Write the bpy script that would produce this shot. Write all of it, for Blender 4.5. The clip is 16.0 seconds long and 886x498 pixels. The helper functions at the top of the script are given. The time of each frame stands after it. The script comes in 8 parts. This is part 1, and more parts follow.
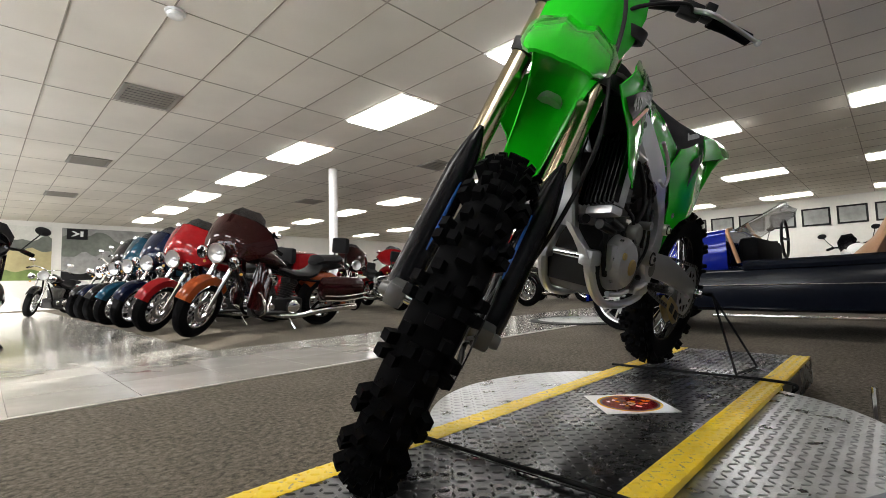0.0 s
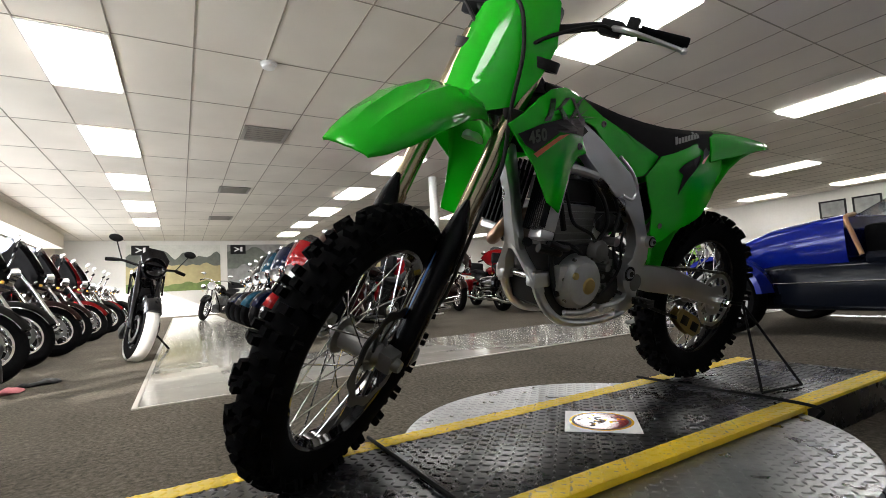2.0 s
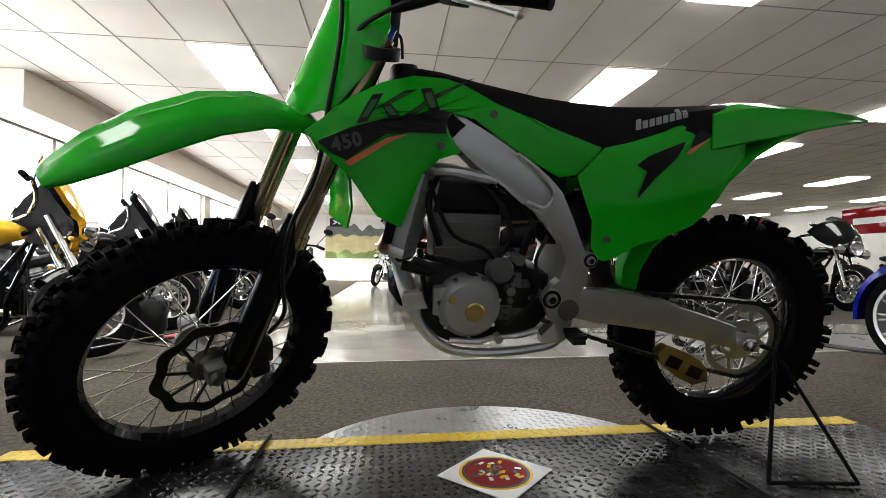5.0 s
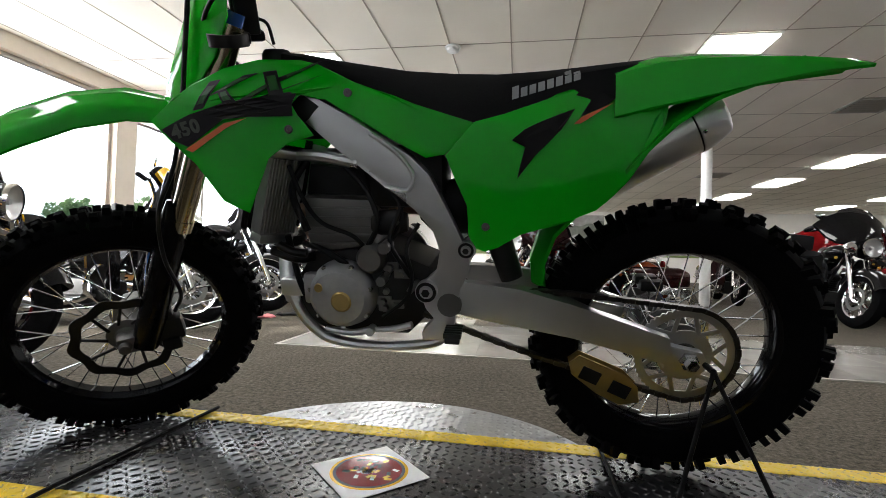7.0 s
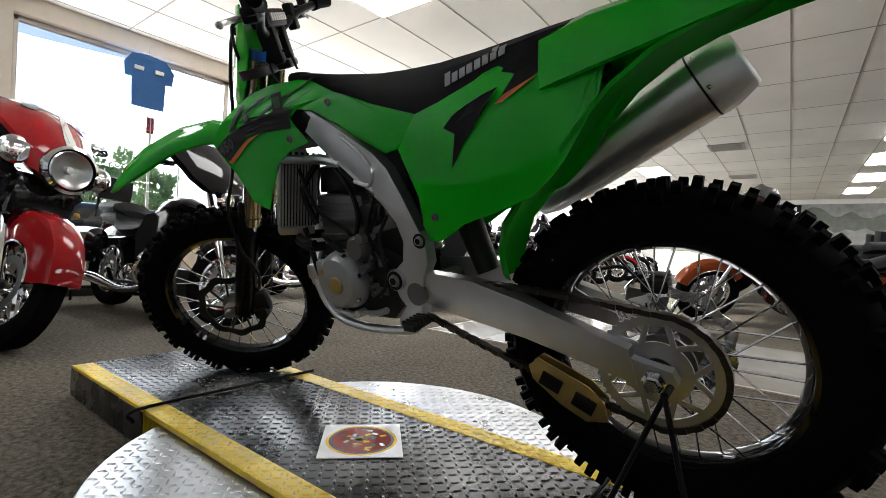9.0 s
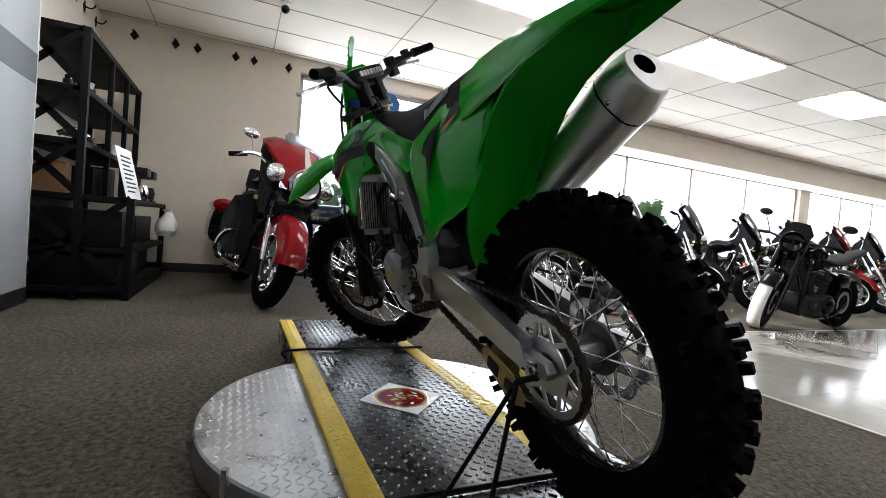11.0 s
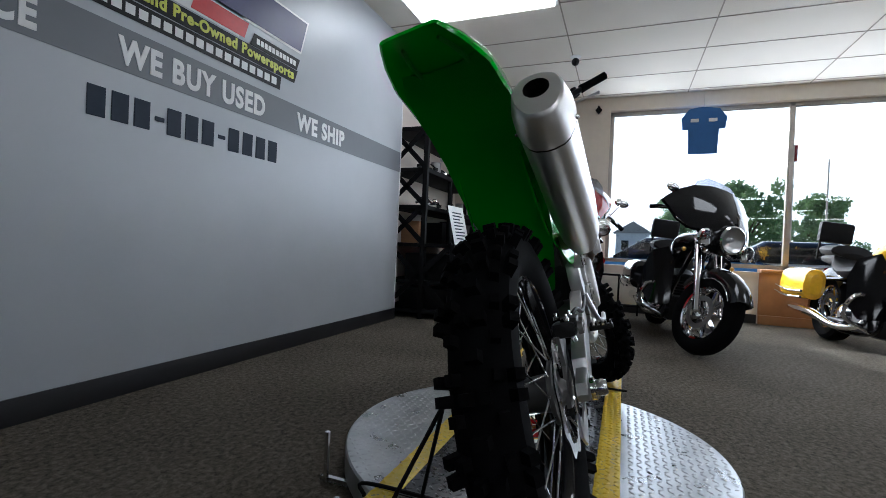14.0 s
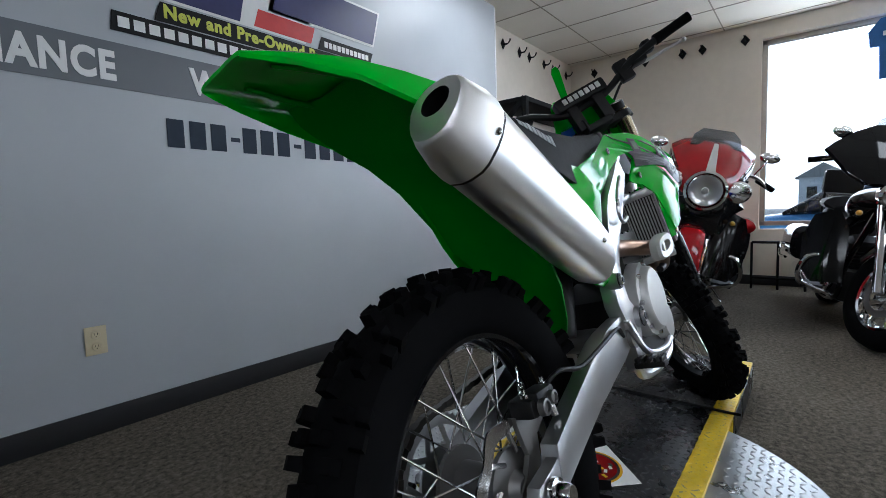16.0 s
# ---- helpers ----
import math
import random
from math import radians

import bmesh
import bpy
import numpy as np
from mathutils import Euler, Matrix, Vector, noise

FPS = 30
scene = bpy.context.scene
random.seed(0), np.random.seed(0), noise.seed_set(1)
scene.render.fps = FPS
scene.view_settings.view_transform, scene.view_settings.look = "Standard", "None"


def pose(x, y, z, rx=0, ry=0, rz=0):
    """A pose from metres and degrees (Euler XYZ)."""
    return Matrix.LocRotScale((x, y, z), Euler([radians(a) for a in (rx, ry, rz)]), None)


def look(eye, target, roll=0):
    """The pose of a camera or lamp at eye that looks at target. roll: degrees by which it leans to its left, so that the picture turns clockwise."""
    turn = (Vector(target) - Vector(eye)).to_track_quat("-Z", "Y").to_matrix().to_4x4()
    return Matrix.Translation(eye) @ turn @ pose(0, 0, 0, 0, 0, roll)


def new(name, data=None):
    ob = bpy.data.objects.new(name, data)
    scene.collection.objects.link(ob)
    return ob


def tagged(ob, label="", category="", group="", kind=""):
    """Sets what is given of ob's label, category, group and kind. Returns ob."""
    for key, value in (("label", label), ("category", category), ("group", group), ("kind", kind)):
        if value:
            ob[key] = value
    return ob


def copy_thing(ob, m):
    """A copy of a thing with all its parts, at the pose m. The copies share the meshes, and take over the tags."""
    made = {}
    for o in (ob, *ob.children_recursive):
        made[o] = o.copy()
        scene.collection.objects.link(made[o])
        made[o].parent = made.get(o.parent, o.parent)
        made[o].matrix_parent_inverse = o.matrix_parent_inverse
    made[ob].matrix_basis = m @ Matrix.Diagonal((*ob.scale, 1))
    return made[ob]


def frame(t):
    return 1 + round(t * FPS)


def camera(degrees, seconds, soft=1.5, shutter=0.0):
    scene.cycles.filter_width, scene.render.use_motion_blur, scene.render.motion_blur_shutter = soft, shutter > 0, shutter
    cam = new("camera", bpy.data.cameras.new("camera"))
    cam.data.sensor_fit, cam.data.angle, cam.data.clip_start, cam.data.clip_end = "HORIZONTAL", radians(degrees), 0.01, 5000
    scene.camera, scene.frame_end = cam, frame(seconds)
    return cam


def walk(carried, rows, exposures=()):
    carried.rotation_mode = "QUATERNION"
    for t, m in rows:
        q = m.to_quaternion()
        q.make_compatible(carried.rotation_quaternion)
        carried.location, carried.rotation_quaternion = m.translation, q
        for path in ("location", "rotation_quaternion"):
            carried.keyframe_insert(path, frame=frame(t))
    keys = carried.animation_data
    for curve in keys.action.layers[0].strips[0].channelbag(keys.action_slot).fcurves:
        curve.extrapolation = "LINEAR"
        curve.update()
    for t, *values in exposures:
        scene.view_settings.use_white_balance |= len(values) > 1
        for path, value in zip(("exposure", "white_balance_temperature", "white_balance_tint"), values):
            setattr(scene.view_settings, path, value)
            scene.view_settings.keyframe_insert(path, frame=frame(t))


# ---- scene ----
cam = camera(87.8, 16.0, 0.75)
PATH = [
    (0, (2.25, 0.757, 0.517), (0.901, -0.573, 0.659), -1.48),
    (0.5, (2.185, 0.885, 0.548), (0.904, -0.511, 0.691), -2.11),
    (1, (2.11, 0.995, 0.558), (0.916, -0.476, 0.703), -2.74),
    (1.5, (2.03, 1.091, 0.574), (0.935, -0.455, 0.719), -3.19),
    (2, (1.928, 1.184, 0.578), (0.986, -0.459, 0.728), -3.31),
    (2.5, (1.811, 1.263, 0.615), (1.034, -0.465, 0.76), -2.86),
    (3, (1.652, 1.317, 0.625), (1.064, -0.485, 0.756), -1.62),
    (3.5, (1.499, 1.348, 0.639), (1.064, -0.498, 0.742), -0.96),
    (4, (1.362, 1.347, 0.654), (1.008, -0.518, 0.744), -0.55),
    (4.5, (1.219, 1.337, 0.666), (0.915, -0.537, 0.744), -0.19),
    (4.7, (1.162, 1.334, 0.671), (0.882, -0.544, 0.744), -0.04),
    (6.8, (0.487, 1.263, 0.656), (0.726, -0.622, 0.698), 1.54),
    (7, (0.424, 1.248, 0.662), (0.732, -0.627, 0.703), 1.73),
    (7.5, (0.275, 1.231, 0.647), (0.781, -0.6, 0.67), 2.29),
    (8, (0.149, 1.182, 0.65), (0.876, -0.573, 0.676), 2.42),
    (8.2, (0.092, 1.148, 0.659), (0.912, -0.566, 0.676), 2.36),
    (10.3, (-0.548, 0.837, 0.683), (0.996, -0.27, 0.676), 3.85),
    (10.5, (-0.602, 0.805, 0.693), (0.994, -0.224, 0.685), 4.03),
    (11, (-0.737, 0.687, 0.707), (0.997, -0.088, 0.651), 4.75),
    (11.5, (-0.817, 0.535, 0.71), (0.992, -0.042, 0.645), 3.7),
    (12, (-0.867, 0.424, 0.733), (0.997, 0.062, 0.688), 3.52),
    (12.5, (-0.908, 0.264, 0.74), (0.991, 0.238, 0.701), 2.9),
    (13, (-0.957, 0.105, 0.747), (0.924, 0.369, 0.741), 3.17),
    (13.5, (-0.947, -0.053, 0.746), (0.88, 0.47, 0.741), 3.36),
    (14, (-0.905, -0.164, 0.772), (0.865, 0.528, 0.759), 2.52),
    (14.5, (-0.826, -0.293, 0.807), (0.843, 0.615, 0.789), 2.14),
    (15, (-0.757, -0.357, 0.843), (0.791, 0.742, 0.781), 2.6),
    (15.5, (-0.661, -0.387, 0.875), (0.83, 0.788, 0.777), 0.39),
    (16, (-0.553, -0.401, 0.918), (0.923, 0.786, 0.769), -1.83),
]
EXPO = [(0.0, 1.36, 6450, 10), (2.0, 1.12, 6400, 10), (4.0, 1.16, 6350, 9), (8.0, 1.22, 6250, 9), (11.0, 1.06, 6050, 9), (12.0, 0.84, 5800, 9), (13.5, 0.28, 5620, 9), (15.0, 0.4, 5560, 9), (16.0, 0.56, 5520, 8)]
walk(cam, [(t, look(eye, target, roll)) for t, eye, target, roll in PATH], EXPO)

# ---- daylight and lamps ----
world = bpy.data.worlds.new("sky")
scene.world = world
world.use_nodes = True
wn = world.node_tree
sky = wn.nodes.new("ShaderNodeTexSky")
sky.sky_type = "NISHITA"
sky.sun_disc = False
sky.sun_elevation = radians(20.5)
sky.sun_rotation = radians(54.5)
wn.links.new(sky.outputs[0], wn.nodes["Background"].inputs[0])
wn.nodes["Background"].inputs[1].default_value = 0.08
sun = new("sun", bpy.data.lights.new("sun", "SUN"))
sun.data.energy = 5.0
sun.data.angle = radians(0.6)
sun.data.color = (1.0, 0.95, 0.88)
sun.matrix_world = look((27.5, 19.6, 12.6), (0, 0, 0))
for y0, y1, z0, z1 in ((-3.98, 0.07, 0.66, 2.68), (-11.0, -4.3, 0.66, 2.42), (-17.2, -11.4, 0.66, 2.42)):
    day = new("window_daylight", bpy.data.lights.new("window_daylight", "AREA"))
    day.data.shape, day.data.size, day.data.size_y = "RECTANGLE", z1 - z0, y1 - y0
    day.data.energy = 8.6 * (y1 - y0) * (z1 - z0)
    day.data.color = (0.95, 0.98, 1.0)
    day.matrix_world = look((5.65, (y0 + y1) / 2, (z0 + z1) / 2), (0, (y0 + y1) / 2, (z0 + z1) / 2)) @ pose(0, 0, 0, 0, 0, 90)

# ---- materials ----
class Nodes:
    """A small helper round one material's node tree."""

    def __init__(self, name):
        self.mat = bpy.data.materials.new(name)
        self.mat.use_nodes = True
        self.tree = self.mat.node_tree
        self.bsdf = self.tree.nodes["Principled BSDF"]

    def add(self, kind, **values):
        n = self.tree.nodes.new("ShaderNode" + kind)
        for k, v in values.items():
            setattr(n, k, v)
        return n

    def link(self, a, b):
        self.tree.links.new(a, b)

    def coords(self, scale=(1, 1, 1), which="Object"):
        tc, mp = self.add("TexCoord"), self.add("Mapping")
        self.link(tc.outputs[which], mp.inputs["Vector"])
        mp.inputs["Scale"].default_value = scale
        return mp.outputs[0]

    def noise(self, vec, scale, detail=4.0, rough=0.55):
        n = self.add("TexNoise")
        self.link(vec, n.inputs["Vector"])
        n.inputs["Scale"].default_value = scale
        n.inputs["Detail"].default_value = detail
        n.inputs["Roughness"].default_value = rough
        return n.outputs[0]

    def ramp(self, fac, stops):
        r = self.add("ValToRGB")
        e = r.color_ramp.elements
        while len(e) < len(stops):
            e.new(0.5)
        for el, (p, c) in zip(e, stops):
            el.position = p
            el.color = (*c, 1) if len(c) == 3 else c
        self.link(fac, r.inputs[0])
        return r.outputs[0]

    def math(self, op, a, b=None, c=None):
        n = self.add("Math", operation=op)
        for i, v in enumerate((a, b, c)):
            if v is None:
                continue
            if isinstance(v, (int, float)):
                n.inputs[i].default_value = v
            else:
                self.link(v, n.inputs[i])
        return n.outputs[0]

    def bump(self, height, strength=0.3, distance=0.002):
        b = self.add("Bump")
        b.inputs["Strength"].default_value = strength
        b.inputs["Distance"].default_value = distance
        self.link(height, b.inputs["Height"])
        self.link(b.outputs[0], self.bsdf.inputs["Normal"])


def plain(name, color, rough=0.5, metal=0.0, vary=0.12, scale=30.0, bump=0.0, coat=0.0, spec=0.5, rough_vary=0.08):
    """A surface with fine mottling in colour and gloss and an optional fine relief."""
    m = Nodes(name)
    v = m.coords()
    n1 = m.noise(v, scale)
    n2 = m.noise(v, scale * 0.17, 3.0)
    both = m.math("ADD", m.math("MULTIPLY", n1, 0.5), m.math("MULTIPLY", n2, 0.5))
    lo = tuple(max(0.0, c * (1 - vary)) for c in color)
    hi = tuple(min(1.0, c * (1 + vary)) for c in color)
    m.link(m.ramp(both, [(0.3, lo), (0.7, hi)]), m.bsdf.inputs["Base Color"])
    m.link(m.math("ADD", m.math("MULTIPLY", n2, 2 * rough_vary), rough - rough_vary), m.bsdf.inputs["Roughness"])
    m.bsdf.inputs["Metallic"].default_value = metal
    m.bsdf.inputs["Coat Weight"].default_value = coat
    m.bsdf.inputs["Specular IOR Level"].default_value = spec
    if bump:
        m.bump(n1, bump)
    return m.mat


def glow(name, color, strength):
    m = Nodes(name)
    m.bsdf.inputs["Base Color"].default_value = (0.8, 0.8, 0.8, 1)
    m.bsdf.inputs["Emission Color"].default_value = (*color, 1)
    m.bsdf.inputs["Emission Strength"].default_value = strength
    return m.mat


def glass(name, tint=(1, 1, 1), rough=0.0):
    m = Nodes(name)
    m.bsdf.inputs["Base Color"].default_value = (*tint, 1)
    m.bsdf.inputs["Transmission Weight"].default_value = 1.0
    m.bsdf.inputs["Roughness"].default_value = rough
    m.bsdf.inputs["IOR"].default_value = 1.45
    return m.mat


def treadplate(name, color, metal, rough, pitch=0.03, strength=0.9, wear=None):
    """Raised bars in alternate directions, as on chequer plate."""
    m = Nodes(name)
    v = m.coords((1 / pitch, 1 / pitch, 1))
    sep = m.add("SeparateXYZ")
    m.link(v, sep.inputs[0])
    x, y = sep.outputs[0], sep.outputs[1]
    fx = m.math("SUBTRACT", m.math("FRACT", x), 0.5)
    fy = m.math("SUBTRACT", m.math("FRACT", y), 0.5)
    odd = m.math("FLOORED_MODULO", m.math("ADD", m.math("FLOOR", x), m.math("FLOOR", y)), 2.0)
    u, w = m.math("ADD", fx, fy), m.math("SUBTRACT", fx, fy)
    uu, ww = m.math("MULTIPLY", u, u), m.math("MULTIPLY", w, w)
    da = m.math("ADD", m.math("MULTIPLY", uu, 1.7), m.math("MULTIPLY", ww, 28.0))
    db = m.math("ADD", m.math("MULTIPLY", ww, 1.7), m.math("MULTIPLY", uu, 28.0))
    d = m.math("ADD", m.math("MULTIPLY", da, odd), m.math("MULTIPLY", db, m.math("SUBTRACT", 1.0, odd)))
    h = m.math("SMOOTH_MIN", m.math("MAXIMUM", m.math("SUBTRACT", 1.0, d), 0.0), 0.55, 0.2)
    vo = m.coords()
    n = m.noise(vo, 9.0)
    fine = m.noise(vo, 140.0, 2.0)
    lo = tuple(c * 0.72 for c in color)
    base = m.ramp(n, [(0.3, lo), (0.7, color)])
    if wear:
        mix = m.add("Mix", data_type="RGBA")
        mask = m.math("MULTIPLY", m.math("GREATER_THAN", h, 0.3), m.math("GREATER_THAN", m.math("MULTIPLY", n, fine), 0.27))
        m.link(mask, mix.inputs[0])
        m.link(base, mix.inputs[6])
        mix.inputs[7].default_value = (*wear, 1)
        base = mix.outputs[2]
    m.link(base, m.bsdf.inputs["Base Color"])
    m.link(m.math("ADD", m.math("MULTIPLY", n, 0.22), rough - 0.11), m.bsdf.inputs["Roughness"])
    m.bsdf.inputs["Metallic"].default_value = metal
    m.bump(fine, strength * 0.3, 0.001)
    return m.mat


def carpet_material():
    m = Nodes("carpet_brown_grey")
    v = m.coords()
    big, mid, fine = m.noise(v, 1.3, 3.0), m.noise(v, 46.0, 6.0, 0.78), m.noise(v, 330.0, 3.0, 0.6)
    f = m.math("ADD", m.math("MULTIPLY", mid, 0.6), m.math("ADD", m.math("MULTIPLY", fine, 0.28), m.math("MULTIPLY", big, 0.12)))
    col = m.ramp(f, [(0.415, (0.026, 0.022, 0.017)), (0.46, (0.062, 0.053, 0.041)), (0.51, (0.09, 0.078, 0.061)), (0.585, (0.158, 0.138, 0.11))])
    m.link(col, m.bsdf.inputs["Base Color"])
    m.bsdf.inputs["Roughness"].default_value = 0.95
    m.bsdf.inputs["Specular IOR Level"].default_value = 0.15
    m.bump(fine, 0.45, 0.004)
    return m.mat


def tile_material():
    m = Nodes("polished_floor_tile")
    info = m.add("ObjectInfo")
    v = m.coords()
    n = m.noise(v, 5.0, 6.0)
    f = m.math("ADD", m.math("MULTIPLY", n, 0.7), m.math("MULTIPLY", info.outputs["Random"], 0.3))
    m.link(m.ramp(f, [(0.3, (0.29, 0.275, 0.25)), (0.7, (0.38, 0.365, 0.335))]), m.bsdf.inputs["Base Color"])
    m.link(m.math("ADD", m.math("MULTIPLY", n, 0.1), 0.08), m.bsdf.inputs["Roughness"])
    m.bsdf.inputs["Specular IOR Level"].default_value = 0.6
    m.bump(n, 0.03, 0.003)
    return m.mat


def ceiling_material():
    m = Nodes("mineral_ceiling_tile")
    v = m.coords()
    pits, big = m.noise(v, 120.0, 3.0, 0.8), m.noise(v, 0.8, 3.0)
    f = m.math("ADD", m.math("MULTIPLY", pits, 0.4), m.math("MULTIPLY", big, 0.6))
    m.link(m.ramp(f, [(0.32, (0.64, 0.595, 0.52)), (0.6, (0.79, 0.745, 0.665))]), m.bsdf.inputs["Base Color"])
    m.bsdf.inputs["Roughness"].default_value = 0.9
    m.bump(pits, 0.25, 0.003)
    return m.mat


def brushed(name, color, rough, stretch=(4, 60, 60), coat=0.0):
    m = Nodes(name)
    n = m.noise(m.coords(stretch), 12.0, 4.0)
    b = m.noise(m.coords(), 7.0, 3.0)
    m.link(m.ramp(b, [(0.3, tuple(c * 0.86 for c in color)), (0.7, color)]), m.bsdf.inputs["Base Color"])
    m.link(m.math("ADD", m.math("MULTIPLY", n, 0.08), rough - 0.04), m.bsdf.inputs["Roughness"])
    m.bsdf.inputs["Metallic"].default_value = 1.0
    m.bsdf.inputs["Coat Weight"].default_value = coat
    m.bump(n, 0.012, 0.001)
    return m.mat


def leaf_material(name, a, b):
    m = Nodes(name)
    g = m.add("NewGeometry")
    m.link(m.ramp(g.outputs["Random Per Island"], [(0.0, a), (1.0, b)]), m.bsdf.inputs["Base Color"])
    m.bsdf.inputs["Roughness"].default_value = 0.6
    tree_ = m.mat.node_tree
    sheer = tree_.nodes.new("ShaderNodeBsdfTranslucent")
    m.link(m.ramp(g.outputs["Random Per Island"], [(0.0, a), (1.0, b)]), sheer.inputs["Color"])
    both = tree_.nodes.new("ShaderNodeAddShader")
    out = [n for n in tree_.nodes if n.type == "OUTPUT_MATERIAL"][0]
    tree_.links.new(m.bsdf.outputs[0], both.inputs[0])
    tree_.links.new(sheer.outputs[0], both.inputs[1])
    tree_.links.new(both.outputs[0], out.inputs["Surface"])
    return m.mat


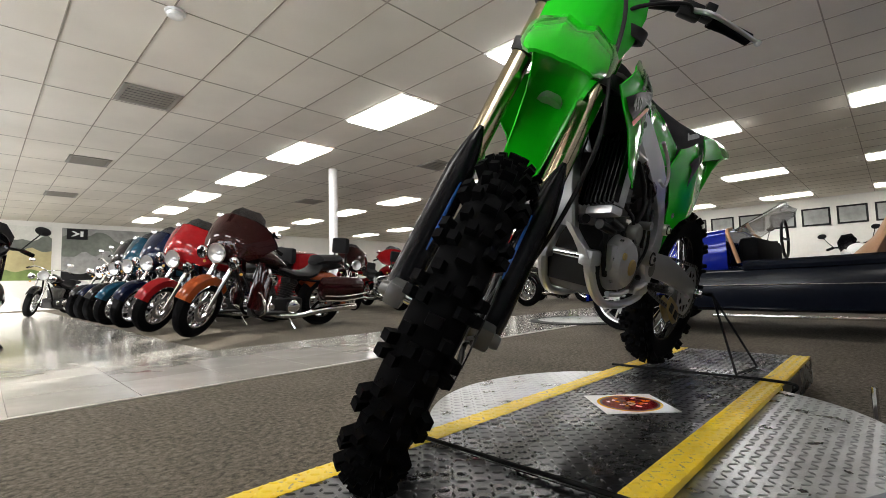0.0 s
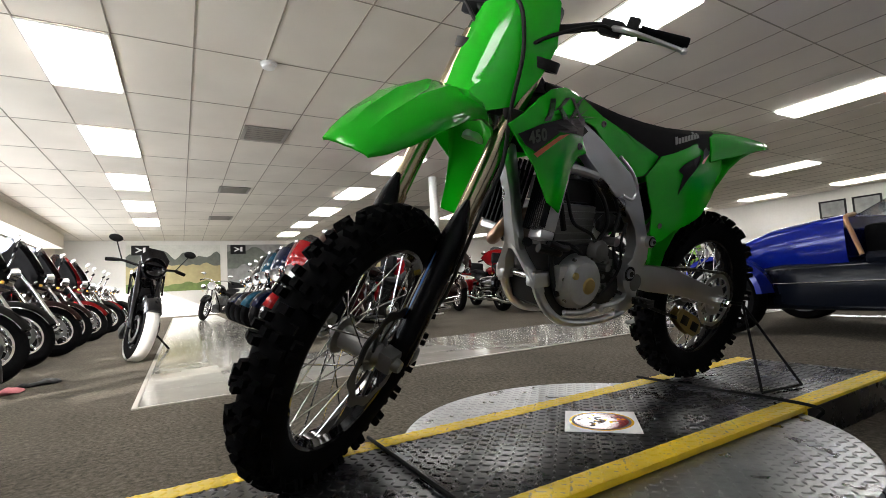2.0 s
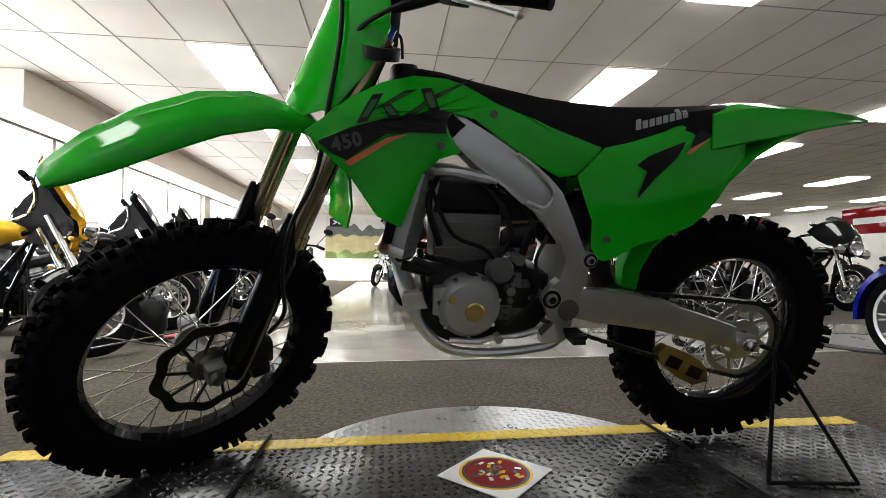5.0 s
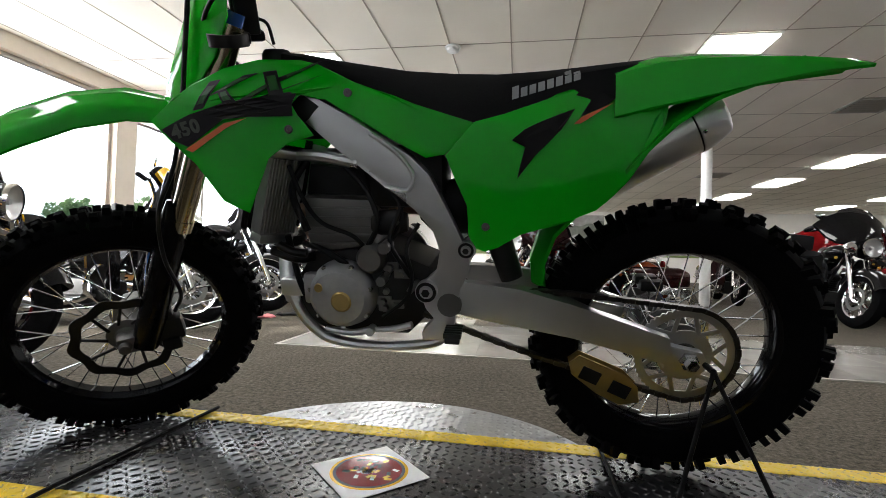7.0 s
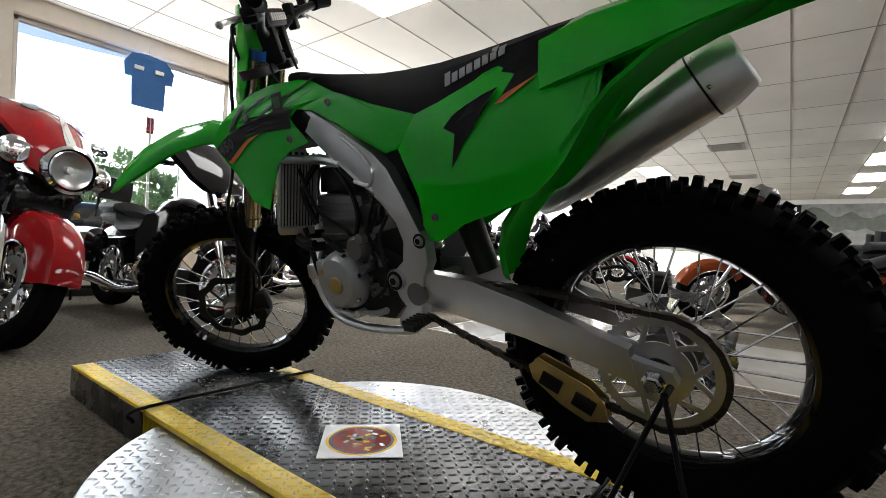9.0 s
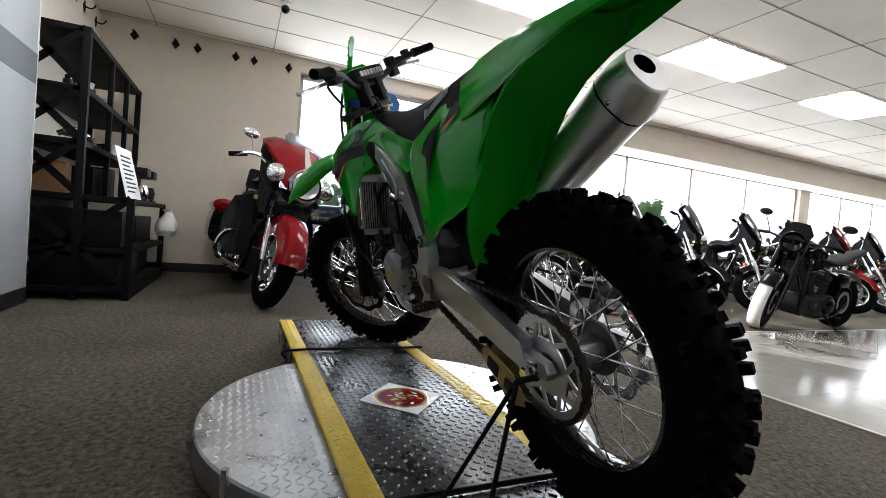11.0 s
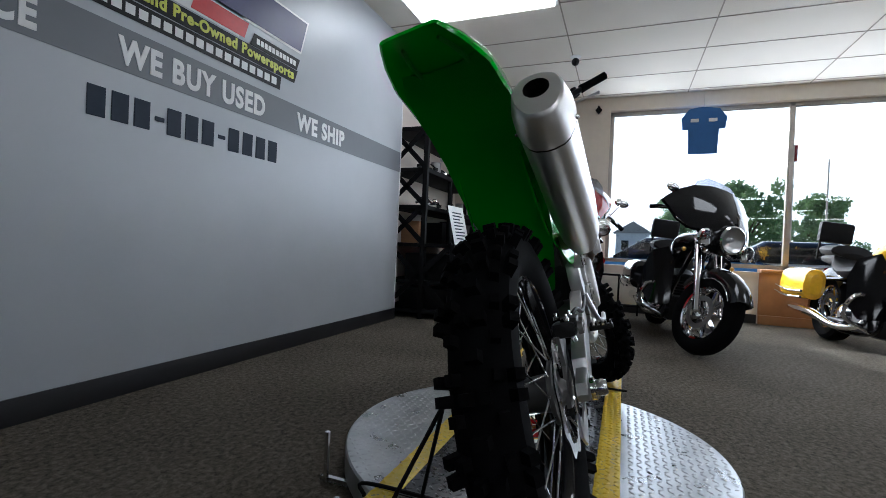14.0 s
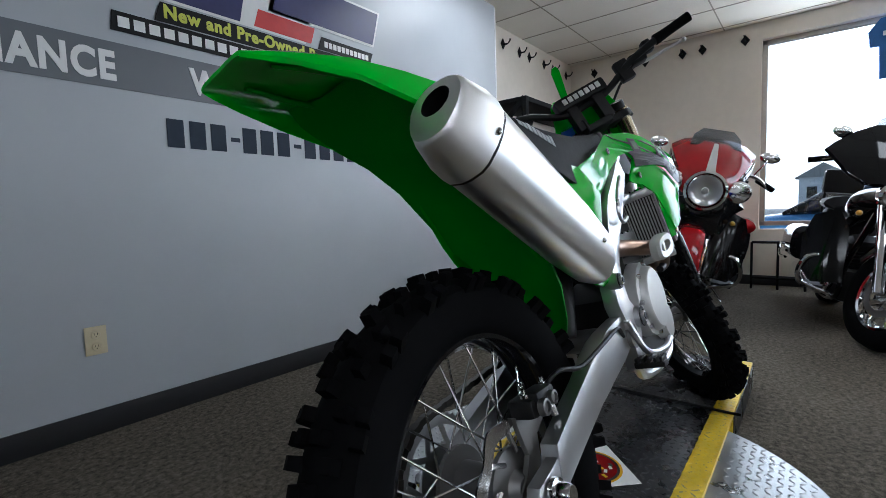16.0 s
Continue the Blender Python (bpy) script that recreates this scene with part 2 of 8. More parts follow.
M = {
    "carpet": carpet_material(),
    "tile": tile_material(),
    "grout": plain("tile_grout", (0.2, 0.19, 0.17), 0.8),
    "ceiling": ceiling_material(),
    "tbar": plain("painted_grid_bar", (0.5, 0.47, 0.42), 0.5),
    "ceiling_grid": plain("aged_ceiling_grid", (0.3, 0.265, 0.215), 0.6),
    "vent": plain("grey_vent_metal", (0.26, 0.24, 0.21), 0.5),
    "wall": plain("cream_wall_paint", (0.66, 0.6, 0.52), 0.75, vary=0.05, scale=14, bump=0.05),
    "wall_far": plain("white_wall_paint", (0.66, 0.64, 0.6), 0.75, vary=0.05, scale=14, bump=0.05),
    "grey_wall": plain("satin_grey_wall_vinyl", (0.4, 0.42, 0.447), 0.33, vary=0.05, scale=3, bump=0.02),
    "band": plain("dark_grey_wall_stripe", (0.125, 0.135, 0.15), 0.4, vary=0.06, scale=4),
    "base": plain("black_vinyl_base", (0.012, 0.012, 0.014), 0.45),
    "lamp": glow("fluorescent_diffuser", (1.0, 0.97, 0.92), 6.8),
    "lamp_frame": plain("white_enamel", (0.75, 0.74, 0.72), 0.4),
    "white": plain("white_paint", (0.78, 0.78, 0.77), 0.5),
    "letters": plain("white_vinyl_letters", (0.72, 0.72, 0.71), 0.45, vary=0.04),
    "ink": plain("slate_vinyl_letters", (0.022, 0.032, 0.05), 0.6, spec=0.2),
    "green": plain("glossy_lime_plastic", (0.006, 0.43, 0.006), 0.09, vary=0.06, scale=6, coat=0.0, spec=0.42, rough_vary=0.03),
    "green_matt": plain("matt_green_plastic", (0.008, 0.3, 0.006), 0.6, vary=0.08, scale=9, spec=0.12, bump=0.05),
    "decal_grey": plain("grey_decal_print", (0.33, 0.34, 0.34), 0.5),
    "black": plain("black_plastic", (0.006, 0.006, 0.0065), 0.5, spec=0.2, bump=0.05, scale=90),
    "gloss_black": plain("gloss_black_paint", (0.005, 0.005, 0.006), 0.07, coat=0.0, spec=0.32),
    "rubber": plain("tyre_rubber", (0.004, 0.004, 0.0044), 0.8, vary=0.3, scale=40, bump=0.15, spec=0.03),
    "seat": plain("black_seat_vinyl", (0.006, 0.006, 0.007), 0.7, spec=0.16, bump=0.2, scale=220),
    "frame": plain("satin_aluminium_frame", (0.6, 0.6, 0.61), 0.3, metal=0.92, vary=0.07, scale=12),
    "cast": plain("cast_aluminium", (0.15, 0.147, 0.142), 0.42, metal=0.6, vary=0.14, scale=24, bump=0.12),
    "dark_cast": plain("dark_cast_metal", (0.016, 0.0155, 0.0155), 0.5, metal=0.6, vary=0.2, scale=26, bump=0.12),
    "cover": plain("pale_magnesium_cover", (0.56, 0.56, 0.55), 0.38, metal=0.5, vary=0.06, scale=20, bump=0.06),
    "fin": plain("radiator_fin_metal", (0.36, 0.36, 0.36), 0.45, metal=0.6, vary=0.1, scale=60),
    "alu": brushed("brushed_aluminium", (0.6, 0.6, 0.61), 0.34),
    "steel": brushed("polished_steel", (0.7, 0.7, 0.7), 0.14),
    "muffler": brushed("satin_titanium", (0.9, 0.89, 0.88), 0.33, (8, 60, 8)),
    "cap": brushed("bright_brushed_cap", (0.92, 0.91, 0.9), 0.46, (30, 30, 30)),
    "header": plain("heat_tinted_pipe", (0.3, 0.2, 0.15), 0.3, metal=1.0, vary=0.3, scale=8),
    "gold": brushed("bronze_fork_tube", (0.42, 0.36, 0.24), 0.2, (60, 60, 4)),
    "guard": plain("black_guard_plastic", (0.004, 0.004, 0.005), 0.22, spec=0.14, scale=50),
    "gold_plate": plain("gold_anodised_guide", (0.46, 0.34, 0.13), 0.35, metal=0.9),
    "chain": plain("oiled_chain", (0.05, 0.045, 0.04), 0.4, metal=0.9),
    # blue of the painted fork guard reflection and of the left fork cap
    "blue_sheen_and_cap": plain("blue_guard_sheen_and_cap", (0.012, 0.07, 0.26), 0.2, coat=0.4),
    "graphite": plain("black_decal", (0.007, 0.007, 0.008), 0.4, spec=0.25),
    "decal_dim": plain("dim_grey_decal", (0.06, 0.075, 0.055), 0.4),
    "decal_green": plain("dark_green_decal", (0.004, 0.08, 0.006), 0.35),
    "orange": plain("orange_decal", (0.6, 0.16, 0.04), 0.3),
    "amber": plain("amber_badge", (0.62, 0.32, 0.03), 0.4),
    "tread_steel": treadplate("galvanised_tread_plate", (0.47, 0.48, 0.49), 0.95, 0.3, 0.026, 1.0),
    "tread_black": treadplate("black_tread_plate", (0.009, 0.009, 0.0105), 0.0, 0.28, 0.03, 1.0),
    "tread_yellow": treadplate("yellow_tread_plate", (0.8, 0.55, 0.012), 0.0, 0.42, wear=(0.3, 0.26, 0.14)),
    "chrome": plain("chrome", (0.78, 0.78, 0.79), 0.06, metal=1.0, vary=0.03, rough_vary=0.02),
    "glass": glass("window_glass"),
    "lens": glass("headlight_glass", (0.95, 0.97, 1.0), 0.02),
    "screen": glass("tinted_windscreen", (0.16, 0.17, 0.2), 0.02),
    "black_shelf": plain("black_powder_coat", (0.005, 0.005, 0.0055), 0.6, spec=0.1),
    "wood": plain("varnished_orange_wood", (0.42, 0.2, 0.08), 0.4, vary=0.2, scale=9),
    "alu_frame": plain("bronze_window_frame", (0.4, 0.37, 0.33), 0.4, metal=0.5),
    "tan": plain("tan_leather", (0.36, 0.19, 0.09), 0.55, bump=0.1, scale=80),
    "blue": plain("metallic_blue_paint", (0.003, 0.011, 0.19), 0.12, metal=0.1, coat=0.1, spec=0.35),
    "navy": plain("dark_navy_body", (0.004, 0.0055, 0.01), 0.22, spec=0.18),
    "asphalt": plain("pale_concrete", (0.38, 0.37, 0.35), 0.9, vary=0.25, scale=60, bump=0.2),
    "leaves": leaf_material("tree_leaves", (0.09, 0.14, 0.06), (0.13, 0.2, 0.09)),
    "bark": plain("bark", (0.12, 0.09, 0.06), 0.9, vary=0.3, scale=20, bump=0.3),
    "ivory": plain("ivory_plastic", (0.6, 0.52, 0.34), 0.4),
    "red": plain("candy_red_paint", (0.2, 0.006, 0.008), 0.08, coat=0.0, spec=0.28),
    "maroon": plain("maroon_paint", (0.014, 0.0022, 0.0022), 0.06, coat=0.0, spec=0.25),
    "copper": plain("copper_orange_paint", (0.2, 0.04, 0.01), 0.08, coat=0.0, spec=0.3),
    "yellow_paint": plain("yellow_paint", (0.75, 0.42, 0.02), 0.14, coat=0.0, spec=0.3),
    "dark_blue": plain("deep_blue_paint", (0.003, 0.006, 0.022), 0.06, coat=0.0, spec=0.25),
    "teal": plain("dark_teal_paint", (0.006, 0.035, 0.06), 0.06, coat=0.0, spec=0.25),
    "sky_blue": plain("sky_blue_paint", (0.08, 0.25, 0.5), 0.16, metal=0.3, coat=0.8),
    "whitewall": plain("white_tyre_band", (0.7, 0.69, 0.67), 0.6),
}


# ---- mesh tools ----
def finish(name, bm, material, smooth=35.0):
    me = bpy.data.meshes.new(name)
    bmesh.ops.recalc_face_normals(bm, faces=bm.faces)
    bm.to_mesh(me)
    bm.free()
    for mt in material if isinstance(material, (list, tuple)) else [material]:
        me.materials.append(mt)
    if smooth:
        me.polygons.foreach_set("use_smooth", [True] * len(me.polygons))
        me.set_sharp_from_angle(angle=radians(smooth))
    return me


def part(name, bm, material, parent=None, label="", smooth=35.0):
    ob = new(name, finish(name, bm, material, smooth))
    if parent is not None:
        ob.parent = parent
    if label:
        ob["label"] = label
    return ob


def empty(name, m, label, category, group="", kind=""):
    ob = new(name)
    ob.matrix_world = m
    ob.empty_display_size = 0.1
    return tagged(ob, label, category, group, kind)


def B():
    return bmesh.new()


def box(bm, lo, hi, bevel=0.0, m=None, mat=0):
    """A box between two corners with softened edges."""
    made = bmesh.ops.create_cube(bm, size=1.0)
    vs = made["verts"]
    for v in vs:
        v.co = Vector([lo[i] + (v.co[i] + 0.5) * (hi[i] - lo[i]) for i in range(3)])
    fs = {f for v in vs for f in v.link_faces}
    if bevel:
        es = {e for f in fs for e in f.edges}
        r = bmesh.ops.bevel(bm, geom=list(es), offset=bevel, segments=2, profile=0.6, affect="EDGES", clamp_overlap=True)
        vs = list({v for f in r["faces"] for v in f.verts} | {v for v in vs if v.is_valid})
        fs = {f for v in vs for f in v.link_faces}
    for f in fs:
        f.material_index = mat
    if m is not None:
        bmesh.ops.transform(bm, matrix=m, verts=vs)
    return vs


def loft(bm, rings, closed=True, cap=True, mat=0):
    """Joins rings of points, all with the same count, by faces."""
    rows = [[bm.verts.new(p) for p in ring] for ring in rings]
    n = len(rows[0])
    for a, b in zip(rows, rows[1:]):
        for i in range(n if closed else n - 1):
            j = (i + 1) % n
            f = bm.faces.new((a[i], a[j], b[j], b[i]))
            f.material_index = mat
    if cap and closed:
        for row in (rows[0], rows[-1]):
            f = bm.faces.new(row)
            f.material_index = mat
    return [v for r in rows for v in r]


def smooth_path(pts, steps=6):
    """A Catmull-Rom line through the points."""
    p = [Vector(q) for q in pts]
    if len(p) < 3:
        return p
    out = []
    ext = [2 * p[0] - p[1]] + p + [2 * p[-1] - p[-2]]
    for i in range(1, len(ext) - 2):
        a, b, c, d = ext[i - 1 : i + 3]
        for k in range(steps):
            t = k / steps
            out.append(0.5 * ((2 * b) + (c - a) * t + (2 * a - 5 * b + 4 * c - d) * t * t + (3 * b - a - 3 * c + d) * t**3))
    out.append(p[-1])
    return out


def tube(bm, pts, radius, seg=10, steps=6, flat=1.0, mat=0, cap=True):
    """A round bar along a smooth line. radius: a number or one for each point. flat: the width across against the height."""
    line = smooth_path(pts, steps)
    n = len(line)
    if isinstance(radius, (int, float)):
        rad = [radius] * n
    else:
        rad = [float(np.interp(i / (n - 1) * (len(radius) - 1), range(len(radius)), radius)) for i in range(n)]
    rings = []
    up = Vector((0, 0, 1))
    for i, c in enumerate(line):
        d = (line[min(i + 1, n - 1)] - line[max(i - 1, 0)]).normalized()
        if abs(d.dot(up)) > 0.95:
            up = Vector((1, 0, 0)) if abs(d.x) < 0.9 else Vector((0, 1, 0))
        side = d.cross(up).normalized()
        up = side.cross(d).normalized()
        rings.append([c + rad[i] * (math.cos(a) * side * flat + math.sin(a) * up) for a in (2 * math.pi * k / seg for k in range(seg))])
    return loft(bm, rings, True, cap, mat)


def lathe(bm, profile, seg=32, m=None, mat=0, closed=False):
    """Turns (radius, along) points about the y axis."""
    rows = []
    for k in range(seg):
        a = 2 * math.pi * k / seg
        rows.append([bm.verts.new((r * math.cos(a), y, r * math.sin(a))) for r, y in profile])
    n = len(profile)
    for k in range(seg):
        a, b = rows[k], rows[(k + 1) % seg]
        for i in range(n if closed else n - 1):
            j = (i + 1) % n
            f = bm.faces.new((a[i], a[j], b[j], b[i]))
            f.material_index = mat
    vs = [v for r in rows for v in r]
    if m is not None:
        bmesh.ops.transform(bm, matrix=m, verts=vs)
    bmesh.ops.remove_doubles(bm, verts=vs, dist=1e-5)
    return [v for v in vs if v.is_valid]


def plate(bm, outline, place, thick, cuts=0, bevel=0.0, mat=0):
    """A sheet with the given outline of (u, v) points, thickened along its normal; place(u, v) gives its points in space."""
    tmp = bmesh.new()
    f = tmp.faces.new([tmp.verts.new((u, 0, v)) for u, v in outline])
    f.normal_update()
    bmesh.ops.triangulate(tmp, faces=[f], quad_method="BEAUTY", ngon_method="EAR_CLIP")
    if cuts:
        bmesh.ops.subdivide_edges(tmp, edges=tmp.edges, cuts=cuts, use_grid_fill=True)
    for v in tmp.verts:
        v.co = Vector(place(v.co.x, v.co.z))
    bmesh.ops.recalc_face_normals(tmp, faces=tmp.faces)
    tmp.normal_update()
    mid = sum((v.co.y for v in tmp.verts)) / len(tmp.verts)
    out = Vector((0, 1 if mid > 0 else -1, 0)) if abs(mid) > 0.02 else Vector((1, 0.3, 0.2))
    if sum((f.normal * f.calc_area()).dot(out) for f in tmp.faces) < 0:
        bmesh.ops.reverse_faces(tmp, faces=tmp.faces)
        tmp.normal_update()
    rim = [e for e in tmp.edges if len(e.link_faces) == 1]
    back = {v: tmp.verts.new(v.co - v.normal * thick) for v in list(tmp.verts)}
    for f in list(tmp.faces):
        tmp.faces.new([back[v] for v in reversed(f.verts)])
    for e in rim:
        p, q = e.verts
        tmp.faces.new((p, q, back[q], back[p]))
    bmesh.ops.recalc_face_normals(tmp, faces=tmp.faces)
    if bevel:
        es = [e for e in tmp.edges if len(e.link_faces) == 2 and e.calc_face_angle(0) > radians(55)]
        es = [e for e in es if e.verts[0] in back and e.verts[1] in back]
        bmesh.ops.bevel(tmp, geom=es, offset=bevel, segments=2, profile=0.6, affect="EDGES", clamp_overlap=True)
    vmap = {v: bm.verts.new(v.co) for v in tmp.verts}
    for f in tmp.faces:
        g = bm.faces.new([vmap[v] for v in f.verts])
        g.material_index = mat
    tmp.free()
    return list(vmap.values())


def ball(bm, c, r, seg=12, rings=8, scale=(1, 1, 1), mat=0):
    made = bmesh.ops.create_uvsphere(bm, u_segments=seg, v_segments=rings, radius=r)["verts"]
    for v in made:
        v.co = Vector((c[0] + v.co.x * scale[0], c[1] + v.co.y * scale[1], c[2] + v.co.z * scale[2]))
        for f in v.link_faces:
            f.material_index = mat
    return made


def moved(bm, m):
    bmesh.ops.transform(bm, matrix=m, verts=bm.verts)
    return bm


def words(body, size, m, material, parent=None, extrude=0.0015):
    """Raised writing in the built-in font, as a mesh."""
    cu = bpy.data.curves.new("lettering", "FONT")
    cu.body, cu.size, cu.extrude = body, size, extrude
    cu.resolution_u = 4
    cu.offset, cu.space_character = size * 0.04, 1.12
    tmp = bpy.data.objects.new("lettering", cu)
    scene.collection.objects.link(tmp)
    deps = bpy.context.evaluated_depsgraph_get()
    me = bpy.data.meshes.new_from_object(tmp.evaluated_get(deps))
    bpy.data.objects.remove(tmp)
    me.materials.clear()
    me.materials.append(material)
    ob = new("lettering", me)
    if parent is not None:
        ob.parent = parent
    ob.matrix_local = m
    return ob

# ---- the showroom ----
CEIL, WX, GY = 2.865, 5.66, 2.02
bm = B()
box(bm, (-16, -19, -0.12), (WX + 0.3, 6.2, 0.0))
floor = tagged(part("floor", bm, M["carpet"], smooth=0), "mottled brown-grey loop-pile showroom carpet", "floor", kind="structure")

bm = B()
box(bm, (-16, -19, CEIL), (WX + 0.3, 6.2, CEIL + 0.1))
TX, TY, LX, LY = 0.625, 1.27, 2.4265, -3.385
gx = [LX + TX * k for k in range(-28, 6)]
gy = [LY + TY * k for k in range(-11, 8)]
for x in gx:
    box(bm, (x - 0.006, -19, CEIL - 0.004), (x + 0.006, 6.2, CEIL + 0.01), mat=1)
for y in gy:
    box(bm, (-16, y - 0.006, CEIL - 0.003), (WX, y + 0.006, CEIL + 0.01), mat=1)
ceiling = tagged(part("ceiling", bm, [M["ceiling"], M["ceiling_grid"]], smooth=0), "suspended ceiling of off-white mineral tiles", "ceiling", kind="structure")


def wall(name, lo, hi, material, label):
    b = B()
    box(b, lo, hi)
    return tagged(part(name, b, material, smooth=0), label, "wall", kind="structure")


wall("wall_partition", (-6.0, GY, 0), (3.35, GY + 0.16, CEIL), M["grey_wall"], "satin grey-blue printed partition wall")
wall("wall_alcove", (3.35, 2.24, 0), (WX, 2.4, CEIL), M["wall"], "cream painted alcove wall with coat hooks")
wall("wall_south", (-16, -19.2, 0), (WX + 0.3, -19, CEIL), M["wall_far"], "white painted far wall")
wall("wall_west", (-16.2, -19, 0), (-16, 6.2, CEIL), M["wall_far"], "white painted side wall")
wall("wall_north", (-16, 6.0, 0), (-5.9, 6.2, CEIL), M["wall_far"], "white painted wall behind the partition")
wall("wall_closing", (-6.05, GY, 0), (-5.9, 6.0, CEIL), M["wall_far"], "white painted return wall")
bm = B()
for lo, hi in (((WX, 0.07, 0), (WX + 0.2, 2.4, CEIL)), ((WX, -4.3, 0), (WX + 0.2, -3.98, CEIL)), ((WX, -11.4, 0), (WX + 0.2, -11.0, CEIL)), ((WX, -19, 0), (WX + 0.2, -17.2, CEIL)),
               ((WX, -17.2, 0), (WX + 0.2, 0.07, 0.62)), ((WX, -3.98, 2.68), (WX + 0.2, 0.07, CEIL)), ((WX, -17.2, 2.48), (WX + 0.2, -4.3, CEIL))):
    box(bm, lo, hi)
wall_east = tagged(part("wall_east", bm, M["wall"], smooth=0), "cream wall with large shop windows", "wall", kind="structure")
bm = B()
box(bm, (WX - 0.55, -17.2, 2.42), (WX - 0.003, -4.3, CEIL - 0.008), 0.004)
tagged(part("bulkhead", bm, M["wall"], smooth=0), "pinkish cream boxed bulkhead over the windows", "bulkhead", kind="structure")

bm = B()
box(bm, (-6.0, GY - 0.012, 0), (3.36, GY - 0.001, 0.108), 0.002)
box(bm, (3.352, GY - 0.012, 0), (3.364, 2.24, 0.108), 0.002)
box(bm, (3.37, 2.226, 0), (WX - 0.001, 2.239, 0.108), 0.002)
box(bm, (WX - 0.012, -1.69, 0), (WX - 0.001, 2.22, 0.108), 0.002)
tagged(part("baseboard", bm, M["base"]), "black rubber cove base along the walls", "baseboard", kind="structure")
bm = B()
box(bm, (3.352, GY - 0.004, 0.108), (3.368, GY + 0.02, CEIL - 0.01), 0.002)
tagged(part("trim", bm, M["white"]), "white corner trim on the partition edge", "trim", kind="structure")
bm = B()
box(bm, (WX - 0.03, -17.2, 0.11), (WX - 0.002, -1.7, 0.62), 0.003)
box(bm, (WX - 0.1, -17.2, 0.622), (WX + 0.08, -1.7, 0.66), 0.006)
box(bm, (WX - 0.045, -17.2, 0.0), (WX - 0.003, -1.7, 0.108), 0.004)
tagged(part("trim", bm, M["wood"]), "orange varnished wood panel and sill under the windows", "sill", kind="structure")


def window(name, y0, y1, z0, z1, mullions):
    top = tagged(empty(name, Matrix.Identity(4), "large clear shop window in a bronze metal frame", "window"), kind="structure")
    mullions = sorted(mullions)
    b = B()
    x = WX + 0.08
    for lo, hi in (((x, y0, z0), (x + 0.06, y1, z0 + 0.05)), ((x, y0, z1 - 0.05), (x + 0.06, y1, z1)), ((x, y0, z0), (x + 0.06, y0 + 0.05, z1)), ((x, y1 - 0.05, z0), (x + 0.06, y1, z1))):
        box(b, lo, hi, 0.004)
    for y in mullions:
        box(b, (x, y - 0.03, z0), (x + 0.06, y + 0.03, z1), 0.004)
    part("window_frame", b, M["alu_frame"], top)
    edges = [y0] + list(mullions) + [y1]
    for a, c in zip(edges, edges[1:]):
        g = B()
        box(g, (x + 0.025, a + 0.02, z0 + 0.02), (x + 0.031, c - 0.02, z1 - 0.02))
        pane = part("pane", g, M["glass"], top, smooth=0)
        pane.visible_shadow = False
    return top


window("window_1", -3.98, 0.07, 0.66, 2.68, [-1.985])
window("window_2", -11.0, -4.3, 0.66, 2.48, [-5.77, -7.49, -9.2])
window("window_3", -17.2, -11.4, 0.66, 2.48, [-12.85, -14.3, -15.75])


# ceiling lights, in rows
def ceiling_light():
    top = empty("ceiling_light", Matrix.Identity(4), "lit fluorescent ceiling light with dropped diffuser and white frame", "ceiling light", "ceiling lights")
    b = B()
    for lo, hi in (((-0.308, -0.627, 0), (-0.29, 0.627, 0.014)), ((0.29, -0.627, 0), (0.308, 0.627, 0.014)), ((-0.29, -0.627, 0), (0.29, -0.6, 0.014)), ((-0.29, 0.6, 0), (0.29, 0.627, 0.014))):
        box(b, lo, hi, 0.002)
    part("frame", b, M["lamp_frame"], top)
    # diffuser drops 2 cm; its added glowing sides brighten the ceiling
    b = B()
    box(b, (-0.288, -0.598, -0.02), (0.288, 0.598, 0.012), 0.006)
    part("diffuser", b, M["lamp"], top, "glowing white diffuser", smooth=0)
    return top


spots = []
for col, first, last in ((2.739, -3, 1), (-1.636, -6, 2), (-6.01, -6, 2), (-10.39, -6, 2), (-14.65, -6, 2)):
    for k in range(first, last + 1) if col != 2.739 else (-4, -3, -2, -1, 0, 1, 2):
        y = LY + TY * 0.5 - TY + 2 * TY * k
        if y > GY - 0.7 and col > -6.0 or (col == -1.636 and y > 0.5):
            continue
        if -18 < y < 5.3:
            spots.append((col, y))
lamp_one = ceiling_light()
lamp_one.matrix_world = pose(spots[0][0], spots[0][1], CEIL - 0.02)
for x, y in spots[1:]:
    copy_thing(lamp_one, pose(x, y, CEIL - 0.02))


def ceiling_vent():
    top = empty("ceiling_vent", Matrix.Identity(4), "square grey metal air vent in the ceiling", "air vent", "ceiling vents")
    b = B()
    box(b, (-0.27, -0.27, 0.01), (0.27, 0.27, 0.014))
    part("backing", b, M["black"], top, smooth=0)
    b = B()
    for lo, hi in (((-0.3, -0.3, 0), (-0.25, 0.3, 0.016)), ((0.25, -0.3, 0), (0.3, 0.3, 0.016)), ((-0.25, -0.3, 0), (0.25, -0.25, 0.016)), ((-0.25, 0.25, 0), (0.25, 0.3, 0.016))):
        box(b, lo, hi, 0.003)
    part("frame", b, M["vent"], top)
    b = B()
    box(b, (-0.25, -0.017, -0.002), (0.25, 0.017, 0.002), 0.001, pose(0, 0, 0, 48))
    me = finish("slat", b, M["vent"])
    for k in range(6):
        s = new("slat", me)
        s.parent = top
        s.matrix_local = pose(0, -0.21 + 0.084 * k, 0.004)
    return top


v1 = ceiling_vent()
v1.matrix_world = pose(0.864, -5.55, CEIL - 0.02)
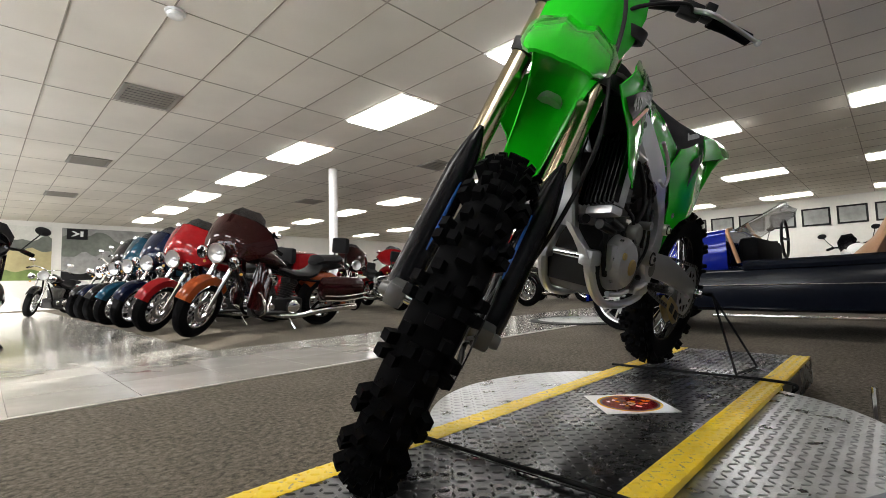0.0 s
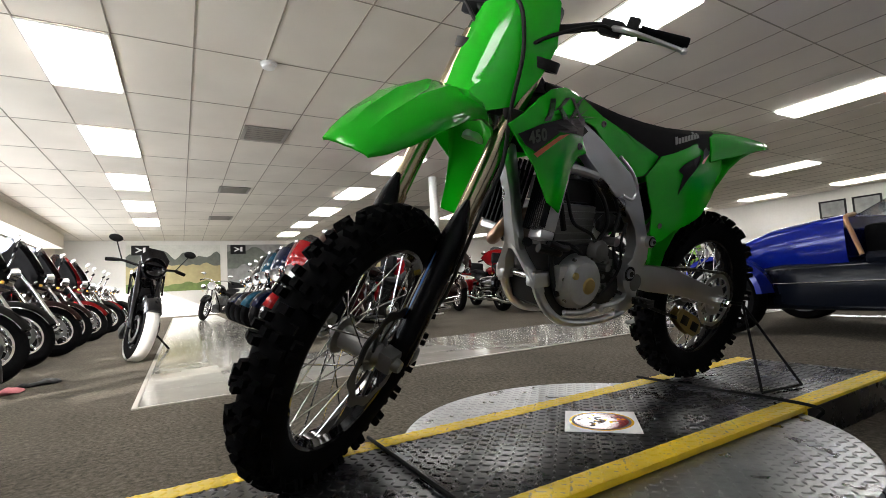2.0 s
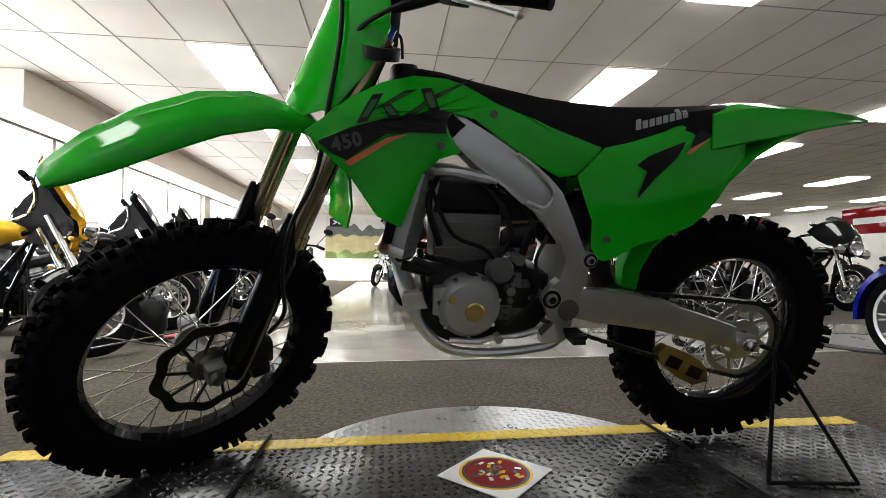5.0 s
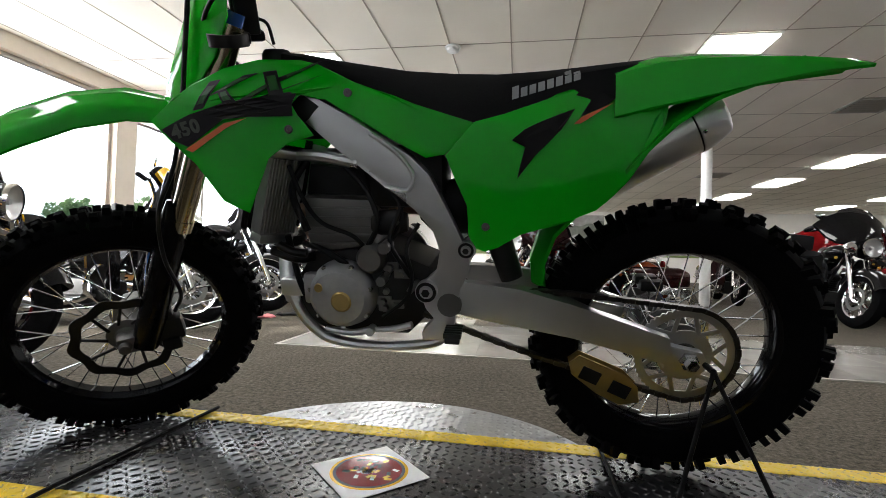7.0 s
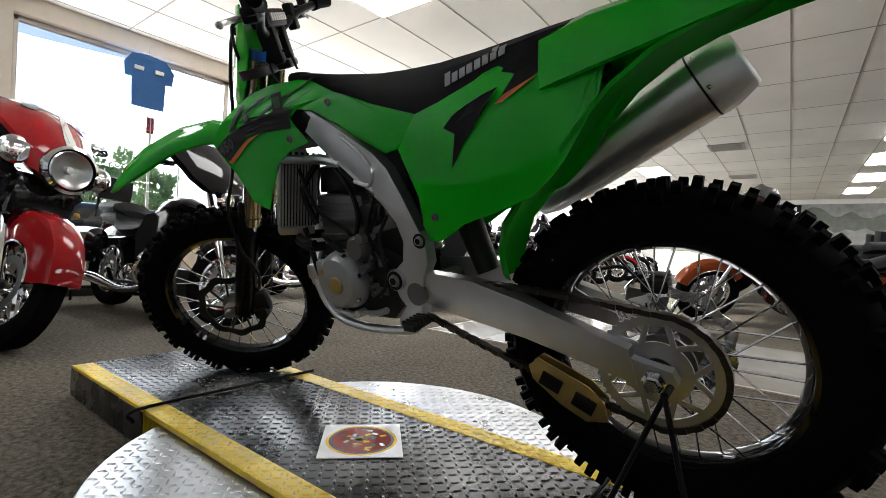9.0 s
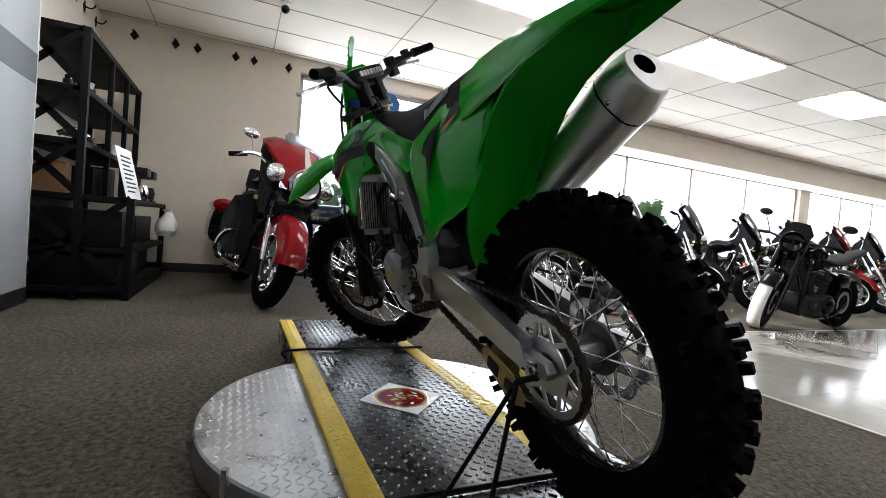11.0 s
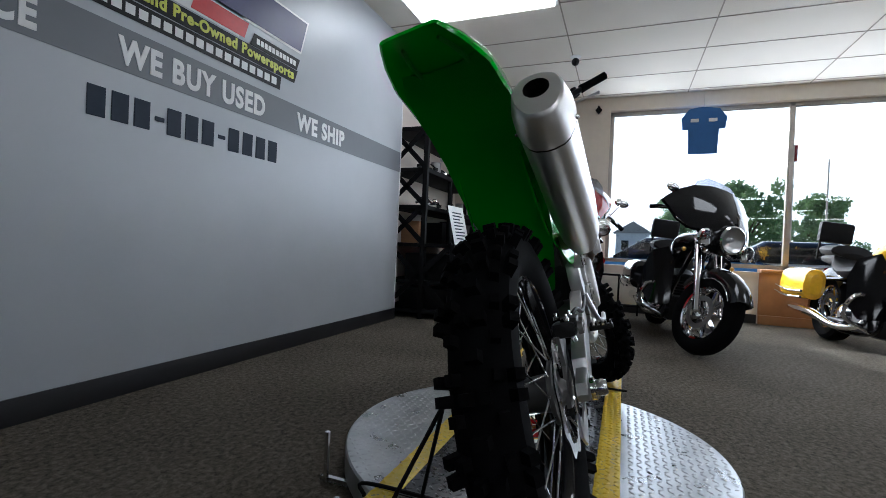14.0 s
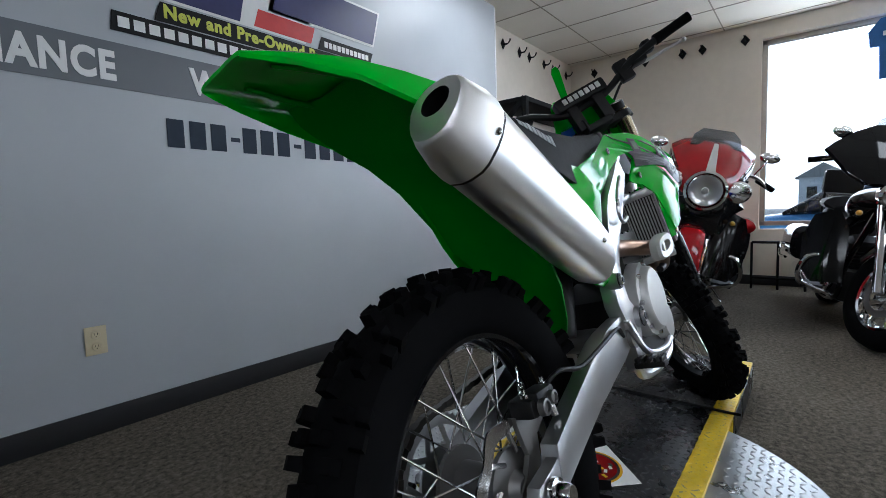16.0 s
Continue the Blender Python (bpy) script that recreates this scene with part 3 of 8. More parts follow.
for x, y in ((0.92, -9.36), (0.92, -13.2), (-4.1, -5.6), (-4.1, -10.6)):
    copy_thing(v1, pose(x, y, CEIL - 0.02))

b = B()
lathe(b, [(0.0, -0.055), (0.04, -0.055), (0.062, -0.045), (0.066, -0.02), (0.08, -0.016), (0.082, 0.0), (0.0, 0.0)], 28, pose(0, 0, 0, 90))
smoke = tagged(part("smoke_detector", b, M["white"]), "round white smoke detector on the ceiling", "smoke detector")
smoke.matrix_world = pose(1.15, -3.42, CEIL - 0.006)

# post
b = B()
lathe(b, [(0.085, 0.0), (0.085, CEIL - 0.012)], 28, pose(0, 0, 0, 90))
post = tagged(part("column", b, M["white"]), "round white steel column from floor to ceiling", "column", kind="structure")
post.matrix_world = pose(-2.69, -7.15, 0)

# security camera
top = empty("security_camera", pose(4.2, 0.4, CEIL - 0.006), "small white dome security camera on the ceiling", "camera")
b = B()
lathe(b, [(0.0, 0.0), (0.055, 0.0), (0.06, -0.03), (0.05, -0.045), (0.0, -0.045)], 24, pose(0, 0, 0, -90))
part("base", b, M["white"], top)
b = B()
ball(b, (0, 0, -0.05), 0.042)
part("dome", b, M["gloss_black"], top, "dark glossy dome")


# coat hooks
def coat_hook():
    top = empty("coat_hook", Matrix.Identity(4), "black diamond-backed coat hook on the wall", "hook", "coat hooks")
    b = B()
    plate(b, [(0, 0.06), (0.045, 0), (0, -0.06), (-0.045, 0)], lambda u, v: (0.004, u, v), 0.006, 0, 0.001)
    part("backplate", b, M["black_shelf"], top)
    b = B()
    tube(b, [(0, 0, 0.0), (-0.05, 0, -0.01), (-0.08, 0, 0.01), (-0.09, 0, 0.035)], [0.009, 0.008, 0.007, 0.009], 8)
    part("peg", b, M["black_shelf"], top)
    return top


hooks = [pose(WX - 0.008, y, 2.7) for y in (1.91, 1.5, 1.27, 0.85, 0.64, 0.224)]
hooks += [pose(x, 2.232, 2.7, 0, 0, 90) for x in (3.86, 4.22, 4.45, 4.83, 5.08, 5.48)]
h1 = coat_hook()
h1.matrix_world = hooks[0]
for h in hooks[1:]:
    copy_thing(h1, h)

# wall outlet
top = empty("wall_outlet", pose(0.027, GY - 0.001, 0.413, 0, 0, 0), "ivory double power outlet on the grey wall", "outlet")
b = B()
box(b, (-0.04, -0.007, -0.062), (0.04, 0, 0.062), 0.003)
cover = part("cover", b, M["ivory"], top)
for dz in (-0.026, 0.026):
    b = B()
    lathe(b, [(0.0, -0.011), (0.016, -0.011), (0.018, -0.007), (0.018, -0.005)], 20, pose(0, 0, dz))
    face = part("socket", b, M["ivory"], top)
    b = B()
    for dx in (-0.006, 0.006):
        box(b, (dx - 0.001, -0.0118, dz - 0.001), (dx + 0.001, -0.0106, dz + 0.008))
    box(b, (-0.002, -0.0118, dz - 0.01), (0.002, -0.0106, dz - 0.006))
    part("slot", b, M["black"], face, "dark contact slots", smooth=0)

# printed wall: stripe, slogans, telephone bars, company sign
top = empty("wall_graphic", pose(0, GY, 0), "dark grey stripe with white slogans on the wall", "wall graphic")
b = B()
box(b, (-5.99, -0.004, 1.512), (3.349, -0.0005, 1.712))
part("stripe", b, M["band"], top, smooth=0)
for body, x0, x1 in (("WE SHIP", 1.739, 2.324), ("WE BUY USED", 0.505, 1.422), ("WE FINANCE", -0.63, 0.188)):
    ob = words(body, 0.168, Matrix.Identity(4), M["letters"], top)
    w = max(v.co.x for v in ob.data.vertices)
    ob.matrix_local = pose(x0, -0.0055, 1.55, 90) @ Matrix.Diagonal(((x1 - x0) / w, 1, 1, 1))
xs = [0.378, 0.482, 0.586, 0.756, 0.86, 0.964, 1.146, 1.254, 1.362, 1.47]
for x in xs:
    b = B()
    box(b, (x, -0.004, 1.275), (x + 0.078, -0.0005, 1.41), 0.001)
    part("number_bar", b, M["ink"], top, "dark slate bar", smooth=0)
for x in (0.69, 1.072):
    b = B()
    box(b, (x, -0.004, 1.33), (x + 0.05, -0.0005, 1.352), 0.001)
    part("number_bar", b, M["ink"], top, "dark slate bar", smooth=0)


def sign_plate(x0, x1, z0, z1, skew, y, material, name):
    g = B()
    plate(g, [(x0, z0), (x1 - skew, z0), (x1, z1), (x0 + skew, z1)], lambda u, v: (u, y, v), 0.002, 0, 0)
    return part(name, g, material, sign, smooth=0)


sign = empty("company_sign", pose(0, GY, 0), "layered black, navy and red company sign on the wall", "sign")
blue_sign = plain("navy_sign_vinyl", (0.018, 0.02, 0.1), 0.4)
red_sign = plain("red_sign_vinyl", (0.5, 0.02, 0.02), 0.4)
lime_text = plain("lime_sign_vinyl", (0.6, 0.62, 0.08), 0.4)
sign_plate(0.18, 1.56, 1.765, 1.852, 0.01, -0.003, M["black"], "web_plate")
sign_plate(0.36, 1.72, 1.858, 1.95, 0.03, -0.003, M["black"], "motto_plate")
sign_plate(1.28, 1.74, 1.955, 2.035, 0.03, -0.003, M["black"], "town_plate")
sign_plate(0.05, 1.27, 1.96, 2.27, 0.08, -0.003, M["letters"], "name_plate")
sign_plate(0.08, 0.84, 1.972, 2.255, 0.06, -0.0055, blue_sign, "name_block")
sign_plate(0.86, 1.26, 1.972, 2.07, 0.03, -0.0055, red_sign, "name_block")
sign_plate(0.95, 1.82, 2.08, 2.33, 0.07, -0.003, M["letters"], "name_plate")
sign_plate(0.98, 1.8, 2.095, 2.315, 0.06, -0.0055, blue_sign, "name_block")
ob = words("New and Pre-Owned Powersports", 0.085, Matrix.Identity(4), lime_text, sign)
w = max(v.co.x for v in ob.data.vertices)
ob.matrix_local = pose(0.4, -0.0062, 1.882, 90) @ Matrix.Diagonal((1.28 / w, 1, 1, 1))
for k in range(21):
    b = B()
    x = 0.21 + k * 0.063
    box(b, (x, -0.006, 1.785), (x + 0.046, -0.0052, 1.832), 0.001)
    part("address_bar", b, M["letters"], sign, "white bar", smooth=0)
for k in range(11):
    b = B()
    box(b, (1.33 + k * 0.034, -0.006, 1.977), (1.356 + k * 0.034, -0.0052, 2.012), 0.001)
    part("town_bar", b, M["letters"], sign, "white bar", smooth=0)

# polished tile aisles, laid in pieces
tiles = tagged(new("floor_tiles", None), "polished pale stone tile aisle let into the carpet", "floor", kind="structure")
b = B()
box(b, (-14.0, -3.37, 0.0005), (2.14, -1.92, 0.003))
box(b, (0.86, -17.0, 0.0005), (2.14, -3.37, 0.003))
part("bedding", b, M["grout"], tiles, smooth=0)
b = B()
box(b, (2.14, -17.0, 0.0), (2.17, -1.89, 0.007), 0.002)
box(b, (-14.0, -1.92, 0.0), (2.14, -1.89, 0.007), 0.002)
part("edge_strip", b, M["alu_frame"], tiles, "thin metal edge strip")
s = 0.48
b = B()
box(b, (0.0015, 0.0015, 0.001), (s - 0.0015, s - 0.0015, 0.006), 0.001)
tile_mesh = finish("tile", b, M["tile"], 0)
b = B()
box(b, (0.0015, 0.0015, 0.001), (0.4267 - 0.0015, s - 0.0015, 0.006), 0.001)
tile_narrow = finish("tile", b, M["tile"], 0)
spots = [(2.14 - s * (i + 1), -1.92 - s * (j + 1), tile_mesh) for i in range(22) for j in range(3)]
spots += [(2.14 - 0.4267 * (i + 1), -3.37 - s * (j + 1), tile_narrow) for i in range(3) for j in range(28)]
for x, y, me in spots:
    t = new("tile", me)
    t.parent = tiles
    t.matrix_local = pose(x, y, 0.0015)

# ---- the turntable lift under the motocross bike ----
def tread_bars(plate_ob, material, z, x0, x1, y0, y1, inside=None, pitch=0.0262, h=0.0028):
    """Raised lozenge bars in alternate directions on a chequer plate."""
    verts, faces = [], []
    for i in range(int((x1 - x0) / pitch) + 1):
        for j in range(int((y1 - y0) / pitch) + 1):
            x, y = x0 + pitch * i, y0 + pitch * j
            if inside and not inside(x, y):
                continue
            c, s = (0.7071, 0.7071) if (i + j) % 2 else (0.7071, -0.7071)
            n = len(verts)
            for u, v, e in ((-0.0135, 0, 0), (-0.005, 0.005, 0), (0.005, 0.005, 0), (0.0135, 0, 0), (0.005, -0.005, 0), (-0.005, -0.005, 0), (-0.008, 0, 1), (0.008, 0, 1)):
                verts.append((x + u * c - v * s, y + u * s + v * c, z + (h if e else -0.001)))
            faces += [(n + 1, n, n + 6), (n + 2, n + 1, n + 6, n + 7), (n + 3, n + 2, n + 7), (n + 4, n + 3, n + 7), (n + 5, n + 4, n + 7, n + 6), (n, n + 5, n + 6)]
    me = bpy.data.meshes.new("tread_relief")
    me.from_pydata(verts, [], faces)
    me.materials.append(material)
    for p in me.polygons:
        p.use_smooth = True
    ob = new("tread_relief", me)
    ob.parent = plate_ob
    return tagged(ob, kind="stuff")


def lift():
    top = empty("display_turntable", pose(0.76, 0.12, 0), "round galvanised tread-plate turntable with black and yellow ramp deck", "turntable")
    b = B()
    lathe(b, [(0.0, 0.0), (0.62, 0.0), (0.62, 0.012), (0.645, 0.016), (0.65, 0.022), (0.65, 0.094), (0.645, 0.1), (0.0, 0.1)], 96, pose(0, 0, 0, 90) @ Matrix.Diagonal((1, 1, -1, 1)))
    moved(b, Matrix.Diagonal((1, 1, 1, 1)))
    for v in b.verts:
        v.co.z = abs(v.co.z)
    disc = part("disc", b, M["tread_steel"], top, "galvanised steel tread-plate disc")
    tread_bars(disc, M["tread_steel"], 0.1, -0.65, 0.65, -0.65, 0.65, lambda x, y: x * x + y * y < 0.405 and abs(y) > 0.312)
    for x0, x1, tip in ((-1.34, -0.585, -1), (-0.58, 0.67, 0), (0.675, 1.4, 1)):
        b = B()
        lo = 0.104 if tip == 0 else 0.02
        box(b, (x0, -0.235, lo), (x1, 0.235, 0.12), 0.002)
        deck = part("deck", b, M["tread_black"], top, "black tread-plate deck")
        tread_bars(deck, M["tread_black"], 0.12, x0 + 0.01, x1 - 0.01, -0.225, 0.23)
        for s in (-1, 1):
            b = B()
            y0, y1 = (-0.305, -0.235) if s < 0 else (0.235, 0.305)
            box(b, (x0, y0, lo), (x1, y1, 0.1215), 0.002)
            strip = part("edge_strip", b, M["tread_yellow"], top, "yellow painted edge strip")
            tread_bars(strip, M["tread_yellow"], 0.1215, x0 + 0.01, x1 - 0.01, y0 + 0.01, y1 - 0.006)
            if tip:
                b = B()
                yy = -0.309 if s < 0 else 0.3055
                box(b, (x0 + 0.004, yy, 0.004), (x1 - 0.004, yy + 0.0035, 0.112), 0.001)
                part("side_skirt", b, M["tread_black"], top)
    for x in (-0.5825, 0.6725):
        b = B()
        tube(b, [(x, -0.33, 0.127), (x, 0.0, 0.128), (x, 0.325, 0.127), (x, 0.335, 0.09)], 0.0055, 8)
        part("hinge_rod", b, M["black_shelf"], top)
    for a in (128, 142):
        b = B()
        c, s2 = math.cos(radians(a)), math.sin(radians(a))
        tube(b, [(0.71 * c, 0.71 * s2, 0.01), (0.71 * c, 0.71 * s2, 0.17 if a == 128 else 0.05)], 0.0085, 10)
        box(b, (0.64 * c - 0.02, 0.64 * s2 - 0.02, 0.005), (0.72 * c + 0.02, 0.72 * s2 + 0.02, 0.02), 0.003)
        part("lock_pin", b, M["steel"], top, "bare steel locking pin")
    b = B()
    box(b, (-0.11, -0.11, 0.1206), (0.11, 0.11, 0.1226), 0.0)
    moved(b, pose(0.02, 0.0, 0.0012, 0, 0, 45))
    st = part("sticker", b, M["letters"], top, "white sticker with a round red and yellow emblem", smooth=0)
    ring = [("emblem_rim", 0.098, 0.1241, M["yellow_paint"]), ("emblem_band", 0.09, 0.1244, M["graphite"]), ("emblem_disc", 0.082, 0.1247, M["red"])]
    for name, r, z, mt in ring:
        b = B()
        lathe(b, [(0.0, 0.0), (r, 0.0), (r, -0.0005)], 40, pose(0, 0, 0, 90))
        moved(b, pose(0.02, 0.0, z, 0, 0, 45))
        part(name, b, mt, st, smooth=0)
    rnd = random.Random(4)
    b = B()
    for k in range(34):
        a, r = rnd.uniform(0, 6.28), rnd.uniform(0.0, 0.07)
        box(b, (-0.009, -0.005, 0.1248), (0.009, 0.005, 0.124), 0, pose(r * math.cos(a), r * math.sin(a), 0, 0, 0, rnd.uniform(0, 180)), k % 3)
    moved(b, pose(0.02, 0.0, 0, 0, 0, 45))
    part("emblem_print", b, [M["yellow_paint"], M["letters"], M["graphite"]], st, "yellow and white bars", smooth=0)
    return top


lift()

# ---- the green motocross bike; x forward, y to its left, from the rear tyre's footprint ----
LEAN, STEER = 14.8, 39.0
bike = empty("motocross_bike", pose(0.033, -0.0905, 0.142, -LEAN, 0.9, 0.9), "lime green motocross bike with knobby tyres leaning on a wire stand", "motorcycle")
RAKE = radians(26.5)
AXIS_P, AXIS_D = Vector((1.605, 0, 0)), Vector((-math.sin(RAKE), 0, math.cos(RAKE)))
TURN = Matrix.Translation((0, -0.018, 0)) @ Matrix.Translation(AXIS_P) @ Matrix.Rotation(radians(STEER), 4, AXIS_D) @ Matrix.Translation(-AXIS_P)
RA, FA = Vector((0, 0, 0.346)), Vector((1.528, 0, 0.358))


def block_mesh(lx, ly, h):
    """One tapered tread block, standing on its own origin."""
    b = B()
    for v in box(b, (-lx / 2, -ly / 2, -0.012), (lx / 2, ly / 2, h), 0.0):
        if v.co.z > 0:
            v.co.x *= 0.8
            v.co.y *= 0.84
    return finish("tread_block", b, M["rubber"])


def carcass(R, width, rim):
    """A bare tyre about the y axis; R to its crown."""
    b = B()
    w = width / 2
    prof = [(rim, -w * 0.62), (rim + 0.012, -w * 0.8), (rim + (R - rim) * 0.45, -w), (rim + (R - rim) * 0.75, -w * 0.92), (R - 0.006, -w * 0.55), (R, 0)]
    prof += [(r, -y) for r, y in prof[-2::-1]]
    prof += [(rim - 0.004, w * 0.5), (rim - 0.004, -w * 0.5)]
    lathe(b, prof, 72, closed=True)
    return b


def tread(tyre, m, R, width, n, h):
    """Rows of blocks round the tyre, crown and shoulders in turn."""
    w = width / 2
    crown, pair, inner, outer = block_mesh(0.02, 0.027, h), block_mesh(0.02, 0.018, h), block_mesh(0.02, 0.017, h * 1.1), block_mesh(0.02, 0.019, h * 1.4)
    for k in range(n):
        a = 2 * math.pi * k / n
        half = math.pi / n
        row = [(crown, R, a, 0, 0)] if k % 2 else [(pair, R - 0.002, a, s * w * 0.24, s * -0.12) for s in (-1, 1)]
        for s in (-1, 1):
            row.append((inner, R - 0.009, a + half, s * w * 0.55, s * -0.38))
            row.append((outer, R - 0.024, a + (half if k % 2 else 0), s * w * 0.84, s * -0.75))
        for me, r, ang, y, tilt in row:
            o = new("tread_block", me)
            o.parent = tyre
            o.matrix_local = m @ Matrix.Rotation(-ang, 4, "Y") @ Matrix.Translation((0, y, r)) @ Matrix.Rotation(tilt, 4, "X")


def wheel(name, R, width, rim_r, n, h, hub_r, disc_side, disc_r, m):
    b = B()
    ww = width * 0.27
    lathe(b, [(rim_r + 0.008, -ww - 0.006), (rim_r + 0.008, -ww), (rim_r - 0.004, -ww + 0.004), (rim_r - 0.012, -0.01), (rim_r - 0.012, 0.01), (rim_r - 0.004, ww - 0.004), (rim_r + 0.008, ww), (rim_r + 0.008, ww + 0.006),
              (rim_r - 0.008, ww + 0.002), (rim_r - 0.02, 0.012), (rim_r - 0.02, -0.012), (rim_r - 0.008, -ww - 0.002)], 72, closed=True)
    rim = part(name, moved(b, m), M["gloss_black"], bike, "black spoked wheel rim")
    tyre = part("tyre", moved(carcass(R, width, rim_r), m), M["rubber"], bike, "black knobby off-road tyre")
    tread(tyre, m, R, width, n, h)
    b = B()
    lathe(b, [(0.0, -0.075), (0.02, -0.075), (0.03, -0.06), (hub_r, -0.055), (hub_r, -0.046), (hub_r * 0.62, -0.04), (hub_r * 0.55, 0.0), (hub_r * 0.62, 0.04), (hub_r, 0.046), (hub_r, 0.055), (0.03, 0.06), (0.02, 0.075), (0.0, 0.075)], 32)
    part("hub", moved(b, m), M["cast"], rim, "cast aluminium hub")
    # spokes, laced in crossing pairs, all of one mesh
    b = B()
    lathe(b, [(0.0019, 0.0), (0.0019, 1.0)], 6)
    sm = finish("spoke", b, M["steel"])
    b = B()
    lathe(b, [(0.0, 0.0), (0.0034, 0.0), (0.0034, 0.022), (0.0, 0.024)], 6)
    nm = finish("nipple", b, M["alu"])
    count = 36
    for k in range(count):
        a = 2 * math.pi * (k + 0.5) / count
        side = 1 if k % 2 else -1
        off = 0.62 if (k // 2) % 2 else -0.62
        p0 = Vector((hub_r * 0.93 * math.cos(a + off), side * 0.05, hub_r * 0.93 * math.sin(a + off)))
        p1 = Vector(((rim_r - 0.016) * math.cos(a), side * 0.006, (rim_r - 0.016) * math.sin(a)))
        d = p1 - p0
        q = d.to_track_quat("Y", "Z").to_matrix().to_4x4()
        o = new("spoke", sm)
        o.parent = rim
        o.matrix_local = m @ Matrix.Translation(p0) @ q @ Matrix.Diagonal((1, d.length, 1, 1))
    # wavy brake disc
    b = B()
    seg = 72
    ring_o, ring_i = [], []
    for k in range(seg):
        a = 2 * math.pi * k / seg
        wave = 0.006 * math.cos(9 * a)
        ring_o.append((disc_r + wave, a))
        ring_i.append((disc_r * 0.8 + wave * 0.6, a))
    y0 = disc_side * 0.072
    rows = [[(r * math.cos(a), y, r * math.sin(a)) for r, a in ring] for ring, y in ((ring_o, y0), (ring_o, y0 + 0.003), (ring_i, y0 + 0.003), (ring_i, y0), (ring_o, y0))]
    loft(b, rows, True, False)
    for k in range(9):
        a = 2 * math.pi * k / 9
        tube(b, [(disc_r * 0.8 * math.cos(a + 0.3), y0 + 0.0015, disc_r * 0.8 * math.sin(a + 0.3)), (hub_r * 0.9 * math.cos(a), y0 - disc_side * 0.008, hub_r * 0.9 * math.sin(a))], 0.0045, 6)
        box(b, (disc_r * 0.99, y0 + 0.0005, -0.012), (disc_r * 1.0, y0 + 0.0025, 0.012), 0, Matrix.Rotation(a, 4, "Y"))
    part("brake_disc", moved(b, m), M["dark_cast"] if disc_side > 0 else M["steel"], rim, "wave-shaped brake disc")
    return rim


rear_m = Matrix.Translation(RA)
front_m = TURN @ Matrix.Translation(FA)
wheel("rear_wheel", 0.341, 0.111, 0.241, 38, 0.018, 0.062, -1, 0.118, rear_m)
wheel("front_wheel", 0.355, 0.094, 0.266, 46, 0.016, 0.05, 1, 0.13, front_m)


def curve(x, table):
    return float(np.interp(x, [t[0] for t in table], [t[1] for t in table]))


# silver aluminium spars
SPAR = [(0.908, 0.959), (0.858, 0.955), (0.782, 0.912), (0.698, 0.858), (0.633, 0.816), (0.593, 0.776), (0.558, 0.709), (0.528, 0.643), (0.503, 0.589), (0.502, 0.54), (0.523, 0.502), (0.535, 0.444), (0.542, 0.381), (0.562, 0.369), (0.619, 0.367), (0.62, 0.388), (0.588, 0.424), (0.608, 0.449), (0.621, 0.485), (0.613, 0.517), (0.58, 0.544), (0.57, 0.594), (0.586, 0.643), (0.625, 0.691), (0.67, 0.729), (0.696, 0.746), (0.743, 0.785), (0.815, 0.841), (0.877, 0.895), (0.91, 0.918)]
SPAR_Y = [(0.45, 0.108), (0.6, 0.11), (0.75, 0.108), (0.88, 0.1), (0.98, 0.09)]
for s in (1, -1):
    b = B()
    plate(b, SPAR, lambda u, v: (u, s * curve(u, SPAR_Y), v), 0.036, 1, 0.009)
    spar = part("frame_spar", b, M["frame"], bike, "silver painted aluminium frame spar")
    b = B()
    tube(b, [(0.72, s * 0.126, 0.868), (0.66, s * 0.128, 0.825), (0.625, s * 0.128, 0.775), (0.64, s * 0.127, 0.74), (0.69, s * 0.126, 0.752)], 0.0055, 8)
    part("weld_rib", b, M["frame"], spar)
    for x, z, r in ((0.604, 0.496, 0.027), (0.507, 0.6, 0.02)):
        b = B()
        lathe(b, [(0.0, 0.012), (r * 0.5, 0.012), (r * 0.55, 0.004), (r, 0.004), (r, -0.02)], 24, pose(x, s * 0.119, z) @ Matrix.Diagonal((1, s, 1, 1)))
        bolt = part("pivot_bolt", b, M["frame"], spar, "silver pivot bolt")
        b = B()
        lathe(b, [(r * 0.62, 0.0045), (r * 0.64, 0.0065), (r * 0.9, 0.0065), (r * 0.92, 0.0045)], 24, pose(x, s * 0.119, z) @ Matrix.Diagonal((1, s, 1, 1)))
        part("washer", b, M["black"], bolt, "dark washer")
        b = B()
        lathe(b, [(0.0, 0.0135), (r * 0.38, 0.0135), (r * 0.4, 0.008)], 6, pose(x, s * 0.119, z) @ Matrix.Diagonal((1, s, 1, 1)))
        part("hex_socket", b, M["black"], bolt)
b = B()
lathe(b, [(0.0, 0), (0.034, 0), (0.036, 0.01), (0.034, 0.15), (0.0, 0.15)], 24, Matrix.Translation(AXIS_P + Vector((0, -0.02, 0))) @ AXIS_D.to_track_quat("Y", "Z").to_matrix().to_4x4() @ Matrix.Translation((0, 0.98, 0)))
part("head_tube", b, M["frame"], bike)
b = B()
loft(b, [[(x + a * d, y * w, z) for a, y in ((-1, 0.8), (-0.6, 1), (0.6, 1), (1, 0.8), (1, -0.8), (0.6, -1), (-0.6, -1), (-1, -0.8))] for x, z, w, d in ((1.095, 0.97, 0.03, 0.03), (1.058, 0.85, 0.022, 0.024), (1.03, 0.746, 0.021, 0.021), (1.013, 0.656, 0.025, 0.02), (1.002, 0.59, 0.034, 0.019), (0.998, 0.572, 0.036, 0.017))])
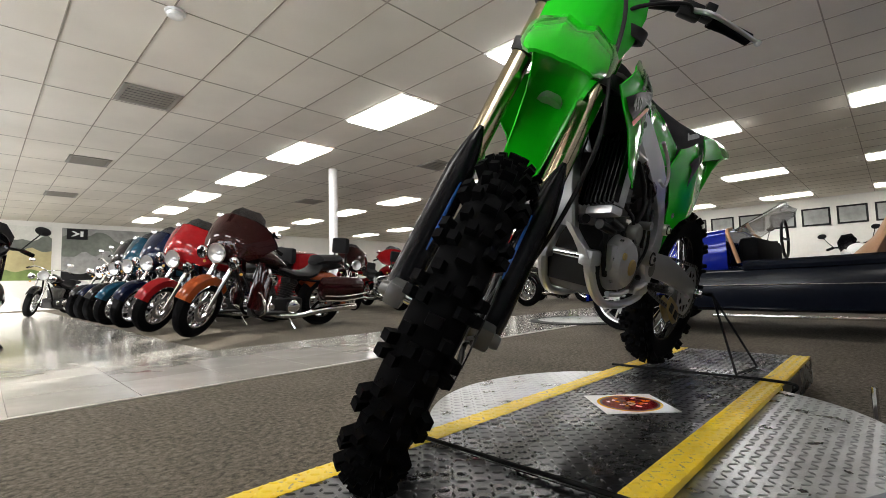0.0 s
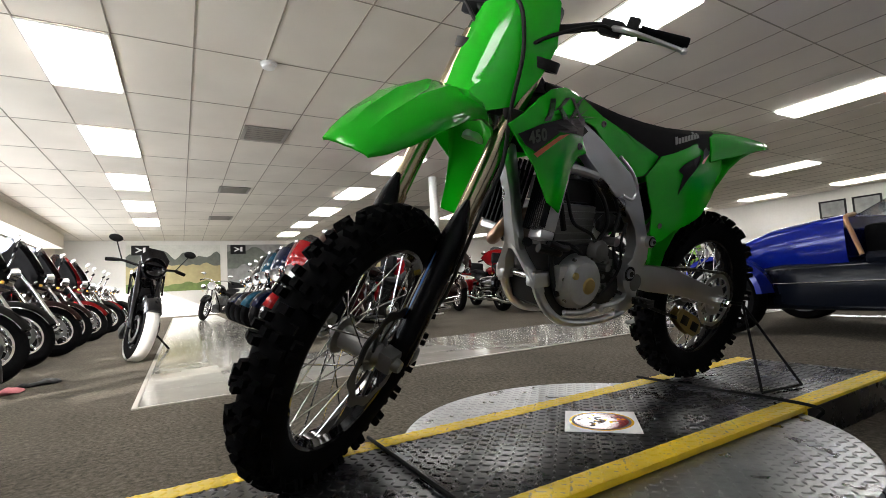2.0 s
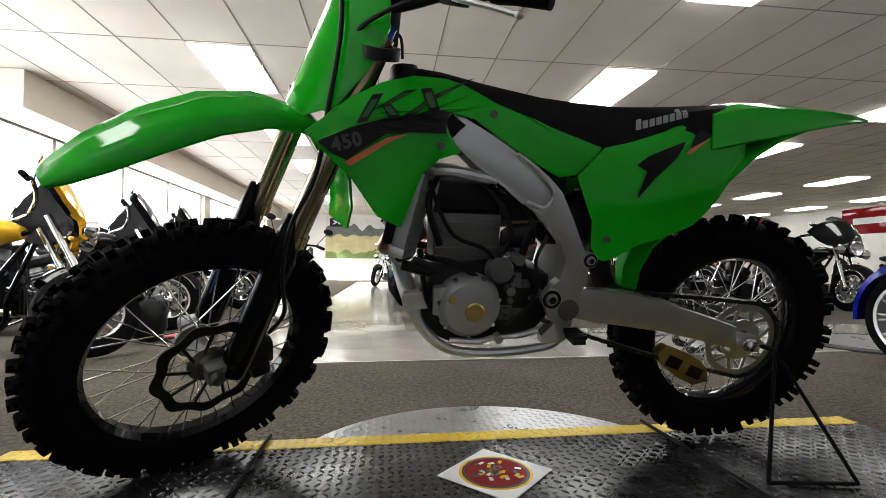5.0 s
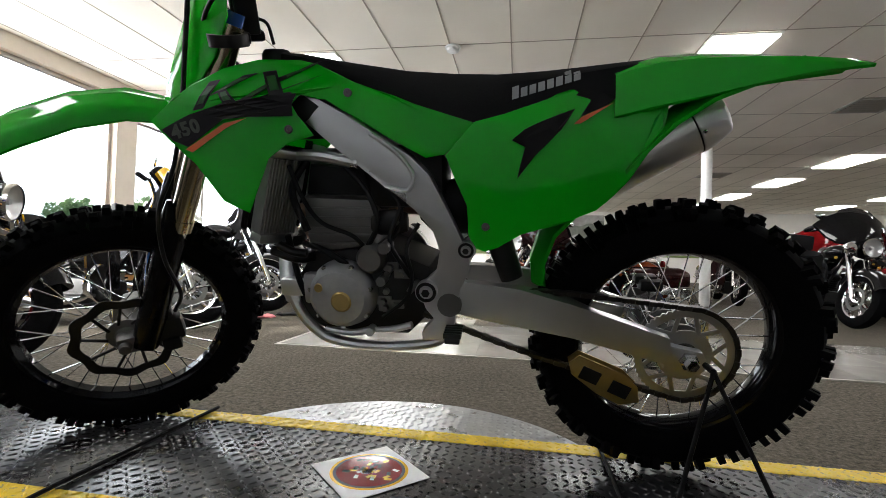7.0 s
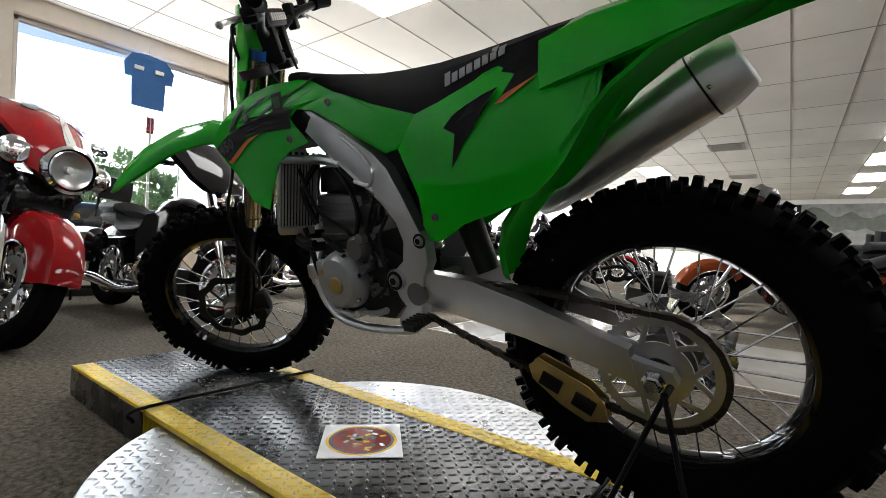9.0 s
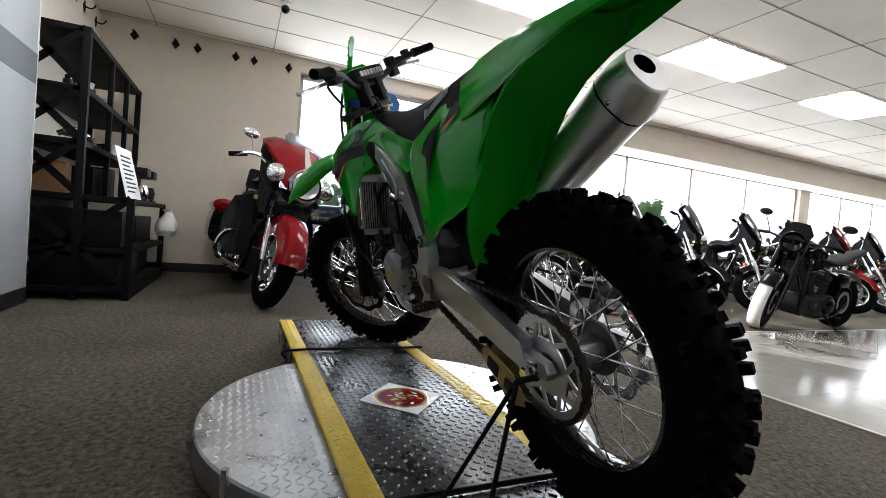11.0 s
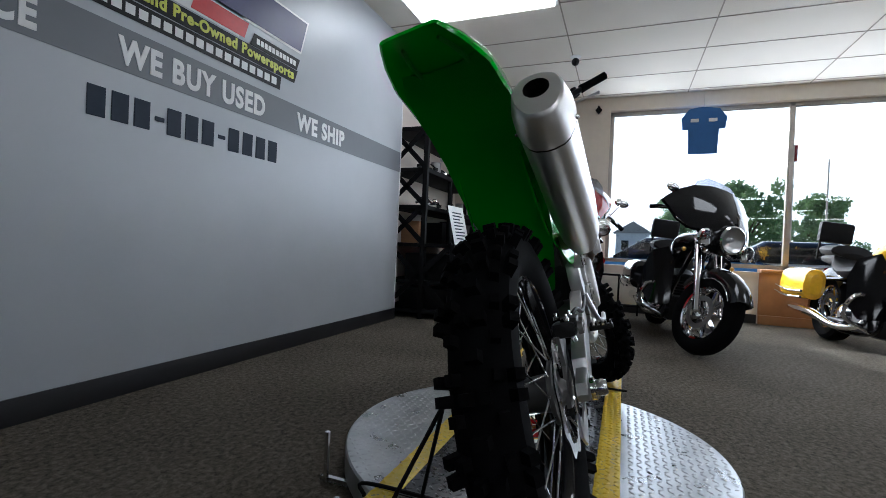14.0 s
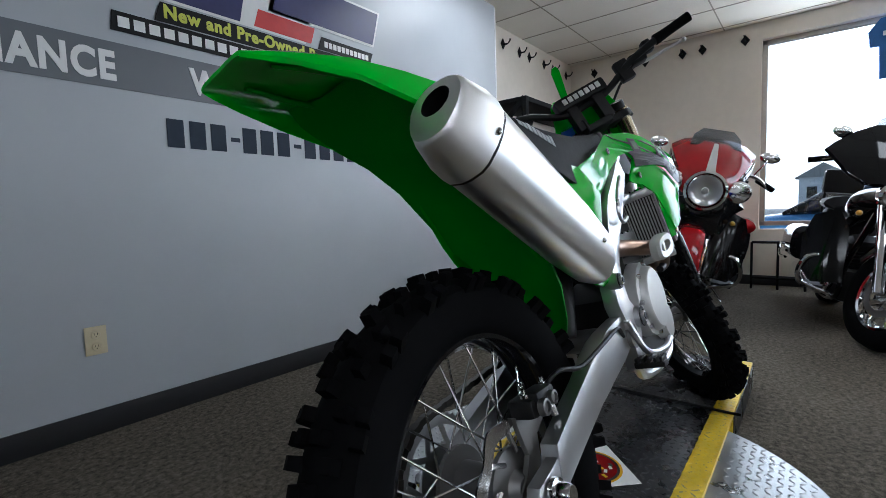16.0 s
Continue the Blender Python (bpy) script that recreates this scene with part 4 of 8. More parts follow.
part("down_tube", b, M["frame"], bike, "satin aluminium frame down tube")
b = B()
for s in (1, -1):
    rows = []
    for x, y, z, w in ((1.002, 0.008, 0.59, 0.022), (0.995, 0.028, 0.56, 0.021), (0.986, 0.05, 0.53, 0.021), (0.974, 0.067, 0.498, 0.024), (0.962, 0.074, 0.462, 0.02)):
        rows.append([(x + a * 0.019, s * (y + c * w), z - c * w * 0.55) for a, c in ((-1, 0.8), (-0.7, 1), (0.7, 1), (1, 0.8), (1, -0.8), (0.7, -1), (-0.7, -1), (-1, -0.8))])
    loft(b, rows)
    box(b, (0.925, min(s * 0.052, s * 0.096), 0.466), (0.992, max(s * 0.052, s * 0.096), 0.514), 0.011)
part("engine_mount", b, M["frame"], bike, "forked aluminium front engine mount")
b = B()
tube(b, [(0.957, -0.085, 0.49), (0.957, 0.085, 0.49)], 0.012, 12, 1)
part("mount_bolt", b, M["steel"], bike, "bright through bolt")
for s in (1, -1):
    b = B()
    tube(b, [(0.97, s * 0.076, 0.49), (0.957, s * 0.08, 0.445), (0.922, s * 0.086, 0.392), (0.86, s * 0.092, 0.352), (0.74, s * 0.092, 0.338), (0.6, s * 0.092, 0.352), (0.555, s * 0.095, 0.385)], [0.016, 0.016, 0.015, 0.0135, 0.013, 0.013, 0.013], 10)
    part("cradle_tube", b, M["frame"], bike)
for s in (1, -1):
    b = B()
    tube(b, [(0.94, s * 0.075, 0.822), (0.86, s * 0.085, 0.82), (0.76, s * 0.095, 0.8)], [0.014, 0.015, 0.014], 10)
    part("frame_brace", b, M["frame"], bike)
    b = B()
    tube(b, [(0.56, s * 0.07, 0.82), (0.35, s * 0.075, 0.87), (0.1, s * 0.06, 0.93)], 0.012, 8)
    tube(b, [(0.52, s * 0.07, 0.6), (0.35, s * 0.075, 0.74), (0.12, s * 0.06, 0.91)], 0.011, 8)
    part("subframe", b, M["cast"], bike)

# engine
b = B()
plate(b, [(0.93, 0.4), (0.96, 0.5), (0.9, 0.58), (0.72, 0.6), (0.6, 0.55), (0.6, 0.43), (0.66, 0.37), (0.86, 0.365)], lambda u, v: (u, 0.085, v), 0.17, 0, 0.012)
engine = part("engine", b, M["dark_cast"], bike, "dark cast engine block")
b = B()
plate(b, [(0.921, 0.72), (0.734, 0.712), (0.741, 0.585), (0.913, 0.583)], lambda u, v: (u, 0.07, v), 0.14, 0, 0.01)
for k in range(5):
    z = 0.6 + 0.022 * k
    box(b, (0.745, -0.078, z), (0.91, 0.078, z + 0.006), 0.002)
part("cylinder", b, M["cast"], engine, "grey cast cylinder")
b = B()
plate(b, [(0.915, 0.725), (0.745, 0.718), (0.76, 0.79), (0.9, 0.8)], lambda u, v: (u, 0.06, v), 0.12, 0, 0.015)
part("cylinder_head", b, M["black"], engine, "black cylinder head cover")
b = B()
lathe(b, [(0.0, 0.052), (0.04, 0.052), (0.066, 0.046), (0.08, 0.03), (0.088, 0.0), (0.088, -0.02)], 40, pose(0.822, 0.088, 0.478))
box(b, (0.86, 0.085, 0.455), (0.918, 0.118, 0.535), 0.012)
cov = part("ignition_cover", b, M["fin"], engine, "round cast ignition cover")
for x, z, r in ((0.812, 0.472, 0.026), (0.868, 0.505, 0.012)):
    b = B()
    lathe(b, [(0.0, 0.006), (r * 0.85, 0.006), (r, 0.002), (r, -0.01)], 28, pose(x, 0.139 if r > 0.02 else 0.134, z))
    part("badge", b, M["gold_plate"], cov, "dull brass plug")
for k in range(7):
    a = 2 * math.pi * k / 7 + 0.2
    b = B()
    lathe(b, [(0.0, 0.008), (0.006, 0.008), (0.007, 0.0)], 6, pose(0.822 + 0.08 * math.cos(a), 0.112, 0.478 + 0.08 * math.sin(a)))
    part("cover_bolt", b, M["steel"], cov)
b = B()
lathe(b, [(0.0, 0.03), (0.028, 0.03), (0.036, 0.02), (0.038, 0.0)], 28, pose(0.742, 0.088, 0.572))
lathe(b, [(0.0, 0.05), (0.014, 0.05), (0.014, 0.0)], 16, pose(0.70, 0.085, 0.605))
lathe(b, [(0.0, 0.04), (0.012, 0.04), (0.012, 0.0)], 16, pose(0.715, 0.085, 0.52))
part("water_pump", b, M["cast"], engine)
b = B()
lathe(b, [(0.0, 0.056), (0.078, 0.054), (0.086, 0.048), (0.09, 0.036), (0.1, 0.032), (0.102, 0.0)], 40, pose(0.73, -0.085, 0.525) @ Matrix.Diagonal((1, -1, 1, 1)))
lathe(b, [(0.0, 0.035), (0.05, 0.03), (0.055, 0.0)], 32, pose(0.87, -0.085, 0.44) @ Matrix.Diagonal((1, -1, 1, 1)))
clutch = part("clutch_cover", b, M["cover"], engine, "pale round clutch cover")
for k in range(8):
    a = 2 * math.pi * k / 8
    b = B()
    lathe(b, [(0.0, 0.042), (0.006, 0.042), (0.0065, 0.03)], 8, pose(0.73 + 0.093 * math.cos(a), -0.085, 0.525 + 0.093 * math.sin(a)) @ Matrix.Diagonal((1, -1, 1, 1)))
    part("cover_bolt", b, M["steel"], clutch)
b = B()
box(b, (0.56, -0.075, 0.69), (0.75, 0.075, 0.84), 0.03)
tube(b, [(0.74, 0, 0.72), (0.66, 0, 0.73), (0.58, 0, 0.73)], 0.042, 14)
part("airbox", b, M["black"], bike, "black airbox and intake")
b = B()
loft(b, [[(x, w * math.cos(a), z + h * math.sin(a)) for a in (2 * math.pi * k / 16 for k in range(16))] for x, z, w, h in ((0.63, 0.68, 0.04, 0.03), (0.6, 0.68, 0.062, 0.06), (0.52, 0.69, 0.066, 0.075), (0.44, 0.72, 0.062, 0.075), (0.38, 0.75, 0.05, 0.06))])
part("air_duct", b, M["black"], bike, "black rubber intake duct")
for pts, r in (([(0.93, 0.105, 0.8), (0.9, 0.108, 0.72), (0.86, 0.1, 0.66), (0.78, 0.1, 0.625), (0.74, 0.1, 0.57)], 0.0055), ([(0.8, 0.09, 0.8), (0.74, 0.1, 0.73), (0.72, 0.105, 0.66), (0.75, 0.1, 0.6)], 0.007), ([(0.62, 0.1, 0.66), (0.65, 0.11, 0.6), (0.64, 0.11, 0.53), (0.66, 0.1, 0.47), (0.72, 0.1, 0.42)], 0.005), ([(0.9, 0.1, 0.44), (0.93, 0.1, 0.5), (0.945, 0.1, 0.58), (0.95, 0.105, 0.63)], 0.008)):
    b = B()
    tube(b, pts, r, 8)
    part("cable", b, M["black"], bike, "thin black cable")
b = B()
loft(b, [[(x, 0.085 + w * 0.5 * math.sin(a), z + w * math.cos(a)) for a in (2 * math.pi * k / 12 for k in range(12))] for x, z, w in ((0.74, 0.655, 0.018), (0.72, 0.658, 0.03), (0.68, 0.66, 0.032), (0.65, 0.66, 0.022))])
part("throttle_body", b, M["dark_cast"], bike, "dark throttle body")
rnd = random.Random(9)
b = B()
tube(b, [(0.93, 0.06, 0.6), (0.86, 0.098, 0.59), (0.8, 0.1, 0.55), (0.77, 0.1, 0.5)], 0.008, 8)
part("hose", b, M["black"], engine)
b = B()
tube(b, [(0.66, 0.1, 0.7), (0.69, 0.11, 0.62), (0.66, 0.1, 0.55), (0.63, 0.09, 0.5)], 0.006, 8)
part("hose", b, M["black"], engine)
b = B()
tube(b, [(0.72, 0.09, 0.8), (0.66, 0.1, 0.68), (0.7, 0.1, 0.6)], 0.005, 8)
part("hose", b, M["black"], engine)
b = B()
tube(b, [(0.9, 0.05, 0.82), (0.93, 0.1, 0.74), (0.9, 0.1, 0.64)], 0.009, 8)
part("hose", b, M["black"], engine)
for k in range(12):
    b = B()
    x, z = rnd.uniform(0.62, 0.73), rnd.uniform(0.44, 0.68)
    lathe(b, [(0.0, 0.012), (0.008, 0.012), (0.009, 0.0)], 6, pose(x, 0.084 + rnd.uniform(0, 0.01), z))
    if k < 5:
        box(b, (x - 0.02, 0.06, z - 0.012), (x + 0.02, 0.088, z + 0.012), 0.004)
    part("engine_bolt", b, M["cast"], engine)
b = B()
tube(b, [(0.745, 0.12, 0.395), (0.69, 0.125, 0.4), (0.64, 0.13, 0.415)], [0.006, 0.009, 0.009], 8)
lathe(b, [(0.0, 0.03), (0.011, 0.03), (0.011, 0.0)], 12, pose(0.745, 0.11, 0.395))
tube(b, [(0.87, 0.105, 0.385), (0.8, 0.11, 0.38), (0.745, 0.118, 0.395)], 0.009, 8)
part("gear_lever", b, M["alu"], bike, "silver gear lever")
for s in (1, -1):
    b = B()
    box(b, (0.52, 0.1 if s > 0 else -0.17, 0.385), (0.556, 0.17 if s > 0 else -0.1, 0.4), 0.004)
    peg = part("footpeg", b, M["dark_cast"], bike, "dark steel footpeg with teeth")
    for k in range(5):
        y = s * (0.108 + 0.014 * k)
        b = B()
        box(b, (0.517, y - 0.003, 0.398), (0.559, y + 0.003, 0.41), 0.001)
        part("peg_tooth", b, M["dark_cast"], peg)
b = B()
tube(b, [(0.93, -0.02, 0.68), (1.0, -0.03, 0.66), (1.035, -0.06, 0.6), (0.99, -0.11, 0.6), (0.88, -0.138, 0.645), (0.77, -0.13, 0.66), (0.66, -0.085, 0.675), (0.46, -0.09, 0.665), (0.3, -0.13, 0.665)], [0.021, 0.021, 0.021, 0.021, 0.022, 0.022, 0.024, 0.026, 0.028], 12)
part("exhaust_header", b, M["header"], bike, "heat-tinted exhaust pipe")
b = B()
ring_a = [(math.copysign(abs(math.cos(a)) ** 0.8, math.cos(a)) * 0.088, math.copysign(abs(math.sin(a)) ** 0.7, math.sin(a)) * 0.034) for a in (2 * math.pi * k / 28 for k in range(28))]
ring_b = [(math.cos(a) * 0.06, math.sin(a) * 0.014) for a in (2 * math.pi * k / 28 for k in range(28))]
loft(b, [[(0.8 + u, y - 0.004, 0.655 + v + 0.12 * u) for u, v in r] for r, y in ((ring_a, -0.15), (ring_a, -0.168), ([(u * 0.92, v * 0.86) for u, v in ring_a], -0.176), (ring_b, -0.174), (ring_b, -0.15))], True, False)
box(b, (0.785, -0.175, 0.638), (0.803, -0.155, 0.672), 0.003)
part("heat_shield", b, M["cover"], bike, "slotted aluminium heat shield")


# radiators: dark core, pale fins behind, black louvres in front
for s in (1, -1):
    b = B()
    box(b, (-0.012, -0.048, -0.092), (0.014, 0.048, 0.092), 0.003)
    m = pose(0.965, s * 0.1, 0.727, s * 8, -13, s * -24)
    rad = part("radiator", moved(b, m), M["dark_cast"], bike, "aluminium radiator")
    for name, lo, hi in (("bottom_tank", (-0.02, -0.052, -0.118), (0.022, 0.052, -0.092)), ("top_tank", (-0.02, -0.052, 0.092), (0.022, 0.052, 0.115))):
        b = B()
        box(b, lo, hi, 0.009)
        part(name, moved(b, m), M["alu"], rad, "bright aluminium radiator tank")
    for y in (-0.0535, 0.0485):
        b = B()
        box(b, (-0.017, y, -0.092), (0.017, y + 0.005, 0.092), 0.001)
        part("side_plate", moved(b, m), M["fin"], rad, "grey side plate")
    b = B()
    tube(b, [(-0.03, 0.0, -0.118), (-0.07, -s * 0.01, -0.122), (-0.1, -s * 0.025, -0.118)], 0.011, 10)
    part("outlet_pipe", moved(b, m), M["dark_cast"], rad, "dark outlet pipe")
    for k in range(11):
        y = -0.046 + 0.0088 * k
        b = B()
        box(b, (-0.017, y, -0.091), (-0.011, y + 0.0042, 0.091))
        part("fin", moved(b, m), M["fin"], rad, "", smooth=0)
    for k in range(9):
        b = B()
        y = s * (-0.072 + 0.0168 * k)
        box(b, (0.018, y, -0.09), (0.038, y + 0.004, 0.12), 0.001, m)
        part("louvre", b, M["guard"], rad, "black plastic louvre")
b = B()
tube(b, [(1.0, 0.06, 0.6), (0.97, 0.0, 0.595), (1.0, -0.06, 0.6)], 0.014, 10)
tube(b, [(0.995, 0.1, 0.59), (0.93, 0.11, 0.575), (0.9, 0.08, 0.57)], 0.014, 10)
part("coolant_hose", b, M["black"], bike, "black rubber coolant hose")

# bodywork
SHROUD = [(1.207, 0.907), (1.162, 0.938), (1.106, 0.982), (1.042, 1.016), (0.969, 1.036), (0.889, 1.037), (0.851, 1.028), (0.763, 0.984), (0.621, 0.93), (0.491, 0.887), (0.51, 0.856), (0.555, 0.818), (0.599, 0.811), (0.677, 0.853), (0.758, 0.902), (0.825, 0.946), (0.88, 0.957), (0.898, 0.936), (0.887, 0.912), (0.856, 0.867), (0.91, 0.852), (0.952, 0.818), (0.974, 0.765), (1.002, 0.697), (1.056, 0.725), (1.113, 0.812), (1.168, 0.865)]
SHROUD_Y = [(0.45, 0.095), (0.6, 0.096), (0.75, 0.096), (0.88, 0.12), (0.95, 0.155), (1.02, 0.177), (1.13, 0.19), (1.25, 0.187)]


def shroud_y(u, v, lift=0.0):
    y = curve(u, SHROUD_Y) + lift
    if v > 0.95:
        y -= (v - 0.95) * 0.5
    if v < 0.8:
        y += (0.8 - v) * 0.04
    return y


for s in (1, -1):
    b = B()
    plate(b, SHROUD, lambda u, v: (u, s * shroud_y(u, v), v), 0.004, 2, 0.0015)
    sh = part("shroud", b, M["green"], bike, "glossy lime green radiator shroud")
    b = B()
    plate(b, [(1.179, 0.887), (1.108, 0.917), (1.029, 0.94), (0.954, 0.951), (0.883, 0.967), (0.895, 0.936), (0.895, 0.91), (0.975, 0.91), (1.033, 0.906), (1.119, 0.848), (1.153, 0.862)], lambda u, v: (u, s * shroud_y(u, v, 0.0052), v), 0.0008, 2)
    part("black_decal", b, M["graphite"], sh, "black shroud graphic", smooth=0)
    b = B()
    plate(b, [(1.126, 0.843), (1.033, 0.897), (0.986, 0.907), (1.031, 0.886), (1.111, 0.836)], lambda u, v: (u, s * shroud_y(u, v, 0.0052), v), 0.0008, 2)
    part("stripe_decal", b, M["orange"], sh, "thin orange stripe", smooth=0)
    strokes = ([(0.0, 0.0), (0.24, 0.0), (0.24, 1.0), (0.0, 1.0)], [(0.24, 0.42), (0.5, 0.5), (1.02, 1.0), (0.72, 1.0)], [(0.36, 0.56), (0.52, 0.6), (0.98, 0.0), (0.7, 0.0)],
               [(1.1, 1.0), (1.36, 1.0), (1.92, 0.0), (1.64, 0.0)], [(1.0, 0.0), (1.26, 0.0), (1.56, 0.42), (1.46, 0.6)], [(1.5, 0.66), (1.6, 0.48), (2.4, 1.22), (2.2, 1.14)], [(-0.1, -0.12), (1.2, -0.18), (2.5, 0.5), (1.2, -0.08)])
    for poly in strokes:
        line = [(1.098 - 0.098 * p - 0.035 * q, 0.925 + 0.018 * p + 0.062 * q) for p, q in poly]
        b = B()
        plate(b, line, lambda u, v: (u, s * shroud_y(u, v, 0.0055), v), 0.0007, 1)
        part("logo_block", b, M["graphite"], sh, "black logo shape", smooth=0)
        c = (sum(p[0] for p in line) / len(line), sum(p[1] for p in line) / len(line))
        if poly is not strokes[-1]:
            b = B()
            plate(b, [(c[0] + 0.62 * (u - c[0]), c[1] + 0.62 * (v - c[1])) for u, v in line], lambda u, v: (u, s * shroud_y(u, v, 0.0063), v), 0.0006, 1)
            part("logo_fill", b, M["decal_green"], sh, "dark green logo filling", smooth=0)
    x0 = Vector((1.146 if s > 0 else 1.05, 0, 0.866 if s > 0 else 0.892))
    run = Vector((-s * 0.97, 0, s * 0.25)).normalized()
    nor = Vector((-0.13, s * 0.99, 0)).normalized()
    run = (run - nor * run.dot(nor)).normalized()
    up = nor.cross(run)
    at = Vector((x0.x, s * shroud_y(x0.x, x0.z, 0.011), x0.z))
    words("450", 0.04, Matrix.Translation(at) @ Matrix((run, up, nor)).transposed().to_4x4(), M["decal_dim"], sh, 0.0006)
    for u, v in [(0.775, 0.96), (0.907, 0.882)]:
        b = B()
        lathe(b, [(0.0, 0.001), (0.004, 0.001), (0.0045, 0.004), (0.009, 0.0035), (0.01, 0.0)], 14, pose(u, s * (shroud_y(u, v) + 0.001), v) @ Matrix.Diagonal((1, s, 1, 1)))
        part("screw", b, M["cast"], sh, "grey hex screw")

SIDE = [(0.488, 0.887), (0.553, 0.816), (0.533, 0.765), (0.505, 0.702), (0.502, 0.631), (0.484, 0.601), (0.463, 0.595), (0.435, 0.605), (0.381, 0.637), (0.266, 0.673), (0.218, 0.691), (0.184, 0.72), (0.15, 0.756), (0.115, 0.811), (0.084, 0.865), (0.068, 0.963), (0.122, 0.979), (0.192, 0.969), (0.261, 0.95), (0.33, 0.93), (0.422, 0.902)]
SIDE_Y = [(0.06, 0.085), (0.15, 0.096), (0.3, 0.118), (0.45, 0.112), (0.57, 0.1)]


def side_y(u, v, lift=0.0):
    return curve(u, SIDE_Y) + lift - max(0.0, v - 0.88) * 0.35


SIDE_R = [(0.06, 0.07), (0.15, 0.075), (0.3, 0.078), (0.42, 0.088), (0.5, 0.108), (0.57, 0.12)]
for s in (1, -1):
    if s < 0:
        SIDE_Y = SIDE_R
    b = B()
    plate(b, SIDE, lambda u, v: (u, s * side_y(u, v), v), 0.004, 2, 0.0015)
    sp = part("side_panel", b, M["green"], bike, "glossy lime green side panel")
    # flat black shapes paint the shade in the panel's air scoop crease
    for poly in ([(0.405, 0.846), (0.378, 0.868), (0.341, 0.884), (0.273, 0.908), (0.302, 0.866), (0.325, 0.841), (0.354, 0.813), (0.392, 0.763), (0.387, 0.788), (0.376, 0.831)], [(0.262, 0.891), (0.239, 0.926), (0.222, 0.936), (0.152, 0.964), (0.146, 0.959), (0.206, 0.914)]):
        b = B()
        plate(b, poly, lambda u, v: (u, s * side_y(u, v, 0.005), v), 0.001, 1)
        part("air_scoop", b, M["black"], sp, "flat black shape painting the shade in the air scoop", smooth=0)
    b = B()
    plate(b, [(0.276, 0.876), (0.259, 0.891), (0.192, 0.919), (0.26, 0.878)], lambda u, v: (u, s * side_y(u, v, 0.0052), v), 0.0008, 0)
    part("stripe_decal", b, M["orange"], sp, "thin orange stripe", smooth=0)
    for u, v in [(0.462, 0.654), (0.142, 0.966)]:
        b = B()
        lathe(b, [(0.0, 0.001), (0.004, 0.001), (0.0045, 0.004), (0.0085, 0.0035), (0.0095, 0.0)], 16, pose(u, s * (side_y(u, v) + 0.001), v) @ Matrix.Diagonal((1, s, 1, 1)))
        part("screw", b, M["cast"], sp, "grey panel screw")

# seat
SEAT = [(0.96, 1.068, 0.028, 0.03), (0.9, 1.06, 0.045, 0.06), (0.79, 1.036, 0.055, 0.085), (0.645, 1.01, 0.068, 0.13), (0.537, 0.999, 0.08, 0.16), (0.435, 0.993, 0.086, 0.145), (0.336, 0.995, 0.084, 0.115), (0.265, 0.999, 0.082, 0.1), (0.18, 1.005, 0.076, 0.07), (0.09, 1.012, 0.055, 0.045)]
rings = []
for x, z, w, d in SEAT:
    rings.append([(x, w * c, z - d * e) for c, e in ((1.18, 1.0), (1.1, 0.5), (1.0, 0.18), (0.75, 0.03), (0.35, 0.0), (-0.35, 0.0), (-0.75, 0.03), (-1.0, 0.18), (-1.1, 0.5), (-1.18, 1.0), (-0.5, 1.05), (0.5, 1.05))])
b = B()
loft(b, rings)
seat = part("seat", b, M["seat"], bike, "long black ribbed vinyl seat")


def seat_y(u, v):
    """Half the seat's width at u along it and height v."""
    row = sorted(SEAT)
    z, w, d = (float(np.interp(u, [r[0] for r in row], [r[k] for r in row])) for k in (1, 2, 3))
    return w * float(np.interp((z - v) / d, [-0.05, 0.0, 0.03, 0.18, 0.5, 1.0], [0.5, 0.55, 0.75, 1.0, 1.1, 1.18]))


for s in (1, -1):
    for k in range(8):
        u0 = 0.405 - 0.0185 * k
        z0 = 0.932 + (0.405 - u0) * 0.26
        h = 0.026 if k in (0, 6) else 0.019
        b = B()
        plate(b, [(u0, z0), (u0 - 0.014, z0 + 0.0036), (u0 - 0.014, z0 + 0.0036 + h), (u0, z0 + h)], lambda u, v: (u, s * (seat_y(u, v) + 0.0022), v), 0.0012, 1)
        part("brand_bar", b, M["decal_grey"], seat, "pale grey printed bar", smooth=0)

# rear fender and inner guard
FEN = [(0.19, 0.99, 0.1, 0.1), (0.1, 1.01, 0.1, 0.1), (0.03, 1.013, 0.1, 0.09), (-0.08, 1.008, 0.1, 0.062), (-0.18, 1.0, 0.094, 0.036), (-0.26, 0.993, 0.074, 0.02), (-0.305, 0.987, 0.057, 0.01), (-0.32, 0.984, 0.05, 0.005)]
rings = []
for x, z, w, d in FEN:
    outer = [(x, w * c, z - d * e) for c, e in ((1.0, 1.0), (0.97, 0.55), (0.86, 0.14), (0.6, 0.0), (0.3, -0.06), (0.0, 0.02), (-0.3, -0.06), (-0.6, 0.0), (-0.86, 0.14), (-0.97, 0.55), (-1.0, 1.0))]
    inner = [(p[0], p[1] * 0.95, p[2] - 0.005) for p in outer[::-1]]
    rings.append(outer + inner)
b = B()
loft(b, rings)
part("rear_fender", b, M["green"], bike, "lime green rear fender")
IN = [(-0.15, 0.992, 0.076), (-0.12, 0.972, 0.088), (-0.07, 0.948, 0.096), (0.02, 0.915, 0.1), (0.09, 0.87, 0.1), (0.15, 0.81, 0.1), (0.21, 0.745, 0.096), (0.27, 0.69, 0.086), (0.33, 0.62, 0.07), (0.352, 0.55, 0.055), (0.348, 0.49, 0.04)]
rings = []
